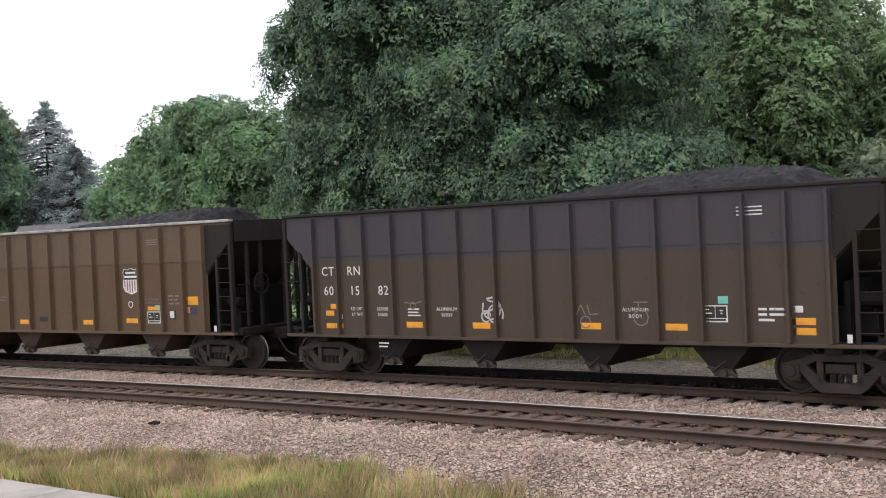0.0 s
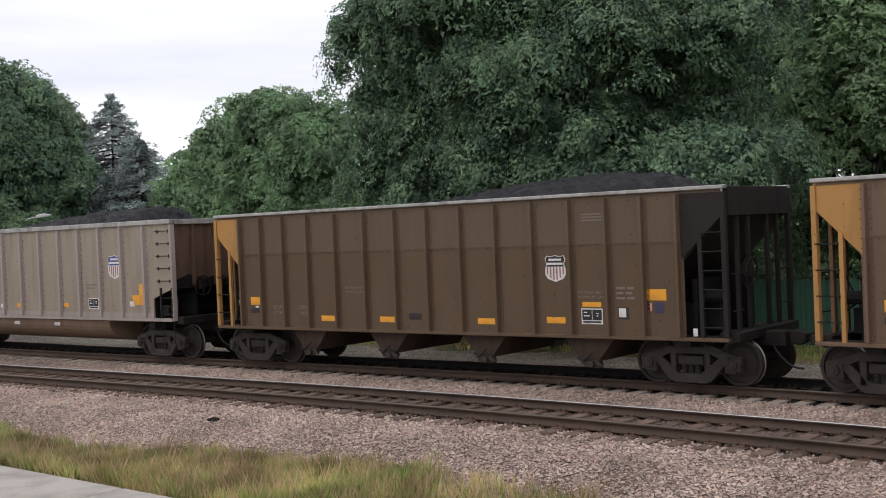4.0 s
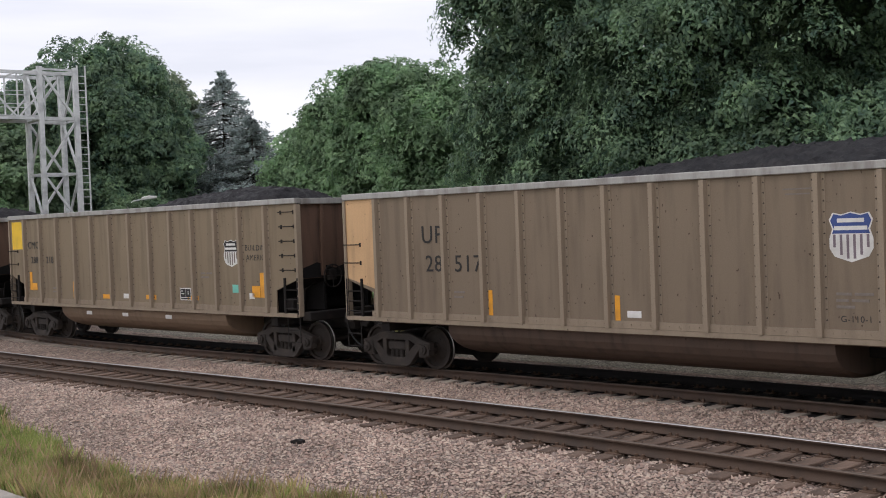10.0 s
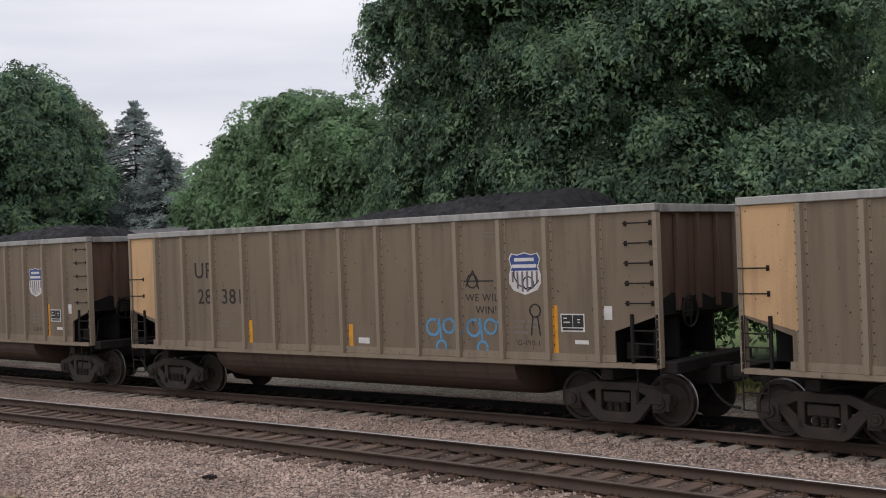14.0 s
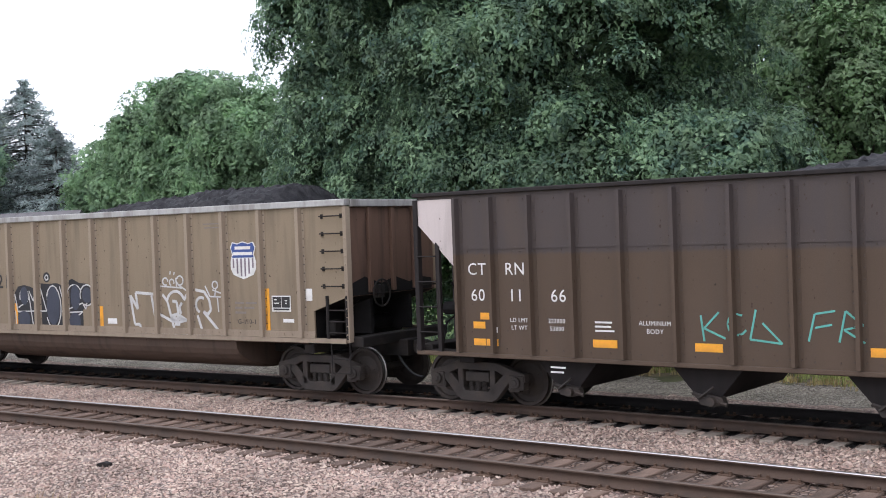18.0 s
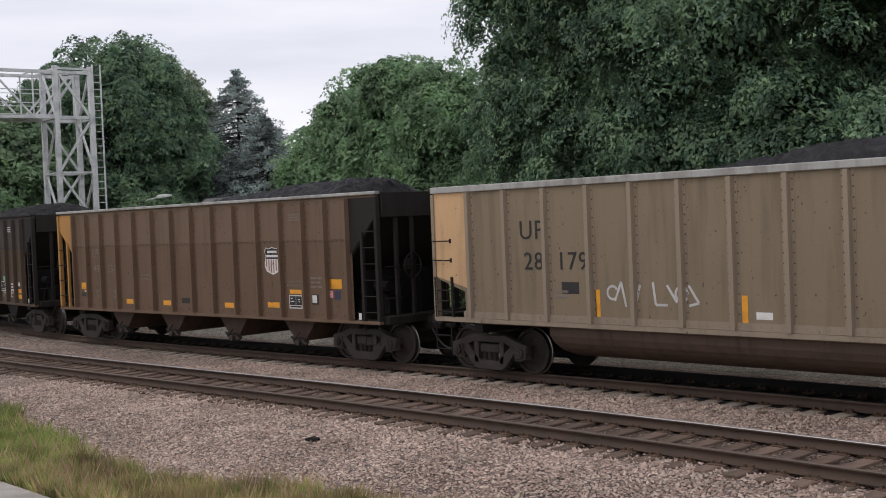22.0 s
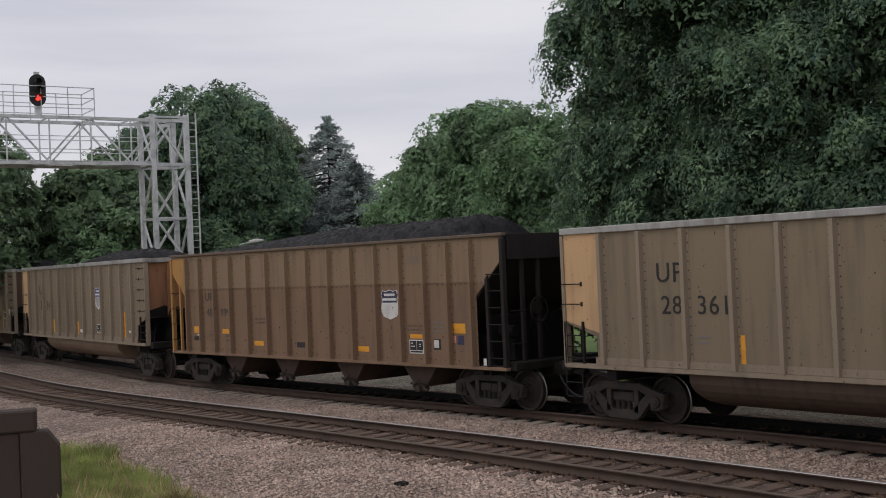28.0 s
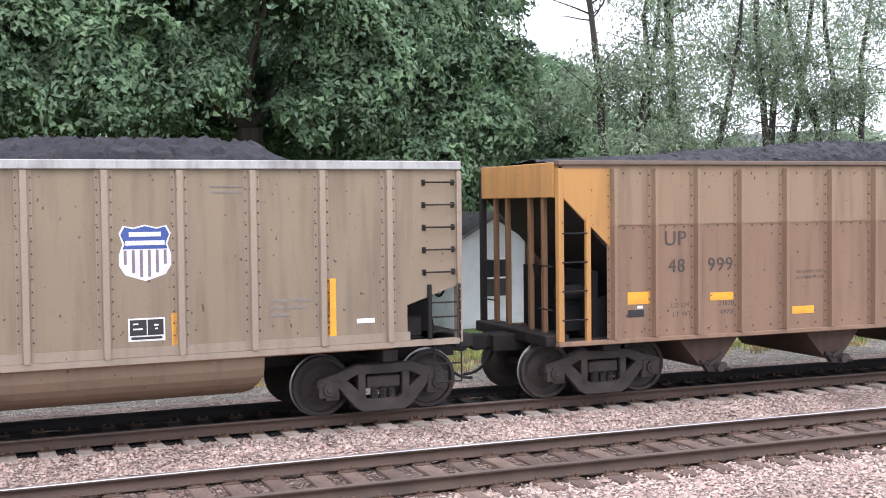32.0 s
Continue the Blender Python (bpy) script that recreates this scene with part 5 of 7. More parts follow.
def ctrn_hopper(index, number, skin=P_CTRN, panel=P_IVORY, label="sooty dark brown coal hopper with an ivory corner panel"):
    car = hopper(index, skin, P_SOOT, skin, P_SOOT, P_SOOT, label, panel, P_SOOT)
    for word, x in (("CT", -5.8), ("RN", -4.98)):
        part("lettering", letters(word, 0.30, M_WHITE), car, at(x, 2.48), "reporting mark")
    for word, z in (("CTRN", 3.62), (number, 3.42)):
        part("lettering", letters(word, 0.17, M_WHITE), car, pose(7.226, -0.3, z, 0, 0, 90))
    for word, x in ((number[:2], -5.79), (number[2:4], -4.97), (number[4:], -4.1)):
        part("lettering", letters(word, 0.30, M_WHITE), car, at(x, 2.02))
    for x, z in ((-5.62, 1.66), (-5.78, 1.5), (-5.78, 1.2), (-5.5, 1.2)):
        part("reflector", plate(0.26, 0.12, M_ORANGE, "reflector"), car, at(x, z))
    part("stencil", plate(0.16, 0.1, M_WHITE), car, at(-5.46, 1.42))
    for k, (word, digits) in enumerate((("LD LMT", "223800"), ("LT WT", "53800"))):
        part("lettering", letters(word, 0.105, M_WHITE), car, at(-4.92, 1.6 - 0.13 * k))
        part("lettering", letters(digits, 0.105, M_WHITE), car, at(-4.15, 1.6 - 0.13 * k))
    reflectors(car, ((-3.22, 1.25), (-1.38, 1.25), (1.32, 1.27), (3.2, 1.27)), M_ORANGE)
    lines(car, -3.4, 1.6, ((0.32,), (0.3,), (0.36,)), M_WHITE, 0.03, 0.07)
    for x in (-2.3, 2.33):
        part("lettering", letters("ALUMINUM", 0.105, M_WHITE), car, at(x, 1.6))
        part("lettering", letters("BODY", 0.105, M_WHITE), car, at(x, 1.47))
    data_box(car, 4.0, 1.53, M_TEAL)
    lines(car, 4.85, 1.62, ((0.16, 0.3), (0.16, 0.3), (0.3,)), M_WHITE)
    lines(car, 4.5, 3.5, ((0.5,), (0.5,), (0.5,)), M_WHITE, 0.025, 0.07)
    reflectors(car, ((5.66, 1.4), (5.66, 1.22)), M_ORANGE, 0.5, 0.13)
    part("stencil", plate(0.17, 0.12, M_WHITE), car, at(5.6, 1.62))
    lines(car, -4.3, 0.82, ((0.3,), (0.26,)), M_WHITE, 0.03, 0.08)
    part("stencil", plate(0.09, 0.15, M_WHITE), car, at(6.5, 1.1))
    return car


M_CHALK = surface("white_spray", (0.55, 0.54, 0.52), 0.8, var=0.2)
M_SPRAYBLUE = surface("blue_spray", (0.12, 0.32, 0.52), 0.7, var=0.2)
M_SPRAYTEAL = surface("green_spray", (0.13, 0.43, 0.36), 0.7, var=0.2)
M_SPRAYBLACK = surface("black_spray", (0.02, 0.02, 0.022), 0.6, var=0.2)

ctrn_hopper(-1, "602040")
car0 = ctrn_hopper(0, "601582", P_CTRN0, None, "sooty coal hopper with a grey upper band and rusty seam")
scrawl(car0, [curl(-1.1, 1.62, 0.24, 150, 480), curl(-1.0, 1.5, 0.2, -30, 250), [(-1.3, 1.5), (-0.85, 1.7), (-1.2, 1.8)], curl(-1.25, 1.45, 0.12, 0, 300)], M_CHALK, 0.035, "white spray-painted tag")
scrawl(car0, [[(1.0, 1.5), (1.1, 1.7), (1.2, 1.5)], [(1.25, 1.7), (1.3, 1.5), (1.5, 1.52)], curl(1.2, 1.35, 0.12, 0, 330), curl(2.45, 1.45, 0.16, 0, 360), [(2.3, 1.75), (2.6, 1.75)], [(2.4, 1.75), (2.4, 1.62)]], M_GREY, 0.025, "faint grey spray-painted tag")
scrawl(car0, [[(-3.5, 1.75), (-3.2, 1.72), (-3.0, 1.78)], curl(-3.25, 1.68, 0.08, 0, 330)], M_GREY, 0.025, "faint grey spray-painted tag")
c = up_hopper(1, "49625", P_BROWN2, mat=M_GREY)
part("stencil_ring", letters("O", 0.26, M_WHITE), c, at(3.32, 1.72), "white chalked ring")
part("stencil", plate(0.5, 0.22, M_NAVY), c, at(-4.0, 1.75))
up_hopper(2, "49014", P_BROWN, True, mat=M_GREY)
up_hopper(3, "", P_BROWN2, size=0.7)
cmo_gondola(4, "288312")
up_hopper(5, "49546", P_BROWN2, mat=M_GREY)
c = up_gondola(6, "28261")
part("reflector", plate(0.11, 1.7, M_YELLOW, "reflector"), c, at(-7.19, 2.87, 0.03), "yellow reflective edge strip")
bm = bmesh.new()
prism(bm, ((-7.25, 2.01), (-6.28, 1.76), (-6.28, 1.87), (-7.25, 2.12)), -0.012, 0)
part("reflector", mesh(bm, "reflector", M_YELLOW), c, at(0, 0, 0.03), "yellow reflective edge strip")
up_gondola(7, "28517")
c = cmo_gondola(8, "288218")
for k, word in enumerate(("BUILDING", "AMERICA")):
    part("lettering", letters(word, 0.2, M_BLACK), c, at(5.72, 2.72 - 0.24 * k), "black stencilled words")
part("sticker", plate(0.24, 0.2, M_TEAL), c, at(4.78, 1.72))
up_gondola(9, "28211")
c = up_gondola(10, "28381", label="grey-tan coal gondola with blue spray-painted tags")
for x in (2.35, 3.35):
    scrawl(c, [curl(x, 1.72, 0.16, 60, 400), [(x + 0.15, 1.9), (x + 0.2, 1.5)], curl(x + 0.4, 1.75, 0.14, 30, 380), [(x + 0.55, 1.85), (x + 0.75, 1.6), (x + 0.6, 1.6)], curl(x + 0.2, 1.35, 0.12, 0, 350)], M_SPRAYBLUE, 0.05, "blue spray-painted tag")
part("lettering", letters("WE WILL", 0.2, M_SPRAYBLACK), c, at(3.62, 2.28), "black sprayed words")
part("lettering", letters("WIN!", 0.2, M_SPRAYBLACK), c, at(3.66, 2.05), "black sprayed words")
scrawl(c, [curl(3.35, 2.6, 0.13, 0, 360), [(3.2, 2.5), (3.37, 2.8), (3.5, 2.45)], [(3.15, 2.6), (3.85, 2.6)]], M_SPRAYBLACK, 0.025, "black sprayed sign")
scrawl(c, [curl(4.64, 2.55, 0.12, 0, 360), curl(4.62, 2.75, 0.3, 30, 330), curl(4.77, 2.05, 0.12, 0, 360), [(4.72, 1.95), (4.67, 1.6)], [(4.82, 1.95), (4.87, 1.6)]], M_SPRAYBLACK, 0.025, "black sprayed doodle")
up_gondola(11, "28519")
c = ctrn_hopper(12, "601166")
scrawl(c, [[(-1.5, 1.75), (-1.45, 1.35)], [(-1.2, 1.8), (-1.45, 1.55), (-1.1, 1.4)], curl(-0.9, 1.62, 0.16, 60, 330), [(-0.6, 1.85), (-0.7, 1.4), (-0.2, 1.35), (-0.5, 1.65)], [(0.2, 1.4), (0.3, 1.8), (0.6, 1.85)], [(0.3, 1.6), (0.55, 1.65)], [(0.65, 1.4), (0.75, 1.85), (1.0, 1.65), (0.72, 1.58), (1.02, 1.4)]], M_SPRAYTEAL, 0.03, "green spray-painted tag")
c = up_gondola(13, "28621", P_UP2, label="grey-tan coal gondola with large black and white graffiti")
bm = bmesh.new()
for pts in (((-3.06, 1.12), (-2.2, 1.14), (-2.16, 2.12), (-2.4, 2.2), (-2.62, 2.24), (-2.85, 2.2), (-2.98, 2.05), (-3.08, 1.9)),
            ((-2.06, 1.14), (-1.16, 1.14), (-1.14, 2.2), (-1.4, 2.28), (-1.7, 2.26), (-2.05, 2.28)),
            ((-1.04, 1.14), (-0.5, 1.16), (-0.5, 1.66), (-0.2, 1.8), (-0.1, 2.05), (-0.3, 2.26), (-0.6, 2.28), (-0.85, 2.38), (-1.05, 2.3))):
    prism(bm, pts, -0.005, 0)
tube(bm, (-1.76, -0.006, 2.42), (-1.76, -0.001, 2.42), 0.12, 14)
part("graffiti", mesh(bm, "graffiti", M_SPRAYBLACK), c, at(0, 0), "black sprayed lettering block")
bm = bmesh.new()
for cx, cz, rx, rz in ((-2.62, 1.98, 0.15, 0.22), (-2.65, 1.42, 0.24, 0.2), (-1.55, 1.75, 0.24, 0.46), (-0.75, 1.95, 0.16, 0.3), (-0.34, 2.0, 0.17, 0.18), (-0.78, 1.4, 0.2, 0.2)):
    prism(bm, [(cx + rx * math.cos(a * 0.449), cz + rz * math.sin(a * 0.449)) for a in range(14)], -0.0095, -0.004)
part("graffiti", mesh(bm, "graffiti", surface("slate_spray", (0.045, 0.05, 0.07), 0.6, var=0.25)), c, at(0, 0), "slate blue sprayed fill")
scrawl(c, [curl(-2.62, 1.95, 0.2, 200, -20, sx=0.85), [(-2.98, 2.02), (-2.88, 1.6), (-2.2, 1.62)], [(-2.44, 1.98), (-2.3, 1.2), (-2.8, 1.18), (-2.95, 1.3), (-2.98, 1.62)], [(-2.44, 2.1), (-2.28, 1.85), (-2.2, 2.15)], curl(-2.62, 1.42, 0.07, 0, 360), [(-2.85, 1.62), (-2.66, 1.48)], [(-2.85, 1.7), (-2.5, 1.85)],
           curl(-1.55, 1.72, 0.5, 150, -150, 14, 0.56), curl(-1.6, 1.92, 0.17, 60, 330), [(-1.55, 1.68), (-1.62, 1.6), (-1.52, 1.55), (-1.58, 1.47)], [(-2.0, 2.15), (-1.8, 1.62), (-2.1, 1.62)], [(-1.3, 2.2), (-1.22, 1.95), (-1.16, 2.15)], [(-1.25, 1.62), (-1.12, 1.62)], curl(-1.76, 2.41, 0.06, 0, 360),
           curl(-0.34, 2.0, 0.24, -120, 200, 12), curl(-0.78, 1.98, 0.26, 20, 170), [(-0.98, 1.68), (-0.5, 1.82), (-0.4, 1.68), (-0.32, 1.9)], [(-0.98, 1.6), (-0.5, 1.62), (-0.86, 1.42)], curl(-0.88, 1.4, 0.06, 0, 360), [(-1.04, 1.16), (-0.5, 1.18)]], M_CHALK, 0.03, "white outlines of the black graffiti")
scrawl(c, [[(1.12, 2.0), (1.24, 1.36), (1.4, 1.36), (1.46, 1.18), (3.95, 1.13)], [(1.14, 1.98), (1.35, 1.7), (1.3, 2.06), (2.0, 2.02)], [(1.8, 2.0), (1.96, 1.22)], [(1.9, 1.7), (2.02, 1.75)], [(1.92, 1.5), (2.02, 1.6), (2.4, 1.45)],
           [(2.15, 2.02), (2.3, 1.86), (2.52, 1.14)], curl(2.55, 1.82, 0.27, 165, 20), [(2.8, 1.9), (2.95, 2.08), (3.02, 2.06)], [(2.45, 1.88), (2.58, 1.86), (2.62, 1.62)], [(2.74, 1.84), (2.66, 1.75), (2.7, 1.6)], [(2.4, 1.56), (2.6, 1.6), (2.86, 1.47), (2.6, 1.42), (2.4, 1.46), (2.4, 1.56)], [(2.4, 1.5), (2.8, 1.5)], [(2.5, 1.58), (2.5, 1.43)], [(2.6, 1.59), (2.6, 1.42)], [(2.7, 1.55), (2.7, 1.45)], [(2.5, 1.38), (2.66, 1.38)],
           [(3.16, 2.12), (3.42, 2.08), (3.56, 1.9), (3.6, 1.7), (3.5, 1.6), (3.38, 1.66), (3.95, 1.13)], curl(3.32, 1.8, 0.16, 60, 250), [(3.2, 1.58), (3.36, 1.15)]], M_CHALK, 0.06, "white spray-painted letters")
scrawl(c, [[(2.1, 2.2), (2.75, 2.16)], curl(2.25, 2.3, 0.08, 0, 300), curl(2.45, 2.28, 0.07, -30, 250), [(2.6, 2.16), (2.58, 2.38)], curl(2.7, 2.32, 0.1, -160, 160), [(2.4, 2.45), (2.42, 2.52)], [(2.52, 2.44), (2.54, 2.5)], [(2.65, 2.22), (2.9, 2.1)],
           [(3.45, 2.2), (3.58, 1.98), (3.9, 1.97)], curl(3.74, 2.22, 0.08, 0, 360), [(3.66, 2.12), (3.9, 2.05)], [(3.76, 2.14), (3.72, 1.97)], [(3.8, 1.95), (3.82, 1.66)], [(3.94, 1.98), (3.98, 1.82)]], M_CHALK, 0.03, "small white sprayed tag")
c = up_gondola(14, "29016", P_UP3, None, M_ORANGE, M_GREY, "brown coal gondola with an orange square at its end", "red")
scrawl(c, [[(-3.6, 1.5), (-3.4, 1.55), (-3.2, 1.48), (-3.0, 1.56)], curl(-3.3, 1.42, 0.08, 0, 330)], M_CHALK, 0.025, "white chalked tag")
c = up_gondola(15, "28179", P_UP2)
scrawl(c, [curl(-2.6, 1.75, 0.12, 30, 300), [(-2.55, 1.6), (-2.4, 1.95), (-2.3, 1.5)], [(-2.2, 1.9), (-2.1, 1.5), (-1.98, 1.9)], [(-1.7, 1.95), (-1.65, 1.55), (-1.4, 1.55)], [(-1.4, 1.9), (-1.2, 1.6)], curl(-1.1, 1.75, 0.13, 0, 330), [(-0.95, 1.9), (-0.75, 1.6), (-0.95, 1.55)]], M_CHALK, 0.045, "white spray-painted tag")
part("stencil", plate(0.42, 0.22, M_BLACK), c, at(-3.6, 1.82))
up_hopper(16, "49334", P_BROWN, size=0.85, mat=M_GREY)
c = ctrn_hopper(17, "602226")
marks = [curl(-3.28, 1.32, 0.13, 50, 310), [(-3.1, 1.2), (-3.1, 1.5)], [(-3.1, 1.35), (-2.92, 1.35)], [(-2.92, 1.2), (-2.92, 1.5)], curl(-2.75, 1.33, 0.1, 0, 360),
         [(-2.5, 1.18), (-2.5, 1.5), (-2.36, 1.45), (-2.48, 1.34)], [(-2.25, 1.5), (-2.02, 1.5)], [(-2.14, 1.5), (-2.14, 1.18)], [(-1.9, 1.2), (-1.9, 1.5)],
         [(-1.5, 1.18), (-1.5, 1.52), (-1.34, 1.45), (-1.48, 1.34)], [(-1.15, 1.18), (-1.15, 1.52), (-0.99, 1.45), (-1.13, 1.34)], [(-0.8, 1.52), (-0.8, 1.2), (-0.6, 1.2)],
         curl(-0.1, 1.44, 0.09, 60, 270), curl(-0.1, 1.27, 0.09, 90, -120),
         [(0.35, 1.18), (0.35, 1.5), (0.5, 1.42), (0.52, 1.28), (0.35, 1.18)], [(0.7, 1.2), (0.7, 1.48)], [(0.82, 1.2), (0.84, 1.5), (1.0, 1.2), (1.02, 1.5)], curl(1.3, 1.35, 0.14, 0, 360),
         [(1.6, 1.36), (1.8, 1.36)], [(1.7, 1.22), (1.7, 1.5)], [(1.95, 1.2), (1.97, 1.5), (2.1, 1.2), (2.12, 1.5)], [(2.22, 1.2), (2.34, 1.52), (2.46, 1.2)], [(2.56, 1.2), (2.58, 1.5), (2.74, 1.2), (2.76, 1.5)],
         curl(2.98, 1.35, 0.14, 50, 310), [(3.16, 1.5), (3.26, 1.35), (3.36, 1.5)], [(3.26, 1.35), (3.24, 1.18)]]
scrawl(c, marks, M_CHALK, 0.045, "long line of white sprayed letters")
part("lettering", letters("FOREVER", 0.38, M_CHALK), c, at(4.82, 1.3), "white sprayed word")
scrawl(c, [[(-2.6, 2.0), (-2.45, 1.75), (-2.3, 2.05)], [(-2.62, 1.8), (-2.2, 1.72), (-2.3, 1.95)], [(-2.55, 2.1), (-2.62, 1.95)]], M_GREY, 0.02, "faint grey spray-painted tag")
ctrn_hopper(18, "602615")
up_gondola(19, "28361", P_UP2)
up_hopper(20, "48999", P_TAN, True, mat=M_FADED)
up_gondola(21, "28344", P_UP2)
up_gondola(22, "28407")
up_gondola(23, "28290")


# ---- trees ----
# the maple's bluish dark end paints in skylit shade between its tufts
L_MAPLE = leafy("maple_leaf", (0.045, 0.098, 0.082), (0.255, 0.37, 0.20), trans=0.38)
L_FRESH = leafy("fresh_leaf", (0.115, 0.20, 0.115), (0.32, 0.465, 0.25), trans=0.45)
L_LIME = leafy("sunny_leaf", (0.16, 0.255, 0.135), (0.39, 0.525, 0.29), trans=0.5)
L_OLIVE = leafy("olive_leaf", (0.16, 0.215, 0.14), (0.36, 0.43, 0.28), trans=0.45)
L_DARK = leafy("dark_leaf", (0.09, 0.15, 0.095), (0.28, 0.395, 0.21), trans=0.43)
L_SPRUCE = leafy("spruce_needle", (0.22, 0.275, 0.265), (0.46, 0.52, 0.50), trans=0.5)
L_WEED = leafy("dry_grass", (0.27, 0.21, 0.09), (0.64, 0.52, 0.26), trans=0.3)
L_STALK = leafy("seed_stalk", (0.36, 0.24, 0.14), (0.62, 0.46, 0.29), trans=0.3)
L_GRASS = leafy("green_grass", (0.17, 0.215, 0.055), (0.46, 0.52, 0.18), trans=0.3)
M_BARK = surface("bark", (0.06, 0.05, 0.042), 0.9, var=0.4, scale=3, grain=30, bump=0.9, stretch=(1, 1, 0.25), dark=(0.025, 0.021, 0.018), amount=0.8)


def polar(az, r):
    """A spot on the ground at a bearing (degrees left of straight ahead) and distance from the watcher."""
    return -r * math.sin(radians(az)), r * math.cos(radians(az))


def leaves(rng, centres, normals, size, droop=0.0, narrow=0.55):
    """Pointed leaves, one for each centre."""
    n = len(centres)
    nrm = normals / np.linalg.norm(normals, axis=1, keepdims=True)
    t = rng.normal(size=(n, 3))
    t[:, 2] -= droop
    t -= nrm * np.sum(t * nrm, 1, keepdims=True)
    t /= np.linalg.norm(t, axis=1, keepdims=True)
    s = np.cross(nrm, t)
    ln = (size * rng.uniform(0.65, 1.35, n))[:, None]
    root = centres - t * ln * 0.5
    v = np.stack([root - s * ln * narrow * 0.58, root + s * ln * narrow * 0.58 + nrm * ln * 0.12, centres + t * ln * 0.55], 1)
    return v.reshape(-1, 3), np.arange(n * 3).reshape(n, 3)


def crown_leaves(rng, blobs, sprays, per, size, spread, hollow=0.55, droop=0.3, flatten=0.09, shell=(0.86, 1.08), outer=0.72):
    """Domed tufts of leaves over the outer shell of overlapping lobes: (x, y, z, rx, ry, rz)."""
    blobs = np.array(blobs, dtype=float)
    area = (blobs[:, 3] * blobs[:, 4] * blobs[:, 5]) ** (2 / 3)
    pick = rng.choice(len(blobs), sprays, p=area / area.sum())
    d = rng.normal(size=(sprays, 3))
    d[:, 2] = np.where(d[:, 2] < -0.6, -d[:, 2] * 0.5, d[:, 2])
    d /= np.linalg.norm(d, axis=1, keepdims=True)
    r = np.where(rng.random(sprays) < outer, rng.uniform(*shell, sprays), rng.uniform(hollow, shell[0], sprays))
    c = blobs[pick, :3] + d * blobs[pick, 3:] * r[:, None]
    deep = np.zeros(sprays, bool)
    for i, bl in enumerate(blobs):
        q = np.sum(((c - bl[:3]) / bl[3:]) ** 2, 1)
        deep |= (q < 0.3) & (pick != i)
    c, d = c[~deep], d[~deep]
    n = len(c)
    axis = d * np.array([0.8, 0.8, 0.5]) + np.array([0, 0, 0.7]) + rng.normal(size=(n, 3)) * 0.3
    axis /= np.linalg.norm(axis, axis=1, keepdims=True)
    u = np.cross(axis, rng.normal(size=(n, 3)))
    u /= np.linalg.norm(u, axis=1, keepdims=True)
    w = np.cross(axis, u)
    reach = (spread * rng.uniform(0.5, 1.4, n))[:, None]
    k = n * per
    ang, rad = rng.uniform(0, math.tau, (n, per)), np.sqrt(rng.random((n, per)))
    arm = 1 + 0.28 * np.sin(ang * 3 + rng.uniform(0, math.tau, (n, 1))) + 0.18 * np.sin(ang * 5 + rng.uniform(0, math.tau, (n, 1)))
    radial = np.cos(ang)[..., None] * u[:, None] + np.sin(ang)[..., None] * w[:, None]
    pos = c[:, None] + radial * (rad * arm * reach)[..., None] - axis[:, None] * (rad ** 2 * reach * droop)[..., None] + rng.normal(size=(n, per, 3)) * flatten * spread
    nrm = axis[:, None] + radial * rad[..., None] * min(1.2, 0.3 + droop) + rng.normal(size=(n, per, 3)) * 0.32
    return leaves(rng, pos.reshape(k, 3), nrm.reshape(k, 3), np.full(k, size), 0.6)


def tufted_crown(rng, blobs, tufts, per, size, spread, inner):
    """Separate bold tufts standing out from a shaded inner mass."""
    v0, f0 = crown_leaves(rng, blobs, inner, 60, size * 1.35, spread * 0.9, 0.55, 0.4, 0.15, (0.62, 0.80))
    v1, f1 = crown_leaves(rng, blobs, tufts, per, size, spread, 0.8, 0.85, 0.06, (0.86, 1.08), 0.85)
    return np.concatenate([v0, v1]), np.concatenate([f0, f1 + len(v0)])


def limb(bm, p, q, r0, r1, rng, seg=7, steps=4, bend=0.05):
    pts = [Vector(p).lerp(Vector(q), i / steps) for i in range(steps + 1)]
    for i in range(1, steps):
        pts[i] += Vector((rng.uniform(-1, 1), rng.uniform(-1, 1), rng.uniform(-0.5, 0.5))) * (Vector(q) - Vector(p)).length * bend
    for i in range(steps):
        a, b = r0 + (r1 - r0) * i / steps, r0 + (r1 - r0) * (i + 1) / steps
        tube(bm, pts[i], pts[i + 1], a, seg, b, caps=False)
    return pts[-1]


def trunk_mesh(x, y, z0, blobs, r, seed, fork=None):
    rng = random.Random(seed)
    bm = bmesh.new()
    top = min(b[2] for b in blobs)
    fork = fork or max(z0 + 1.5, (z0 + top) / 2)
    tube(bm, (x, y, z0 - 0.2), (x, y, z0 + 0.5), r * 1.35, 10, r, caps=False)
    end = limb(bm, (x, y, z0 + 0.5), (x + rng.uniform(-0.2, 0.2), y, fork), r, r * 0.8, rng, 10, 3)
    for b in blobs[::max(1, len(blobs) // 11)]:
        if b[2] < fork + 0.35 * math.hypot(b[0] - x, b[1] - y):
            continue
        e = limb(bm, end, (b[0], b[1], b[2]), r * 0.3, r * 0.1, rng)
        for _ in range(4):
            limb(bm, e, (b[0] + rng.uniform(-0.7, 0.7) * b[3], b[1] + rng.uniform(-0.7, 0.7) * b[4], b[2] + rng.uniform(-0.4, 0.7) * b[5]), r * 0.1, r * 0.03, rng, 5, 3)
    return mesh(bm, "trunk", M_BARK)


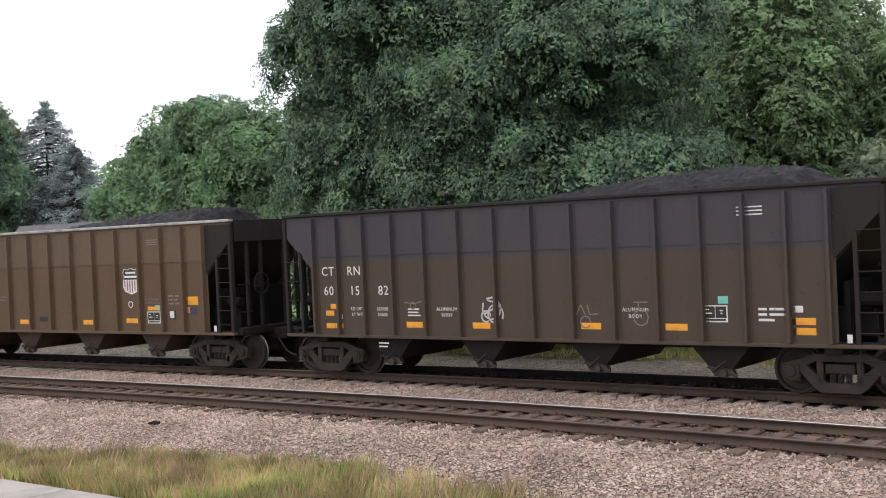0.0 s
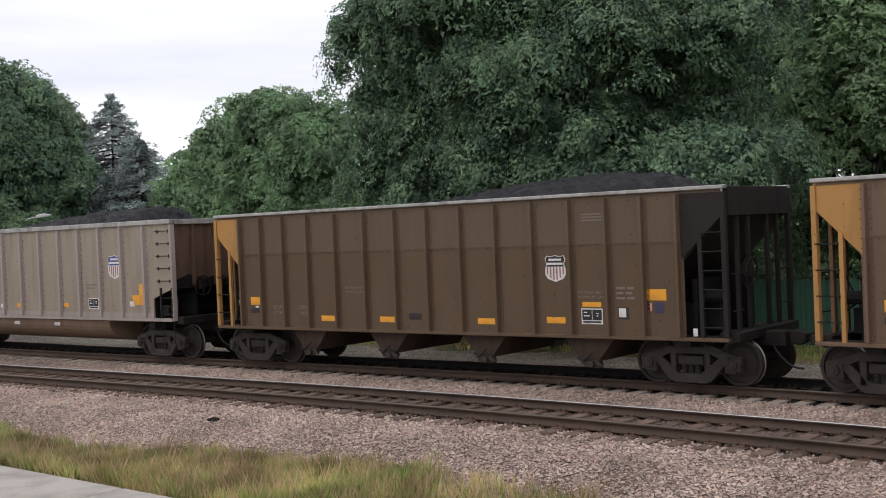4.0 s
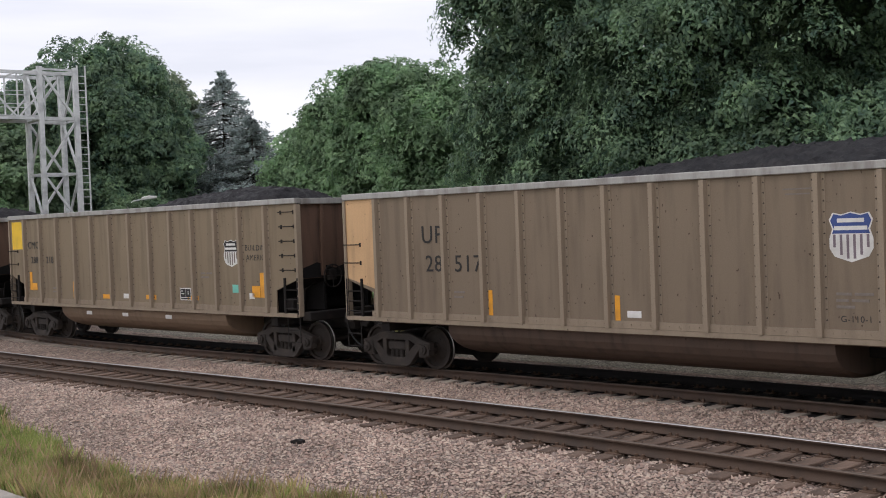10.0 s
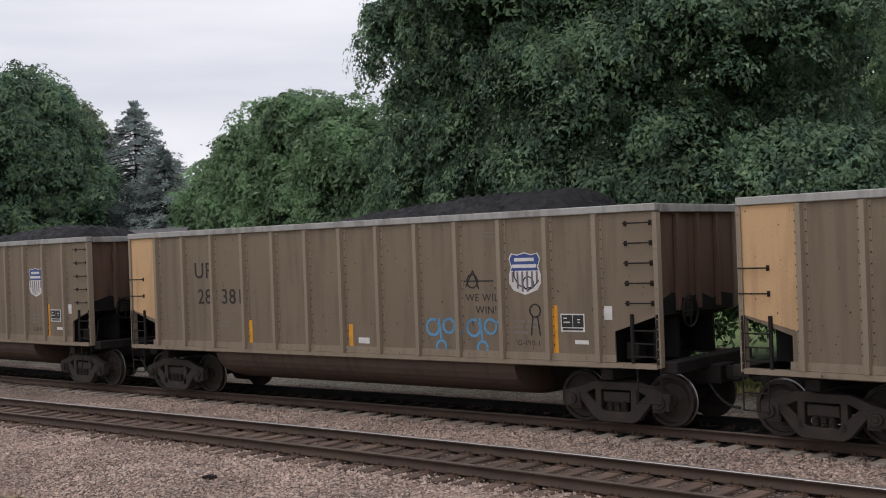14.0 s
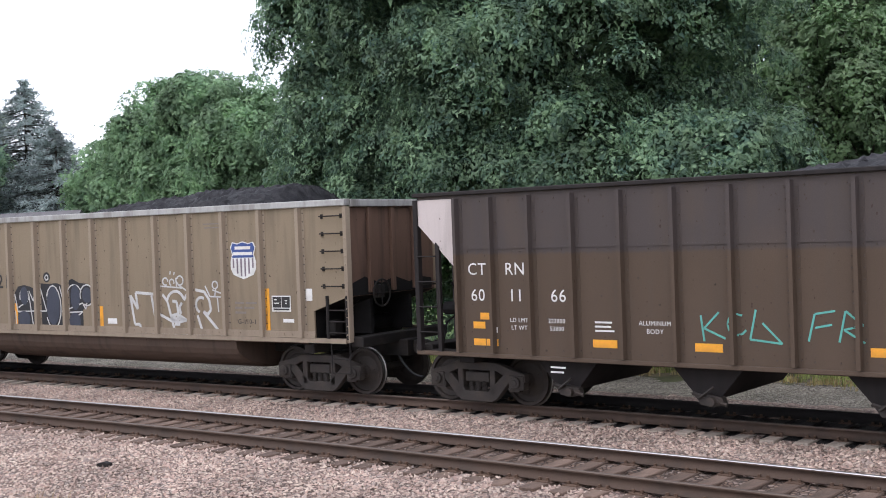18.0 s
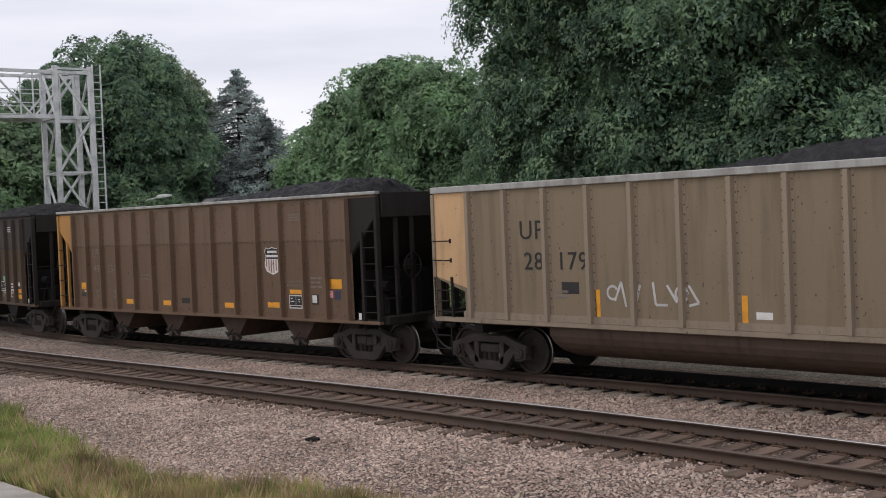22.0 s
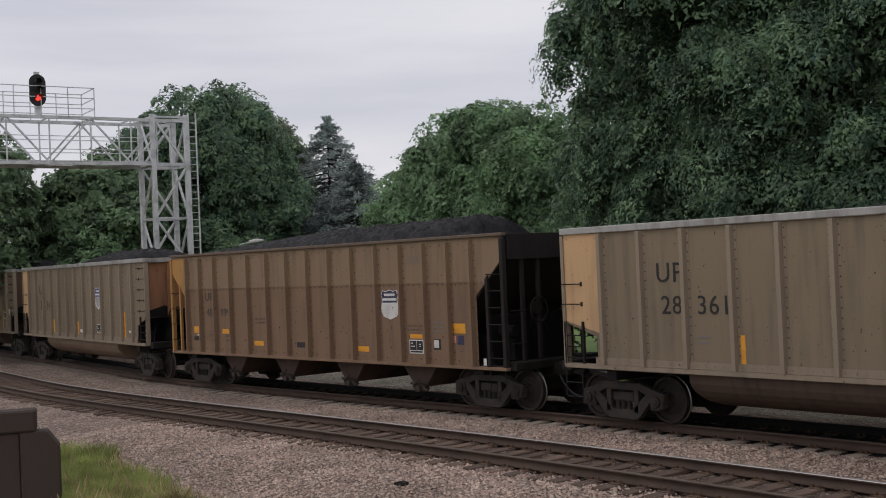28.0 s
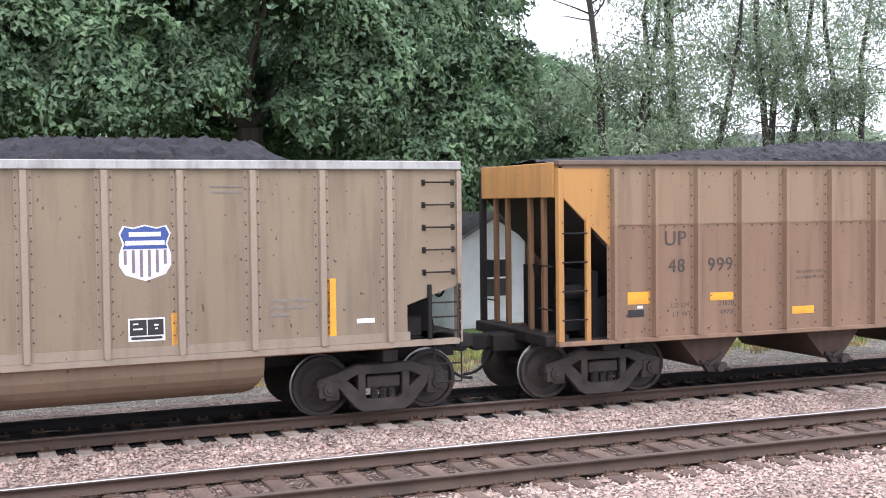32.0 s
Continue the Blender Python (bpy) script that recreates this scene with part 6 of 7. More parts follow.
def lobes(seed, x, y, z, rx, ry, rz, count, size=0.55):
    """Lobes spread over an egg-shaped crown, for an uneven outline."""
    rng = random.Random(seed)
    out = [(x, y, z, rx * 0.86, ry * 0.86, rz * 0.86)]
    for i in range(count):
        a, h = math.tau * (i / count) + rng.uniform(-0.3, 0.3), rng.uniform(-0.75, 0.85)
        k = math.sqrt(max(0.05, 1 - h * h)) * rng.uniform(0.6, 0.82)
        s = size * rng.uniform(0.65, 1.15)
        out.append((x + math.cos(a) * rx * k, y + math.sin(a) * ry * k, z + h * rz * 0.75, rx * s, ry * s, rz * s * 0.8))
    return out


def tree(label, x, y, blobs, sprays, per, size, spread, mat, r=0.3, seed=1, hollow=0.55, droop=0.3, name="tree", fork=None, inner=0):
    rng = np.random.default_rng(seed)
    z0 = float(ground_z(np.array(x), np.array(y)))
    root = tagged(new(name), label, "tree")
    root.matrix_basis = pose(x, y, z0)
    back = pose(-x, -y, -z0)
    part("trunk", trunk_mesh(x, y, z0, blobs, r, seed, fork), root, back)
    v, f = tufted_crown(rng, blobs, sprays, per, size, spread, inner) if inner else crown_leaves(rng, blobs, sprays, per, size, spread, hollow, droop)
    part("crown", raw("crown", v, f, mat), root, back)
    return root


def spruce(label, x, y, top, wide, seed, mat=L_SPRUCE):
    rng = np.random.default_rng(seed)
    z0 = float(ground_z(np.array(x), np.array(y)))
    root = tagged(new("spruce"), label, "tree")
    root.matrix_basis = pose(x, y, z0)
    back = pose(-x, -y, -z0)
    bm = bmesh.new()
    tube(bm, (x, y, z0 - 0.1), (x, y, top), 0.22, 8, 0.02)
    cs, ns = [], []
    z = top - 0.2
    while z > z0 + 3:
        k = (top - z) / (top - z0)
        reach = wide * (0.01 + 0.99 * k) * rng.uniform(0.88, 1.08)
        for b in range(int(8 + 20 * k)):
            a, ln = rng.uniform(0, math.tau), reach * rng.uniform(0.68, 1.1)
            tip = np.array([math.cos(a) * ln, math.sin(a) * ln, -0.18 * ln + rng.uniform(-0.3, 0.3)])
            tube(bm, (x, y, z), (x + tip[0], y + tip[1], z + tip[2]), 0.03, 4, 0.008, caps=False)
            m = int(36 + 170 * k)
            q = rng.random((m, 1)) ** 0.55
            p = np.array([x, y, z]) + tip * q + rng.normal(size=(m, 3)) * np.array([0.15, 0.15, 0.07]) * (0.3 + ln * 0.22)
            p[:, 2] -= 0.12 * rng.random(m)
            cs.append(p)
            ns.append(rng.normal(size=(m, 3)) * 0.6 + np.array([tip[0] * 0.2, tip[1] * 0.2, 0.9]))
        z -= rng.uniform(0.2, 0.32)
    v, f = leaves(rng, np.concatenate(cs), np.concatenate(ns), np.full(sum(len(c) for c in cs), 0.19), 0.4, 0.3)
    part("trunk", mesh(bm, "trunk", M_BARK), root, back)
    part("crown", raw("crown", v, f, mat), root, back)


# the great maple behind the train
mx, my = polar(38.9, 32.5)
maple = lobes(11, mx, my, 8.2, 8.7, 5.6, 8.4, 58, 0.24) + lobes(10, mx, my, 4.8, 9.4, 5.8, 3.6, 22, 0.26) + lobes(9, mx * 0.93, my * 0.98, 12.4, 4.2, 3.4, 5.2, 22, 0.28) + lobes(8, *polar(47.0, 32.4), 7.0, 1.75, 1.5, 2.6, 9, 0.36)
tree("tall dense dark green maple behind the track", mx, my, maple, 3100, 250, 0.108, 0.62, L_MAPLE, 0.42, 11, name="maple_tree", inner=6000)
# lighter trees left of it
for i, (az, r, z, w, h, n) in enumerate(((53.2, 47, 5.6, 3.6, 4.6, 2700), (51.4, 45, 5.6, 3.0, 4.3, 1700), (58.2, 52, 4.4, 1.7, 3.7, 900), (55.6, 48, 5.5, 2.6, 4.6, 1800))):
    x, y = polar(az, r)
    tree("light green broadleaf tree beyond the track", x, y, lobes(12 + i, x, y, z, w, w, h, 24, 0.3), int(n * 0.34), 130, 0.145, 0.58, L_FRESH, 0.25, 12 + i, inner=int(n * 0.4))
spruce("tall blue-grey spruce with drooping boughs", *polar(61.7, 66), 11.9, 11.5, 14)
spruce("lower blue-grey spruce beside a taller one", *polar(60.4, 63), 9.2, 9.5, 15)
spruce("lower blue-grey spruce beside a taller one", *polar(62.9, 69), 9.0, 8.5, 19)
# round tree behind the signal bridge, and the wood left of it
x, y = polar(67.5, 63)
tree("rounded dark green tree behind the signal bridge", x, y, lobes(16, x, y, 7.5, 5.6, 5.4, 6.6, 44, 0.24) + lobes(18, x, y, 4.0, 5.6, 5.4, 3.6, 14, 0.28), 1700, 140, 0.16, 0.62, L_MAPLE, 0.4, 16, inner=2000)
x, y = polar(63.9, 70)
tree("grey-green tree with a thin ragged crown", x, y, lobes(17, x, y, 8.5, 1.7, 1.7, 3.8, 8, 0.45), 700, 26, 0.22, 0.5, L_OLIVE, 0.2, 17)
for i, (az, r, z, w, h) in enumerate(((72.3, 61, 4.9, 4.6, 4.6), (79.5, 58, 6.2, 5.0, 5.8), (71.5, 74, 6.5, 3.6, 5.6))):
    x, y = polar(az, r)
    tree("dark green tree at the edge of a wood", x, y, lobes(20 + i, x, y, z, w, w, h, 20, 0.32), 1900, 32, 0.26, 0.5, L_DARK, 0.3, 20 + i)
# fresh green trees right of the maple
for i, (az, r, z, w, h, m) in enumerate(((23.0, 38, 7.2, 2.7, 6.4, L_LIME), (20.6, 43, 6.6, 2.9, 6.6, L_LIME), (16.6, 41, 5.0, 3.0, 5.6, L_LIME), (26.0, 41, 8.0, 3.0, 6.8, L_FRESH), (11.8, 41, 7.6, 2.5, 7.0, L_OLIVE), (16.5, 36, 3.0, 2.6, 3.2, L_OLIVE))):
    x, y = polar(az, r)
    tree("fresh green tree in a hedgerow" if m is not L_OLIVE else "shaded green tree in a hedgerow", x, y, lobes(30 + i, x, y, z, w, w, h, 22, 0.3), 2000, 34, 0.18, 0.42, m, 0.22, 30 + i)
# the big old tree whose trunk stands beyond the train, spreading both ways
x, y = polar(-14.7, 30.5)
big = []
for i, (dx, dy, z, w, h) in enumerate(((-7.0, 1.0, 10.0, 3.2, 3.6), (-3.6, -0.4, 11.2, 3.2, 3.4), (0.2, 0.6, 11.6, 3.2, 3.2), (3.4, 0, 10.2, 2.6, 3.4), (-9.4, 1.5, 7.4, 2.4, 3.2), (-5.4, -1.2, 7.6, 2.0, 2.2), (3.9, -0.4, 7.4, 1.9, 2.6), (-2.6, 2.6, 8.4, 2.2, 2.6), (-7.4, 0.4, 5.6, 2.2, 1.8), (5.4, 1.2, 6.2, 1.6, 2.4), (-4.0, 1.5, 5.6, 2.0, 1.6), (2.6, 2.2, 6.0, 1.5, 2.2), (-10.5, 0.8, 5.2, 1.8, 2.0),
                                      (0.2, -1.8, 8.6, 2.6, 1.9), (-2.6, -1.6, 8.2, 2.2, 1.9), (2.4, -1.4, 7.4, 1.9, 2.0), (3.3, 0.6, 5.2, 1.9, 2.2), (5.4, 0.4, 5.0, 2.2, 2.6), (6.2, 0.4, 8.4, 2.2, 3.2), (7.2, 1.2, 5.6, 1.8, 2.6), (-2.2, 3.4, 5.6, 2.0, 2.2), (0.8, 4.0, 6.0, 2.0, 2.4),
                                      (-1.9, -1.4, 6.3, 1.5, 1.5), (1.9, -1.2, 5.7, 1.7, 1.9), (-4.2, -1.2, 6.0, 2.0, 2.0), (-6.4, -1.0, 7.2, 2.2, 2.4), (-4.5, 4.4, 5.4, 2.6, 2.4), (-8.0, 3.6, 5.0, 2.4, 2.6), (3.4, 4.5, 5.4, 2.4, 2.6), (8.4, 0.8, 11.0, 2.0, 1.7), (6.4, 1.0, 11.4, 2.0, 1.8))):
    big += lobes(200 + i, x + dx, y + dy, z, w, w * 0.85, h, 7, 0.42)
tree("big old broadleaf tree with a thick dark trunk and hanging boughs", x, y, big, 17000, 32, 0.165, 0.46, L_DARK, 0.42, 41, 0.5, 0.5, "shade_tree", 5.2)
for i, (az, r, z, w, h, m) in enumerate(((9.0, 33.5, 7.0, 2.7, 5.6, L_OLIVE), (4.0, 34, 8.4, 2.9, 5.4, L_OLIVE), (-1.0, 36, 9.0, 3.0, 5.2, L_DARK), (-6.0, 38, 9.0, 3.0, 5.6, L_DARK), (-11.0, 46, 8.0, 3.4, 6.4, L_DARK), (6.5, 42, 6.0, 3.6, 6.0, L_DARK), (-3.5, 46, 5.6, 3.6, 5.6, L_DARK))):
    x, y = polar(az, r)
    tree("dark green yard tree", x, y, lobes(45 + i, x, y, z, w, w, h, 20, 0.32), 1900, 32, 0.17, 0.42, m, 0.2, 45 + i)
for i, (az, r, z, w, h, m) in enumerate(((-20.8, 36, 6.4, 2.3, 5.4, L_MAPLE), (-24.8, 43, 6.4, 2.6, 4.2, L_FRESH), (-29.0, 42, 5.2, 2.4, 3.6, L_FRESH), (-18.0, 41, 9.5, 3.2, 5.0, L_MAPLE), (-22.5, 46, 8.0, 2.6, 4.6, L_MAPLE), (-33.0, 50, 4.2, 3.0, 3.4, L_FRESH))):
    x, y = polar(az, r)
    tree("leafy green yard tree", x, y, lobes(55 + i, x, y, z, w, w, h, 20, 0.32), 2500, 32, 0.18, 0.42, m, 0.2, 55 + i)


def slim_tree(az, r, lean, seed, mat=L_OLIVE):
    """A many-stemmed thin tree, its sparse leaves in tufts."""
    x, y = polar(az, r)
    z0 = float(ground_z(np.array(x), np.array(y)))
    rng, nr = random.Random(seed), np.random.default_rng(seed)
    root = tagged(new("slim_tree"), "thin many-stemmed tree with sparse tufted leaves", "tree")
    root.matrix_basis = pose(x, y, z0)
    back = pose(-x, -y, -z0)
    bm = bmesh.new()
    tips = []
    for k in range(3):
        q = Vector((x + lean + (k - 1) * 1.9 + rng.uniform(-0.6, 0.6), y + rng.uniform(-1, 1), z0 + rng.uniform(10, 13)))
        p = Vector((x + rng.uniform(-0.3, 0.3), y, z0))
        e = limb(bm, p, q, 0.16, 0.05, rng, 7, 7, 0.014)
        for j in range(16):
            b = p.lerp(q, rng.uniform(0.25, 1.0))
            tip = b + Vector((rng.uniform(-1.8, 1.8), rng.uniform(-1.2, 1.2), rng.uniform(-0.2, 1.4)))
            limb(bm, b, tip, 0.03, 0.01, rng, 4, 3)
            tips += [tip, b.lerp(tip, 0.6)] if rng.random() < 0.45 else []
    part("trunk", mesh(bm, "trunk", M_BARK), root, back)
    c = np.repeat(np.array([tuple(t) for t in tips]), 420, 0)
    c = c + nr.normal(size=c.shape) * np.array([0.5, 0.5, 0.34])
    c[:, 2] -= 0.5 * nr.random(len(c)) ** 2
    v, f = leaves(nr, c, nr.normal(size=c.shape) + np.array([0, 0, 0.4]), np.full(len(c), 0.14), 1.2, 0.34)
    part("crown", raw("crown", v, f, mat), root, back)


slim_tree(-33.2, 33, 0.0, 61)
slim_tree(-35.2, 35, 0.6, 62)
slim_tree(-39.5, 38, 1.0, 63)
slim_tree(-43.0, 40, -0.8, 64)
slim_tree(-47.5, 38, -0.5, 65)
for i, (az, r, z, w, h) in enumerate(((-42.5, 72, 4.0, 5.5, 3.6), (-49, 66, 4.5, 5.0, 4.0), (-37, 76, 4.2, 5.0, 3.2), (-54, 60, 6.0, 5.0, 5.5))):
    x, y = polar(az, r)
    tree("far green tree beyond the yards", x, y, lobes(70 + i, x, y, z, w, w, h, 16, 0.35), 1100, 28, 0.28, 0.6, L_OLIVE, 0.3, 70 + i)


def bush(label, x, y, w, h, mat, seed, size=0.15):
    rng = np.random.default_rng(seed)
    z0 = float(ground_z(np.array(x), np.array(y)))
    v, f = crown_leaves(rng, lobes(seed, x, y, z0 + h * 0.45, w, w * 0.8, h * 0.6, 7, 0.5), int(34 * w * h), 28, size * 1.15, 0.42, 0.35)
    tagged(part("bush", raw("bush", v, f, mat)), label, "bush")


wood = []
for i in range(46):
    q = 84 - i * 3.1
    x, y = polar(q, 84 + 8 * math.sin(i * 1.7))
    wood += lobes(300 + i, x, y, 3.2, 4.2, 3.0, 3.6 + 0.9 * math.sin(i * 2.3), 4, 0.5)
v, f = crown_leaves(np.random.default_rng(77), wood, 7000, 14, 0.45, 0.8, 0.6)
tagged(part("far_woods", raw("far_woods", v, f, L_DARK)), "band of green trees closing the distance", "woods", kind="stuff")
bush_rng = random.Random(8)
for i, az in enumerate((73, 66, 60, 55, 50, 45, 40, 35, 30, 26, 22, 18, 14)):
    x, y = polar(az, bush_rng.uniform(37, 43) if az < 52 else 57)
    bush("shaded green undergrowth below the trees", x, y, bush_rng.uniform(2.6, 3.4), bush_rng.uniform(4.6, 6.2), L_DARK if i % 3 else L_FRESH, 80 + i)
for i, (az, r, w, h) in enumerate(((9, 40, 1.6, 2.2), (5.5, 44, 2.2, 3.0), (-6, 41, 1.8, 2.4), (-10.5, 47, 2.4, 3.4), (-13, 48, 2.0, 3.0), (-17, 50, 2.4, 3.6), (-20.5, 44, 1.6, 2.2), (-2, 50, 2.6, 3.6), (-31, 45, 2.4, 3.2), (-36, 48, 2.6, 3.0), (-41, 52, 2.6, 2.6))):
    x, y = polar(az, r)
    bush("rounded green garden bush", x, y, w, h, L_MAPLE if i % 2 else L_FRESH, 100 + i)


# ---- grass and weeds ----
def grass(name, label, x, y, hgt, mat, seed, wide=0.012):
    rng = np.random.default_rng(seed)
    n = len(x)
    z = ground_z(x, y)
    a = rng.uniform(0, math.tau, n)
    h = hgt * rng.uniform(0.5, 1.25, n)
    lx, ly = np.cos(a) * h * rng.uniform(0.05, 0.5, n), np.sin(a) * h * rng.uniform(0.05, 0.5, n)
    wx, wy = -np.sin(a) * wide, np.cos(a) * wide
    v = np.stack([np.stack([x - wx, y - wy, z - 0.02], 1), np.stack([x + wx, y + wy, z - 0.02], 1), np.stack([x + lx * 0.45 + wx * 0.7, y + ly * 0.45 + wy * 0.7, z + h * 0.6], 1), np.stack([x + lx, y + ly, z + h], 1)], 1)
    f = np.arange(n)[:, None] * 4
    faces = np.concatenate([np.concatenate([f, f + 1, f + 2], 1), np.concatenate([f, f + 2, f + 3], 1)])
    tagged(part(name, raw(name, v.reshape(-1, 3), faces, mat)), label, "grass", kind="stuff")


def verge(n, x0, x1, d0, d1, clump, seed):
    """Clumped spots along the line, between two distances from it."""
    q = np.random.default_rng(seed)
    cx, cd = q.uniform(x0, x1, n // clump), q.uniform(d0, d1, n // clump)
    keep = cd < d1 - 0.7 * (0.5 + 0.5 * np.sin(cx * 0.8)) - 0.35 * np.sin(cx * 2.1)
    cx, cd = cx[keep], cd[keep]
    x = np.repeat(cx, clump) + q.normal(0, 0.09, len(cx) * clump)
    return x, track_y(x) + np.repeat(cd, clump) + q.normal(0, 0.09, len(cx) * clump)




def strip(n, x0, x1, clump, seed, thin):
    """Clumped spots between the platform edge and the ballast, sparser towards the stones; thin(x): share kept along the line."""
    q = np.random.default_rng(seed)
    cx = q.uniform(x0, x1, n // clump)
    edge = np.interp(cx, EDGE_X, EDGE_D) + 0.3 * np.sin(cx * 3.1) * np.sin(cx * 1.3 + 1)
    u = q.random(len(cx))
    cd = -11.0 + (edge + 11.0) * (u + 0.12 * q.random(len(cx)))
    keep = (q.random(len(cx)) < thin(cx)) & (q.random(len(cx)) < 1.15 - 0.75 * u ** 3)
    cx, cd = cx[keep], cd[keep]
    x = np.repeat(cx, clump) + q.normal(0, 0.08, len(cx) * clump)
    y = track_y(x) + np.repeat(cd, clump) + q.normal(0, 0.08, len(cx) * clump)
    ok = y > 5.32 + 0.09 * (x + 17.4)
    return x[ok], y[ok]


x, y = strip(80000, -33, -5, 12, 1, lambda c: np.interp(c, (-33, -20, -17, -13, -10, -7, -5), (0.08, 0.12, 0.55, 1.0, 0.6, 0.25, 0.1)))
grass("verge_grass", "dry yellow-brown grass at the edge of the ballast", x, y, 0.30, L_WEED, 2, 0.0055)
x, y = strip(95000, -33, -6, 12, 3, lambda c: np.interp(c, (-33, -19.5, -17, -13, -10.2, -9.6, -9.0, -7), (1.0, 1.0, 0.45, 0.3, 0.2, 0.8, 0.2, 0.1)))
grass("verge_grass", "green grass at the edge of the ballast", x, y, 0.31, L_GRASS, 4, 0.006)
x, y = strip(9000, -31, -6, 4, 5, lambda c: np.interp(c, (-31, -20, -17, -12, -7), (0.1, 0.15, 0.7, 0.8, 0.4)))
grass("seed_stalks", "tall tan seed stalks standing above the grass", x, y, 0.42, L_STALK, 7, 0.004)
x, y = verge(30000, -34, 22, 6.4, 11.5, 18, 5)
ok = y - track_y(x) > 6.5 + 1.6 * smooth(-6, -14, x)
x, y = x[ok], y[ok]
grass("verge_weeds", "yellowed weeds behind the train", x, y, 0.13, L_WEED, 6, 0.016)
x, y = verge(40000, -34, 24, 6.6, 12.5, 18, 7)
ok = y - track_y(x) > 6.9 + 1.6 * smooth(-6, -14, x)
x, y = x[ok], y[ok]
grass("verge_weeds", "green weeds behind the train", x, y, 0.17, L_GRASS, 8, 0.016)

# ---- concrete edge of the platform, near the watcher ----
M_CONC = surface("worn_concrete", (0.42, 0.39, 0.35), 0.9, var=0.2, scale=1.2, grain=30, bump=0.3, dark=(0.25, 0.23, 0.2), amount=0.8)
for i in range(9):
    bm = bmesh.new()
    box(bm, 0.01, 4.99, -4.0, 0, -0.3, 0)
    spot = pose(-47.4 + i * 5, 2.6 + 0.448 * i, -0.33, 0, 0, 5.14)
    ob = part("pavement", mesh(bm, "pavement", M_CONC, bevel=0.015), None, spot)
    tagged(ob, "weathered concrete platform slab", "pavement", kind="structure")

# ---- a dark scrap of timber on the ballast ----
bm = bmesh.new()
prism(bm, ((-0.13, 0.0), (0.13, 0.0), (0.12, 0.06), (0.01, 0.08), (-0.11, 0.05)), -0.05, 0.05)
ob = part("timber_scrap", mesh(bm, "timber_scrap", M_STEEL, bevel=0.01), None, pose(-16.02, 9.69, float(ground_z(np.array(-16.02), np.array(9.69))), 0, 0, 20))
tagged(ob, "dark broken piece of timber lying on the ballast", "scrap wood")

# ---- signal bridge ----
M_GALV = surface("galvanised_steel", (0.68, 0.69, 0.69), 0.55, 0.2, var=0.12, scale=3, grain=40, bump=0.05, dark=(0.3, 0.31, 0.32), amount=0.6)
M_LENS = bpy.data.materials.new("red_signal_light")
M_LENS.use_nodes = True
M_LENS.node_tree.nodes["Principled BSDF"].inputs["Base Color"].default_value = (0.4, 0.01, 0.01, 1)
M_LENS.node_tree.nodes["Principled BSDF"].inputs["Emission Color"].default_value = (1, 0.03, 0.02, 1)
M_LENS.node_tree.nodes["Principled BSDF"].inputs["Emission Strength"].default_value = 4.0


def angle_bar(bm, p, q, w=0.05):
    tube(bm, p, q, w * 0.7, 4)


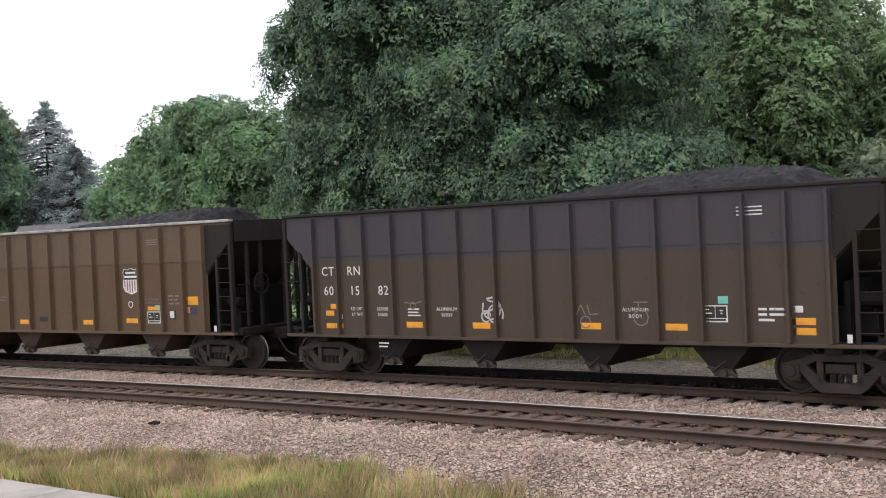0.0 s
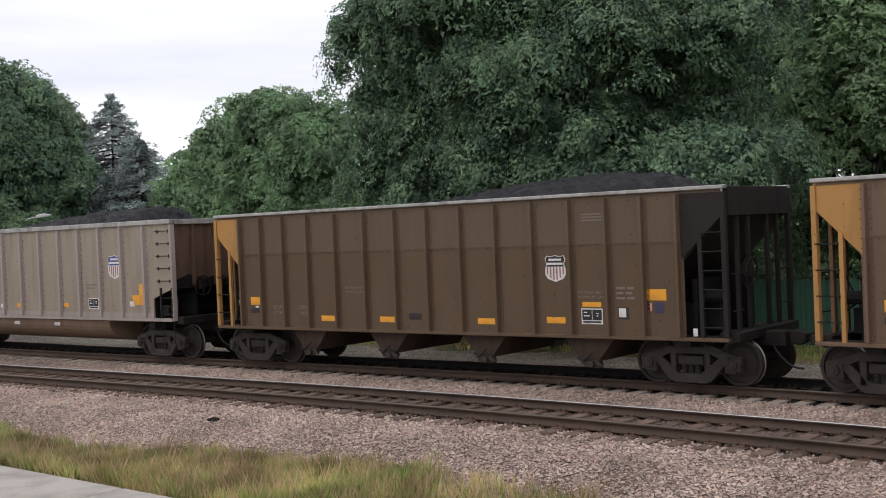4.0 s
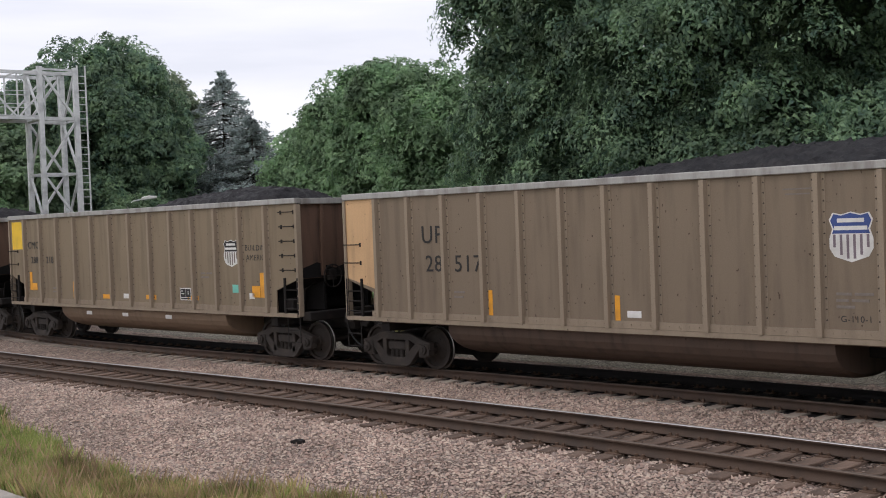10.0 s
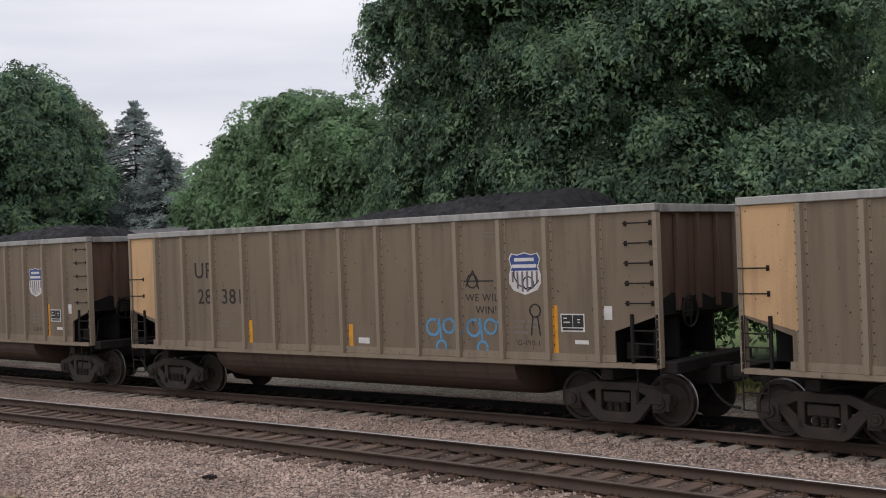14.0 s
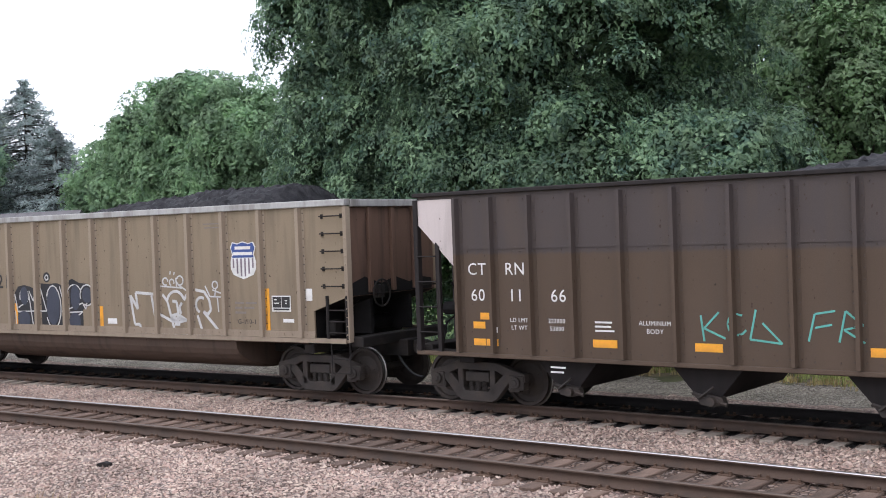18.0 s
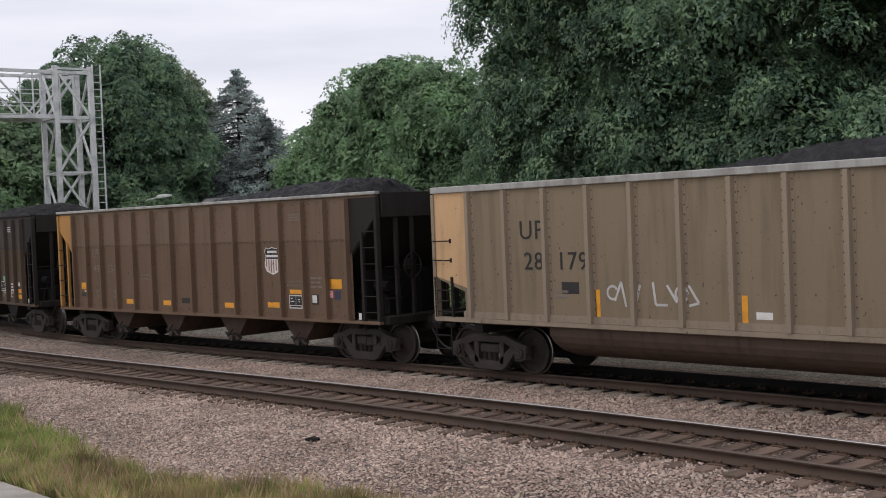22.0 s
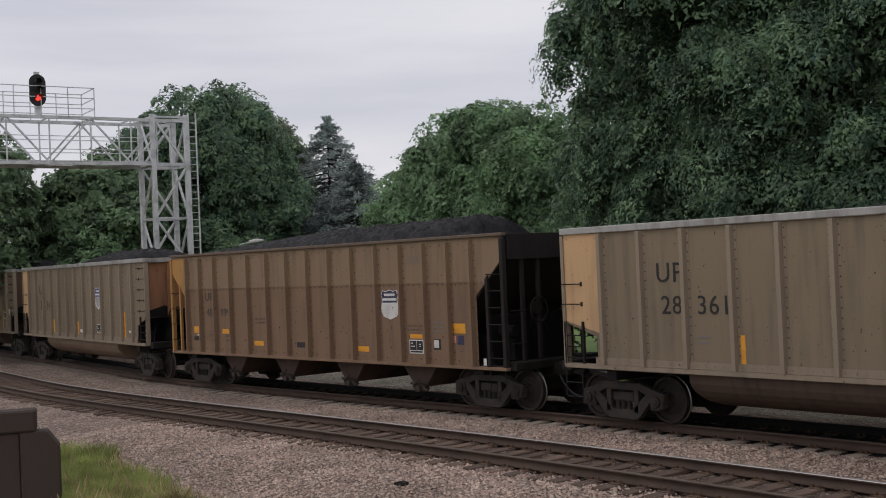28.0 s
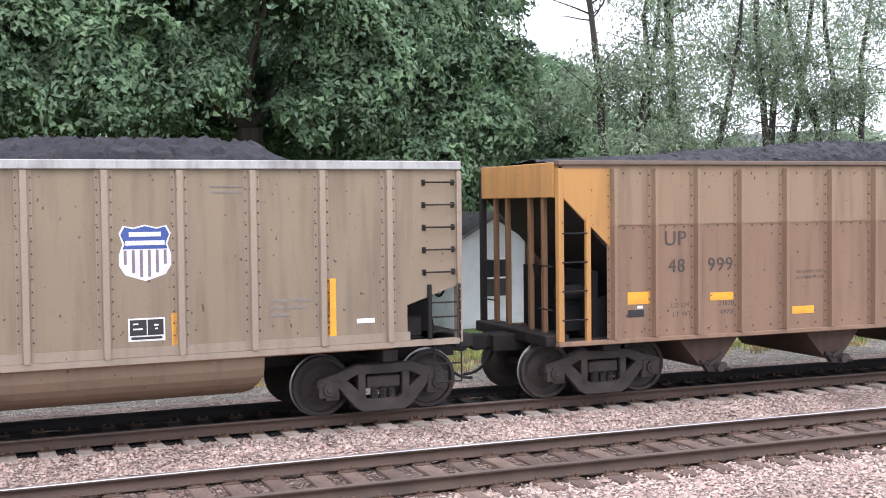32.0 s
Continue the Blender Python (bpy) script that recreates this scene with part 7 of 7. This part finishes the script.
def signal_bridge():
    bx, by = polar(69.5, 49.0)
    root = tagged(new("signal_bridge"), "galvanised steel lattice signal bridge over the tracks", "signal bridge")
    root.matrix_basis = pose(bx, by, 0, 0, 0, -1)
    top, w, dep = 9.75, 0.76, 0.7
    legs = [(-w, -dep), (w, -dep), (w, dep), (-w, dep)]
    for a, b in legs:
        bm = bmesh.new()
        box(bm, a - 0.095, a + 0.095, b - 0.095, b + 0.095, -0.5, top)
        part("leg", mesh(bm, "leg", M_GALV, bevel=0.01), root)
    levels = [0.2, 1.9, 3.6, 5.6, 7.7, top - 0.1]
    for (a, b), (c, d) in zip(legs, legs[1:] + legs[:1]):
        for i, (z0, z1) in enumerate(zip(levels, levels[1:])):
            p, q = ((a, b), (c, d)) if i % 2 else ((c, d), (a, b))
            for e0, e1, wd in (((*p, z0), (*q, z1), 0.085), ((a, b, z1), (c, d, z1), 0.075)):
                bm = bmesh.new()
                angle_bar(bm, e0, e1, wd)
                part("brace", mesh(bm, "brace", M_GALV), root)
    bm = bmesh.new()
    for dx in (0.1, 0.42):
        tube(bm, (w, dep + dx, -0.3), (w, dep + dx, top + 0.1), 0.035, 5)
    for i in range(34):
        tube(bm, (w, dep + 0.1, 0.2 + i * 0.28), (w, dep + 0.42, 0.2 + i * 0.28), 0.018, 4)
    part("ladder", mesh(bm, "ladder", M_GALV), root)
    # truss over the tracks, towards the watcher's side
    z0, z1, far, n = 7.75, 9.5, 0.6, 14
    span = 22.0
    for a in (-w, w):
        for z in (z0, z1):
            bm = bmesh.new()
            box(bm, a - 0.06, a + 0.06, -span, far, z - 0.06, z + 0.06)
            part("truss_chord", mesh(bm, "truss_chord", M_GALV), root)
        for i in range(n):
            y0, y1 = -span + i * span / n, -span + (i + 1) * span / n
            for e0, e1, wd in (((a, y0, z0 if i % 2 else z1), (a, y1, z1 if i % 2 else z0), 0.06), ((a, y1, z0), (a, y1, z1), 0.05)):
                bm = bmesh.new()
                angle_bar(bm, e0, e1, wd)
                part("truss_web", mesh(bm, "truss_web", M_GALV), root)
    for i in range(n):
        y = -span + i * span / n
        for z in (z0, z1):
            bm = bmesh.new()
            angle_bar(bm, (-w, y, z), (w, y, z), 0.05)
            part("cross_tie", mesh(bm, "cross_tie", M_GALV), root)
    bm = bmesh.new()
    box(bm, -w, w, -span, -0.8, z0 + 0.08, z0 + 0.11)
    part("walkway", mesh(bm, "walkway", M_GALV), root, label="grated walkway inside the truss")
    bm = bmesh.new()
    for a in (-w + 0.1, w - 0.1):
        for z in (z0 + 0.55, z0 + 1.05):
            tube(bm, (a, -span, z), (a, -0.8, z), 0.02, 4)
    part("inner_handrail", mesh(bm, "inner_handrail", M_GALV), root)
    # railed gallery on top, with the signal head
    bm = bmesh.new()
    g0, g1 = -9.0, -3.0
    for z in (0.35, 0.75, 1.15):
        for a in (-w - 0.1, w + 0.1):
            tube(bm, (a, g0 - 8, z1 + z), (a, g1, z1 + z), 0.022, 4)
        tube(bm, (-w - 0.1, g1, z1 + z), (w + 0.1, g1, z1 + z), 0.022, 4)
    for i in range(14):
        y = g1 - i * 1.0
        for a in (-w - 0.1, w + 0.1):
            tube(bm, (a, y, z1), (a, y, z1 + 1.15), 0.022, 4)
    part("gallery_rail", mesh(bm, "gallery_rail", M_GALV), root)
    sy = -5.1
    bm = bmesh.new()
    seg = 12
    pts = [(0.3 * math.cos(math.pi * i / seg), 0.3 + 0.3 * math.sin(math.pi * i / seg)) for i in range(seg + 1)] + [(-0.3 * math.cos(math.pi * i / seg), -0.3 - 0.3 * math.sin(math.pi * i / seg)) for i in range(seg + 1)]
    vs = [(0.78, y, z) for y, z in pts]
    a = [bm.verts.new((0.75, sy + y, z1 + 1.0 + z)) for y, z in pts]
    b = [bm.verts.new((0.81, sy + y, z1 + 1.0 + z)) for y, z in pts]
    bm.faces.new(a)
    bm.faces.new(b[::-1])
    for i in range(len(pts)):
        bm.faces.new((a[i], b[i], b[(i + 1) % len(pts)], a[(i + 1) % len(pts)]))
    head = part("signal_head", mesh(bm, "signal_head", M_BLACK), root, label="black signal head with rounded backing")
    for k, z in enumerate((0.3, 0.0, -0.3)):
        bm = bmesh.new()
        for i in range(10):
            c0, c1 = math.pi * (i / 10) * 1.2 - 0.3, math.pi * ((i + 1) / 10) * 1.2 - 0.3
            p = [(x, sy + 0.12 * math.cos(c), z1 + 1.0 + z + 0.12 * math.sin(c)) for x, c in ((0.81, c0), (0.81, c1), (1.1, c1), (1.1, c0))]
            bm.faces.new([bm.verts.new(q) for q in p])
        part("visor", mesh(bm, "visor", M_BLACK), head)
        bm = bmesh.new()
        tube(bm, (0.81, sy, z1 + 1.0 + z), (0.83, sy, z1 + 1.0 + z), 0.1, 12)
        part("signal_lens", mesh(bm, "signal_lens", M_LENS if k == 2 else M_BLACK), head)
    bm = bmesh.new()
    box(bm, 0.62, 0.76, sy - 0.1, sy + 0.1, z1, z1 + 1.7)
    part("signal_mast", mesh(bm, "signal_mast", M_GALV), root)
    return root


signal_bridge()

# ---- street lamp beyond the line ----
lx, ly = polar(66.3, 56)
lamp = tagged(new("street_lamp"), "slim grey street lamp with a flat pale head", "street lamp")
lamp.matrix_basis = pose(lx, ly, float(ground_z(np.array(lx), np.array(ly))), 0, 0, 66)
bm = bmesh.new()
tube(bm, (0, 0, -0.2), (0, 0, 5.1), 0.07, 8, 0.045)
part("pole", mesh(bm, "pole", M_GALV), lamp)
bm = bmesh.new()
pipe(bm, ((0, 0, 5.0), (0.25, 0, 5.18), (0.7, 0, 5.26)), 0.03, 6)
part("arm", mesh(bm, "arm", M_GALV), lamp)
bm = bmesh.new()
prism(bm, ((0.6, 5.2), (1.3, 5.28), (1.34, 5.36), (0.95, 5.42), (0.6, 5.34)), -0.14, 0.14)
part("lamp_head", mesh(bm, "lamp_head", M_WHITE, bevel=0.03), lamp)

# ---- houses across the yards ----
M_SIDING = surface("white_siding", (0.74, 0.74, 0.74), 0.7, var=0.08, scale=2, dark=(0.5, 0.5, 0.5), amount=0.4)
M_ROOF = surface("grey_shingle", (0.16, 0.155, 0.155), 0.9, var=0.25, grain=30, bump=0.4)
M_GLASS = surface("window_glass", (0.03, 0.035, 0.04), 0.08, var=0.05, bump=0.0, spec=0.8)
M_FENCE = surface("green_fence", (0.06, 0.155, 0.10), 0.7, var=0.2, stretch=(3, 3, 0.4))
M_WOOD = surface("brown_boards", (0.055, 0.038, 0.03), 0.85, var=0.3, stretch=(4, 4, 0.5), dark=(0.05, 0.036, 0.028), amount=0.8)


def house(label, x, y, turn, w, d, h, roof, windows):
    z0 = float(ground_z(np.array(x), np.array(y)))
    root = tagged(new("house"), label, "house")
    root.matrix_basis = pose(x, y, z0, 0, 0, turn)
    bm = bmesh.new()
    prism(bm, ((-w / 2, -0.2), (w / 2, -0.2), (w / 2, h), (0, h + roof), (-w / 2, h)), 0, d)
    wall = part("wall", mesh(bm, "wall", M_SIDING), root)
    k = int(h / 0.13)
    for i in range(k):
        bm = bmesh.new()
        z = 0.1 + i * 0.13
        prism(bm, ((-w / 2, z), (w / 2, z), (w / 2, z + 0.125), (-w / 2, z + 0.125)), -0.03, 0.0)
        for v in bm.verts:
            if v.co.z > z + 0.1 and v.co.y < -0.01:
                v.co.y = -0.008
        part("siding_board", mesh(bm, "siding_board", M_SIDING), wall)
    for s in (-1, 1):
        bm = bmesh.new()
        prism(bm, ((s * (w / 2 + 0.35), h - 0.22 * roof / 2), (0, h + roof + 0.04), (0, h + roof + 0.16), (s * (w / 2 + 0.35), h - 0.22 * roof / 2 + 0.12)), -0.4, d + 0.4)
        part("roof", mesh(bm, "roof", M_ROOF), root)
    for wx, wz, ww, wh in windows:
        bm = bmesh.new()
        box(bm, wx - ww / 2 - 0.08, wx + ww / 2 + 0.08, -0.07, 0.0, wz - 0.08, wz + wh + 0.08)
        win = part("window", mesh(bm, "window", M_SIDING, bevel=0.01), root)
        bm = bmesh.new()
        box(bm, wx - ww / 2, wx + ww / 2, -0.078, -0.05, wz, wz + wh)
        part("pane", mesh(bm, "pane", M_GLASS), win)
        bm = bmesh.new()
        box(bm, wx - ww / 2, wx + ww / 2, -0.09, -0.06, wz + wh / 2 - 0.025, wz + wh / 2 + 0.025)
        part("sash_bar", mesh(bm, "sash_bar", M_SIDING), win)
    return root


hx, hy = polar(-26.0, 35.5)
house("white clapboard house with a grey shingled gable roof", hx + 0.2, hy, 8, 2.6, 6.5, 2.6, 0.75, ((0.15, 0.95, 0.9, 1.1),))
hx, hy = polar(-19.5, 47)
house("pale clapboard two-storey house", hx, hy, 10, 8.0, 7.0, 5.2, 2.4, ((-2.4, 1.0, 1.0, 1.5), (0.4, 1.0, 1.0, 1.5), (-2.4, 3.4, 1.0, 1.3), (0.4, 3.4, 1.0, 1.3)))
hx, hy = polar(1.0, 40)
house("white house with dark windows among shrubs", hx, hy, -4, 9.0, 7.0, 3.2, 2.2, ((-3.2, 0.9, 1.1, 1.5), (-1.0, 0.2, 1.0, 2.1), (1.6, 0.9, 1.4, 1.5), (3.4, 0.9, 0.8, 1.5)))
hx, hy = polar(-42.5, 78)
house("far white gabled house", hx, hy, 20, 6.0, 7.0, 5.2, 2.8, ((0.0, 5.2, 0.8, 1.0), (-1.5, 2.0, 1.0, 1.4), (1.5, 2.0, 1.0, 1.4)))
hx, hy = polar(59.7, 50)
house("grey-roofed house between the trees", hx, hy, 105, 3.6, 4.5, 3.0, 1.9, ((0.0, 2.0, 1.0, 1.4),))


def board_fence(label, p, q, h, mat, board=0.15):
    root = tagged(new("fence"), label, "fence")
    p, q = Vector(p), Vector(q)
    n = int((q - p).length / (board + 0.01))
    a = math.degrees(math.atan2(q.y - p.y, q.x - p.x))
    bm = bmesh.new()
    box(bm, -board / 2, board / 2, -0.012, 0.012, -0.1, h)
    me = mesh(bm, "board", mat)
    for i in range(n):
        c = p.lerp(q, (i + 0.5) / n)
        part("board", me, root, pose(c.x, c.y, float(ground_z(np.array(c.x), np.array(c.y))) + 0.02 * math.sin(i * 7.1), 0, 0, a))
    bm = bmesh.new()
    for z in (0.3, h - 0.3):
        box(bm, 0, (q - p).length, 0.015, 0.06, z - 0.05, z + 0.05)
    part("rail", mesh(bm, "rail", mat), root, pose(p.x, p.y, float(ground_z(np.array(p.x), np.array(p.y))), 0, 0, a))


board_fence("dark green board fence below the trees", polar(30, 33) + (0,), polar(17.5, 30) + (0,), 1.9, M_FENCE)
board_fence("weathered brown board fence at the back of a yard", polar(-8, 45) + (0,), polar(-16, 44) + (0,), 1.8, M_WOOD)

# ---- brown timber post and rail beside the platform ----
px, py = polar(75.6, 20.0)
root = tagged(new("timber_barrier"), "dark brown timber post and rail beside the platform", "barrier")
root.matrix_basis = pose(px, py, 0, 0, 0, 72)
zg = float(ground_z(np.array(px), np.array(py)))
bm = bmesh.new()
prism(bm, ((-0.27, zg - 0.1), (0.32, zg - 0.1), (0.32, 0.62), (0.14, 0.87), (-0.27, 0.87)), -0.2, 0.2)
part("post", mesh(bm, "post", M_WOOD, bevel=0.02), root)
bm = bmesh.new()
box(bm, -2.2, -0.02, -0.22, 0.22, 0.875, 1.22)
part("rail", mesh(bm, "rail", M_WOOD, bevel=0.03), root)
bm = bmesh.new()
box(bm, -2.2, -0.275, -0.14, 0.14, zg - 0.1, 0.87)
part("panel", mesh(bm, "panel", M_WOOD, bevel=0.02), root)


# ---- what moves: the train on its line, the wheels in their trucks ----
def motions():
    for car, k in CARS:
        rows = []
        for i in range(0, 129):
            t = i * 0.25
            s = GAP + CAR / 2 - CAR * k + SPEED * (t - 16)
            ax, ay, _ = on_line(s - TRUCK, FAR)
            bx, by, _ = on_line(s + TRUCK, FAR)
            rows.append((t, pose((ax + bx) / 2, (ay + by) / 2, 0, 0, 0, math.degrees(math.atan2(by - ay, bx - ax)))))
        walk(car, rows)
    for wheel, ax, k in WHEELS:
        place = lambda s: GAP + CAR / 2 - CAR * k + SPEED * (s - 16)
        begin, stop = 16 + (-46 - GAP - CAR / 2 + CAR * k) / SPEED, 16 + (30 - GAP - CAR / 2 + CAR * k) / SPEED
        begin, stop = min(max(begin, 0.0), 32.0), min(max(stop, 0.0), 32.0)
        rows = [(0.0, pose(ax, 0, WHEEL_R))] if begin > 0.05 else []
        n0, n1 = round(begin * FPS), round(stop * FPS)
        for i in range(n0, n1 + 1):
            rows.append((i / FPS, pose(ax, 0, WHEEL_R, 0, math.degrees(SPEED * (i - n0) / FPS / WHEEL_R) % 360, 0)))
        if stop < 31.95:
            rows.append((32.0, rows[-1][1]))
        walk(wheel, rows)


motions()
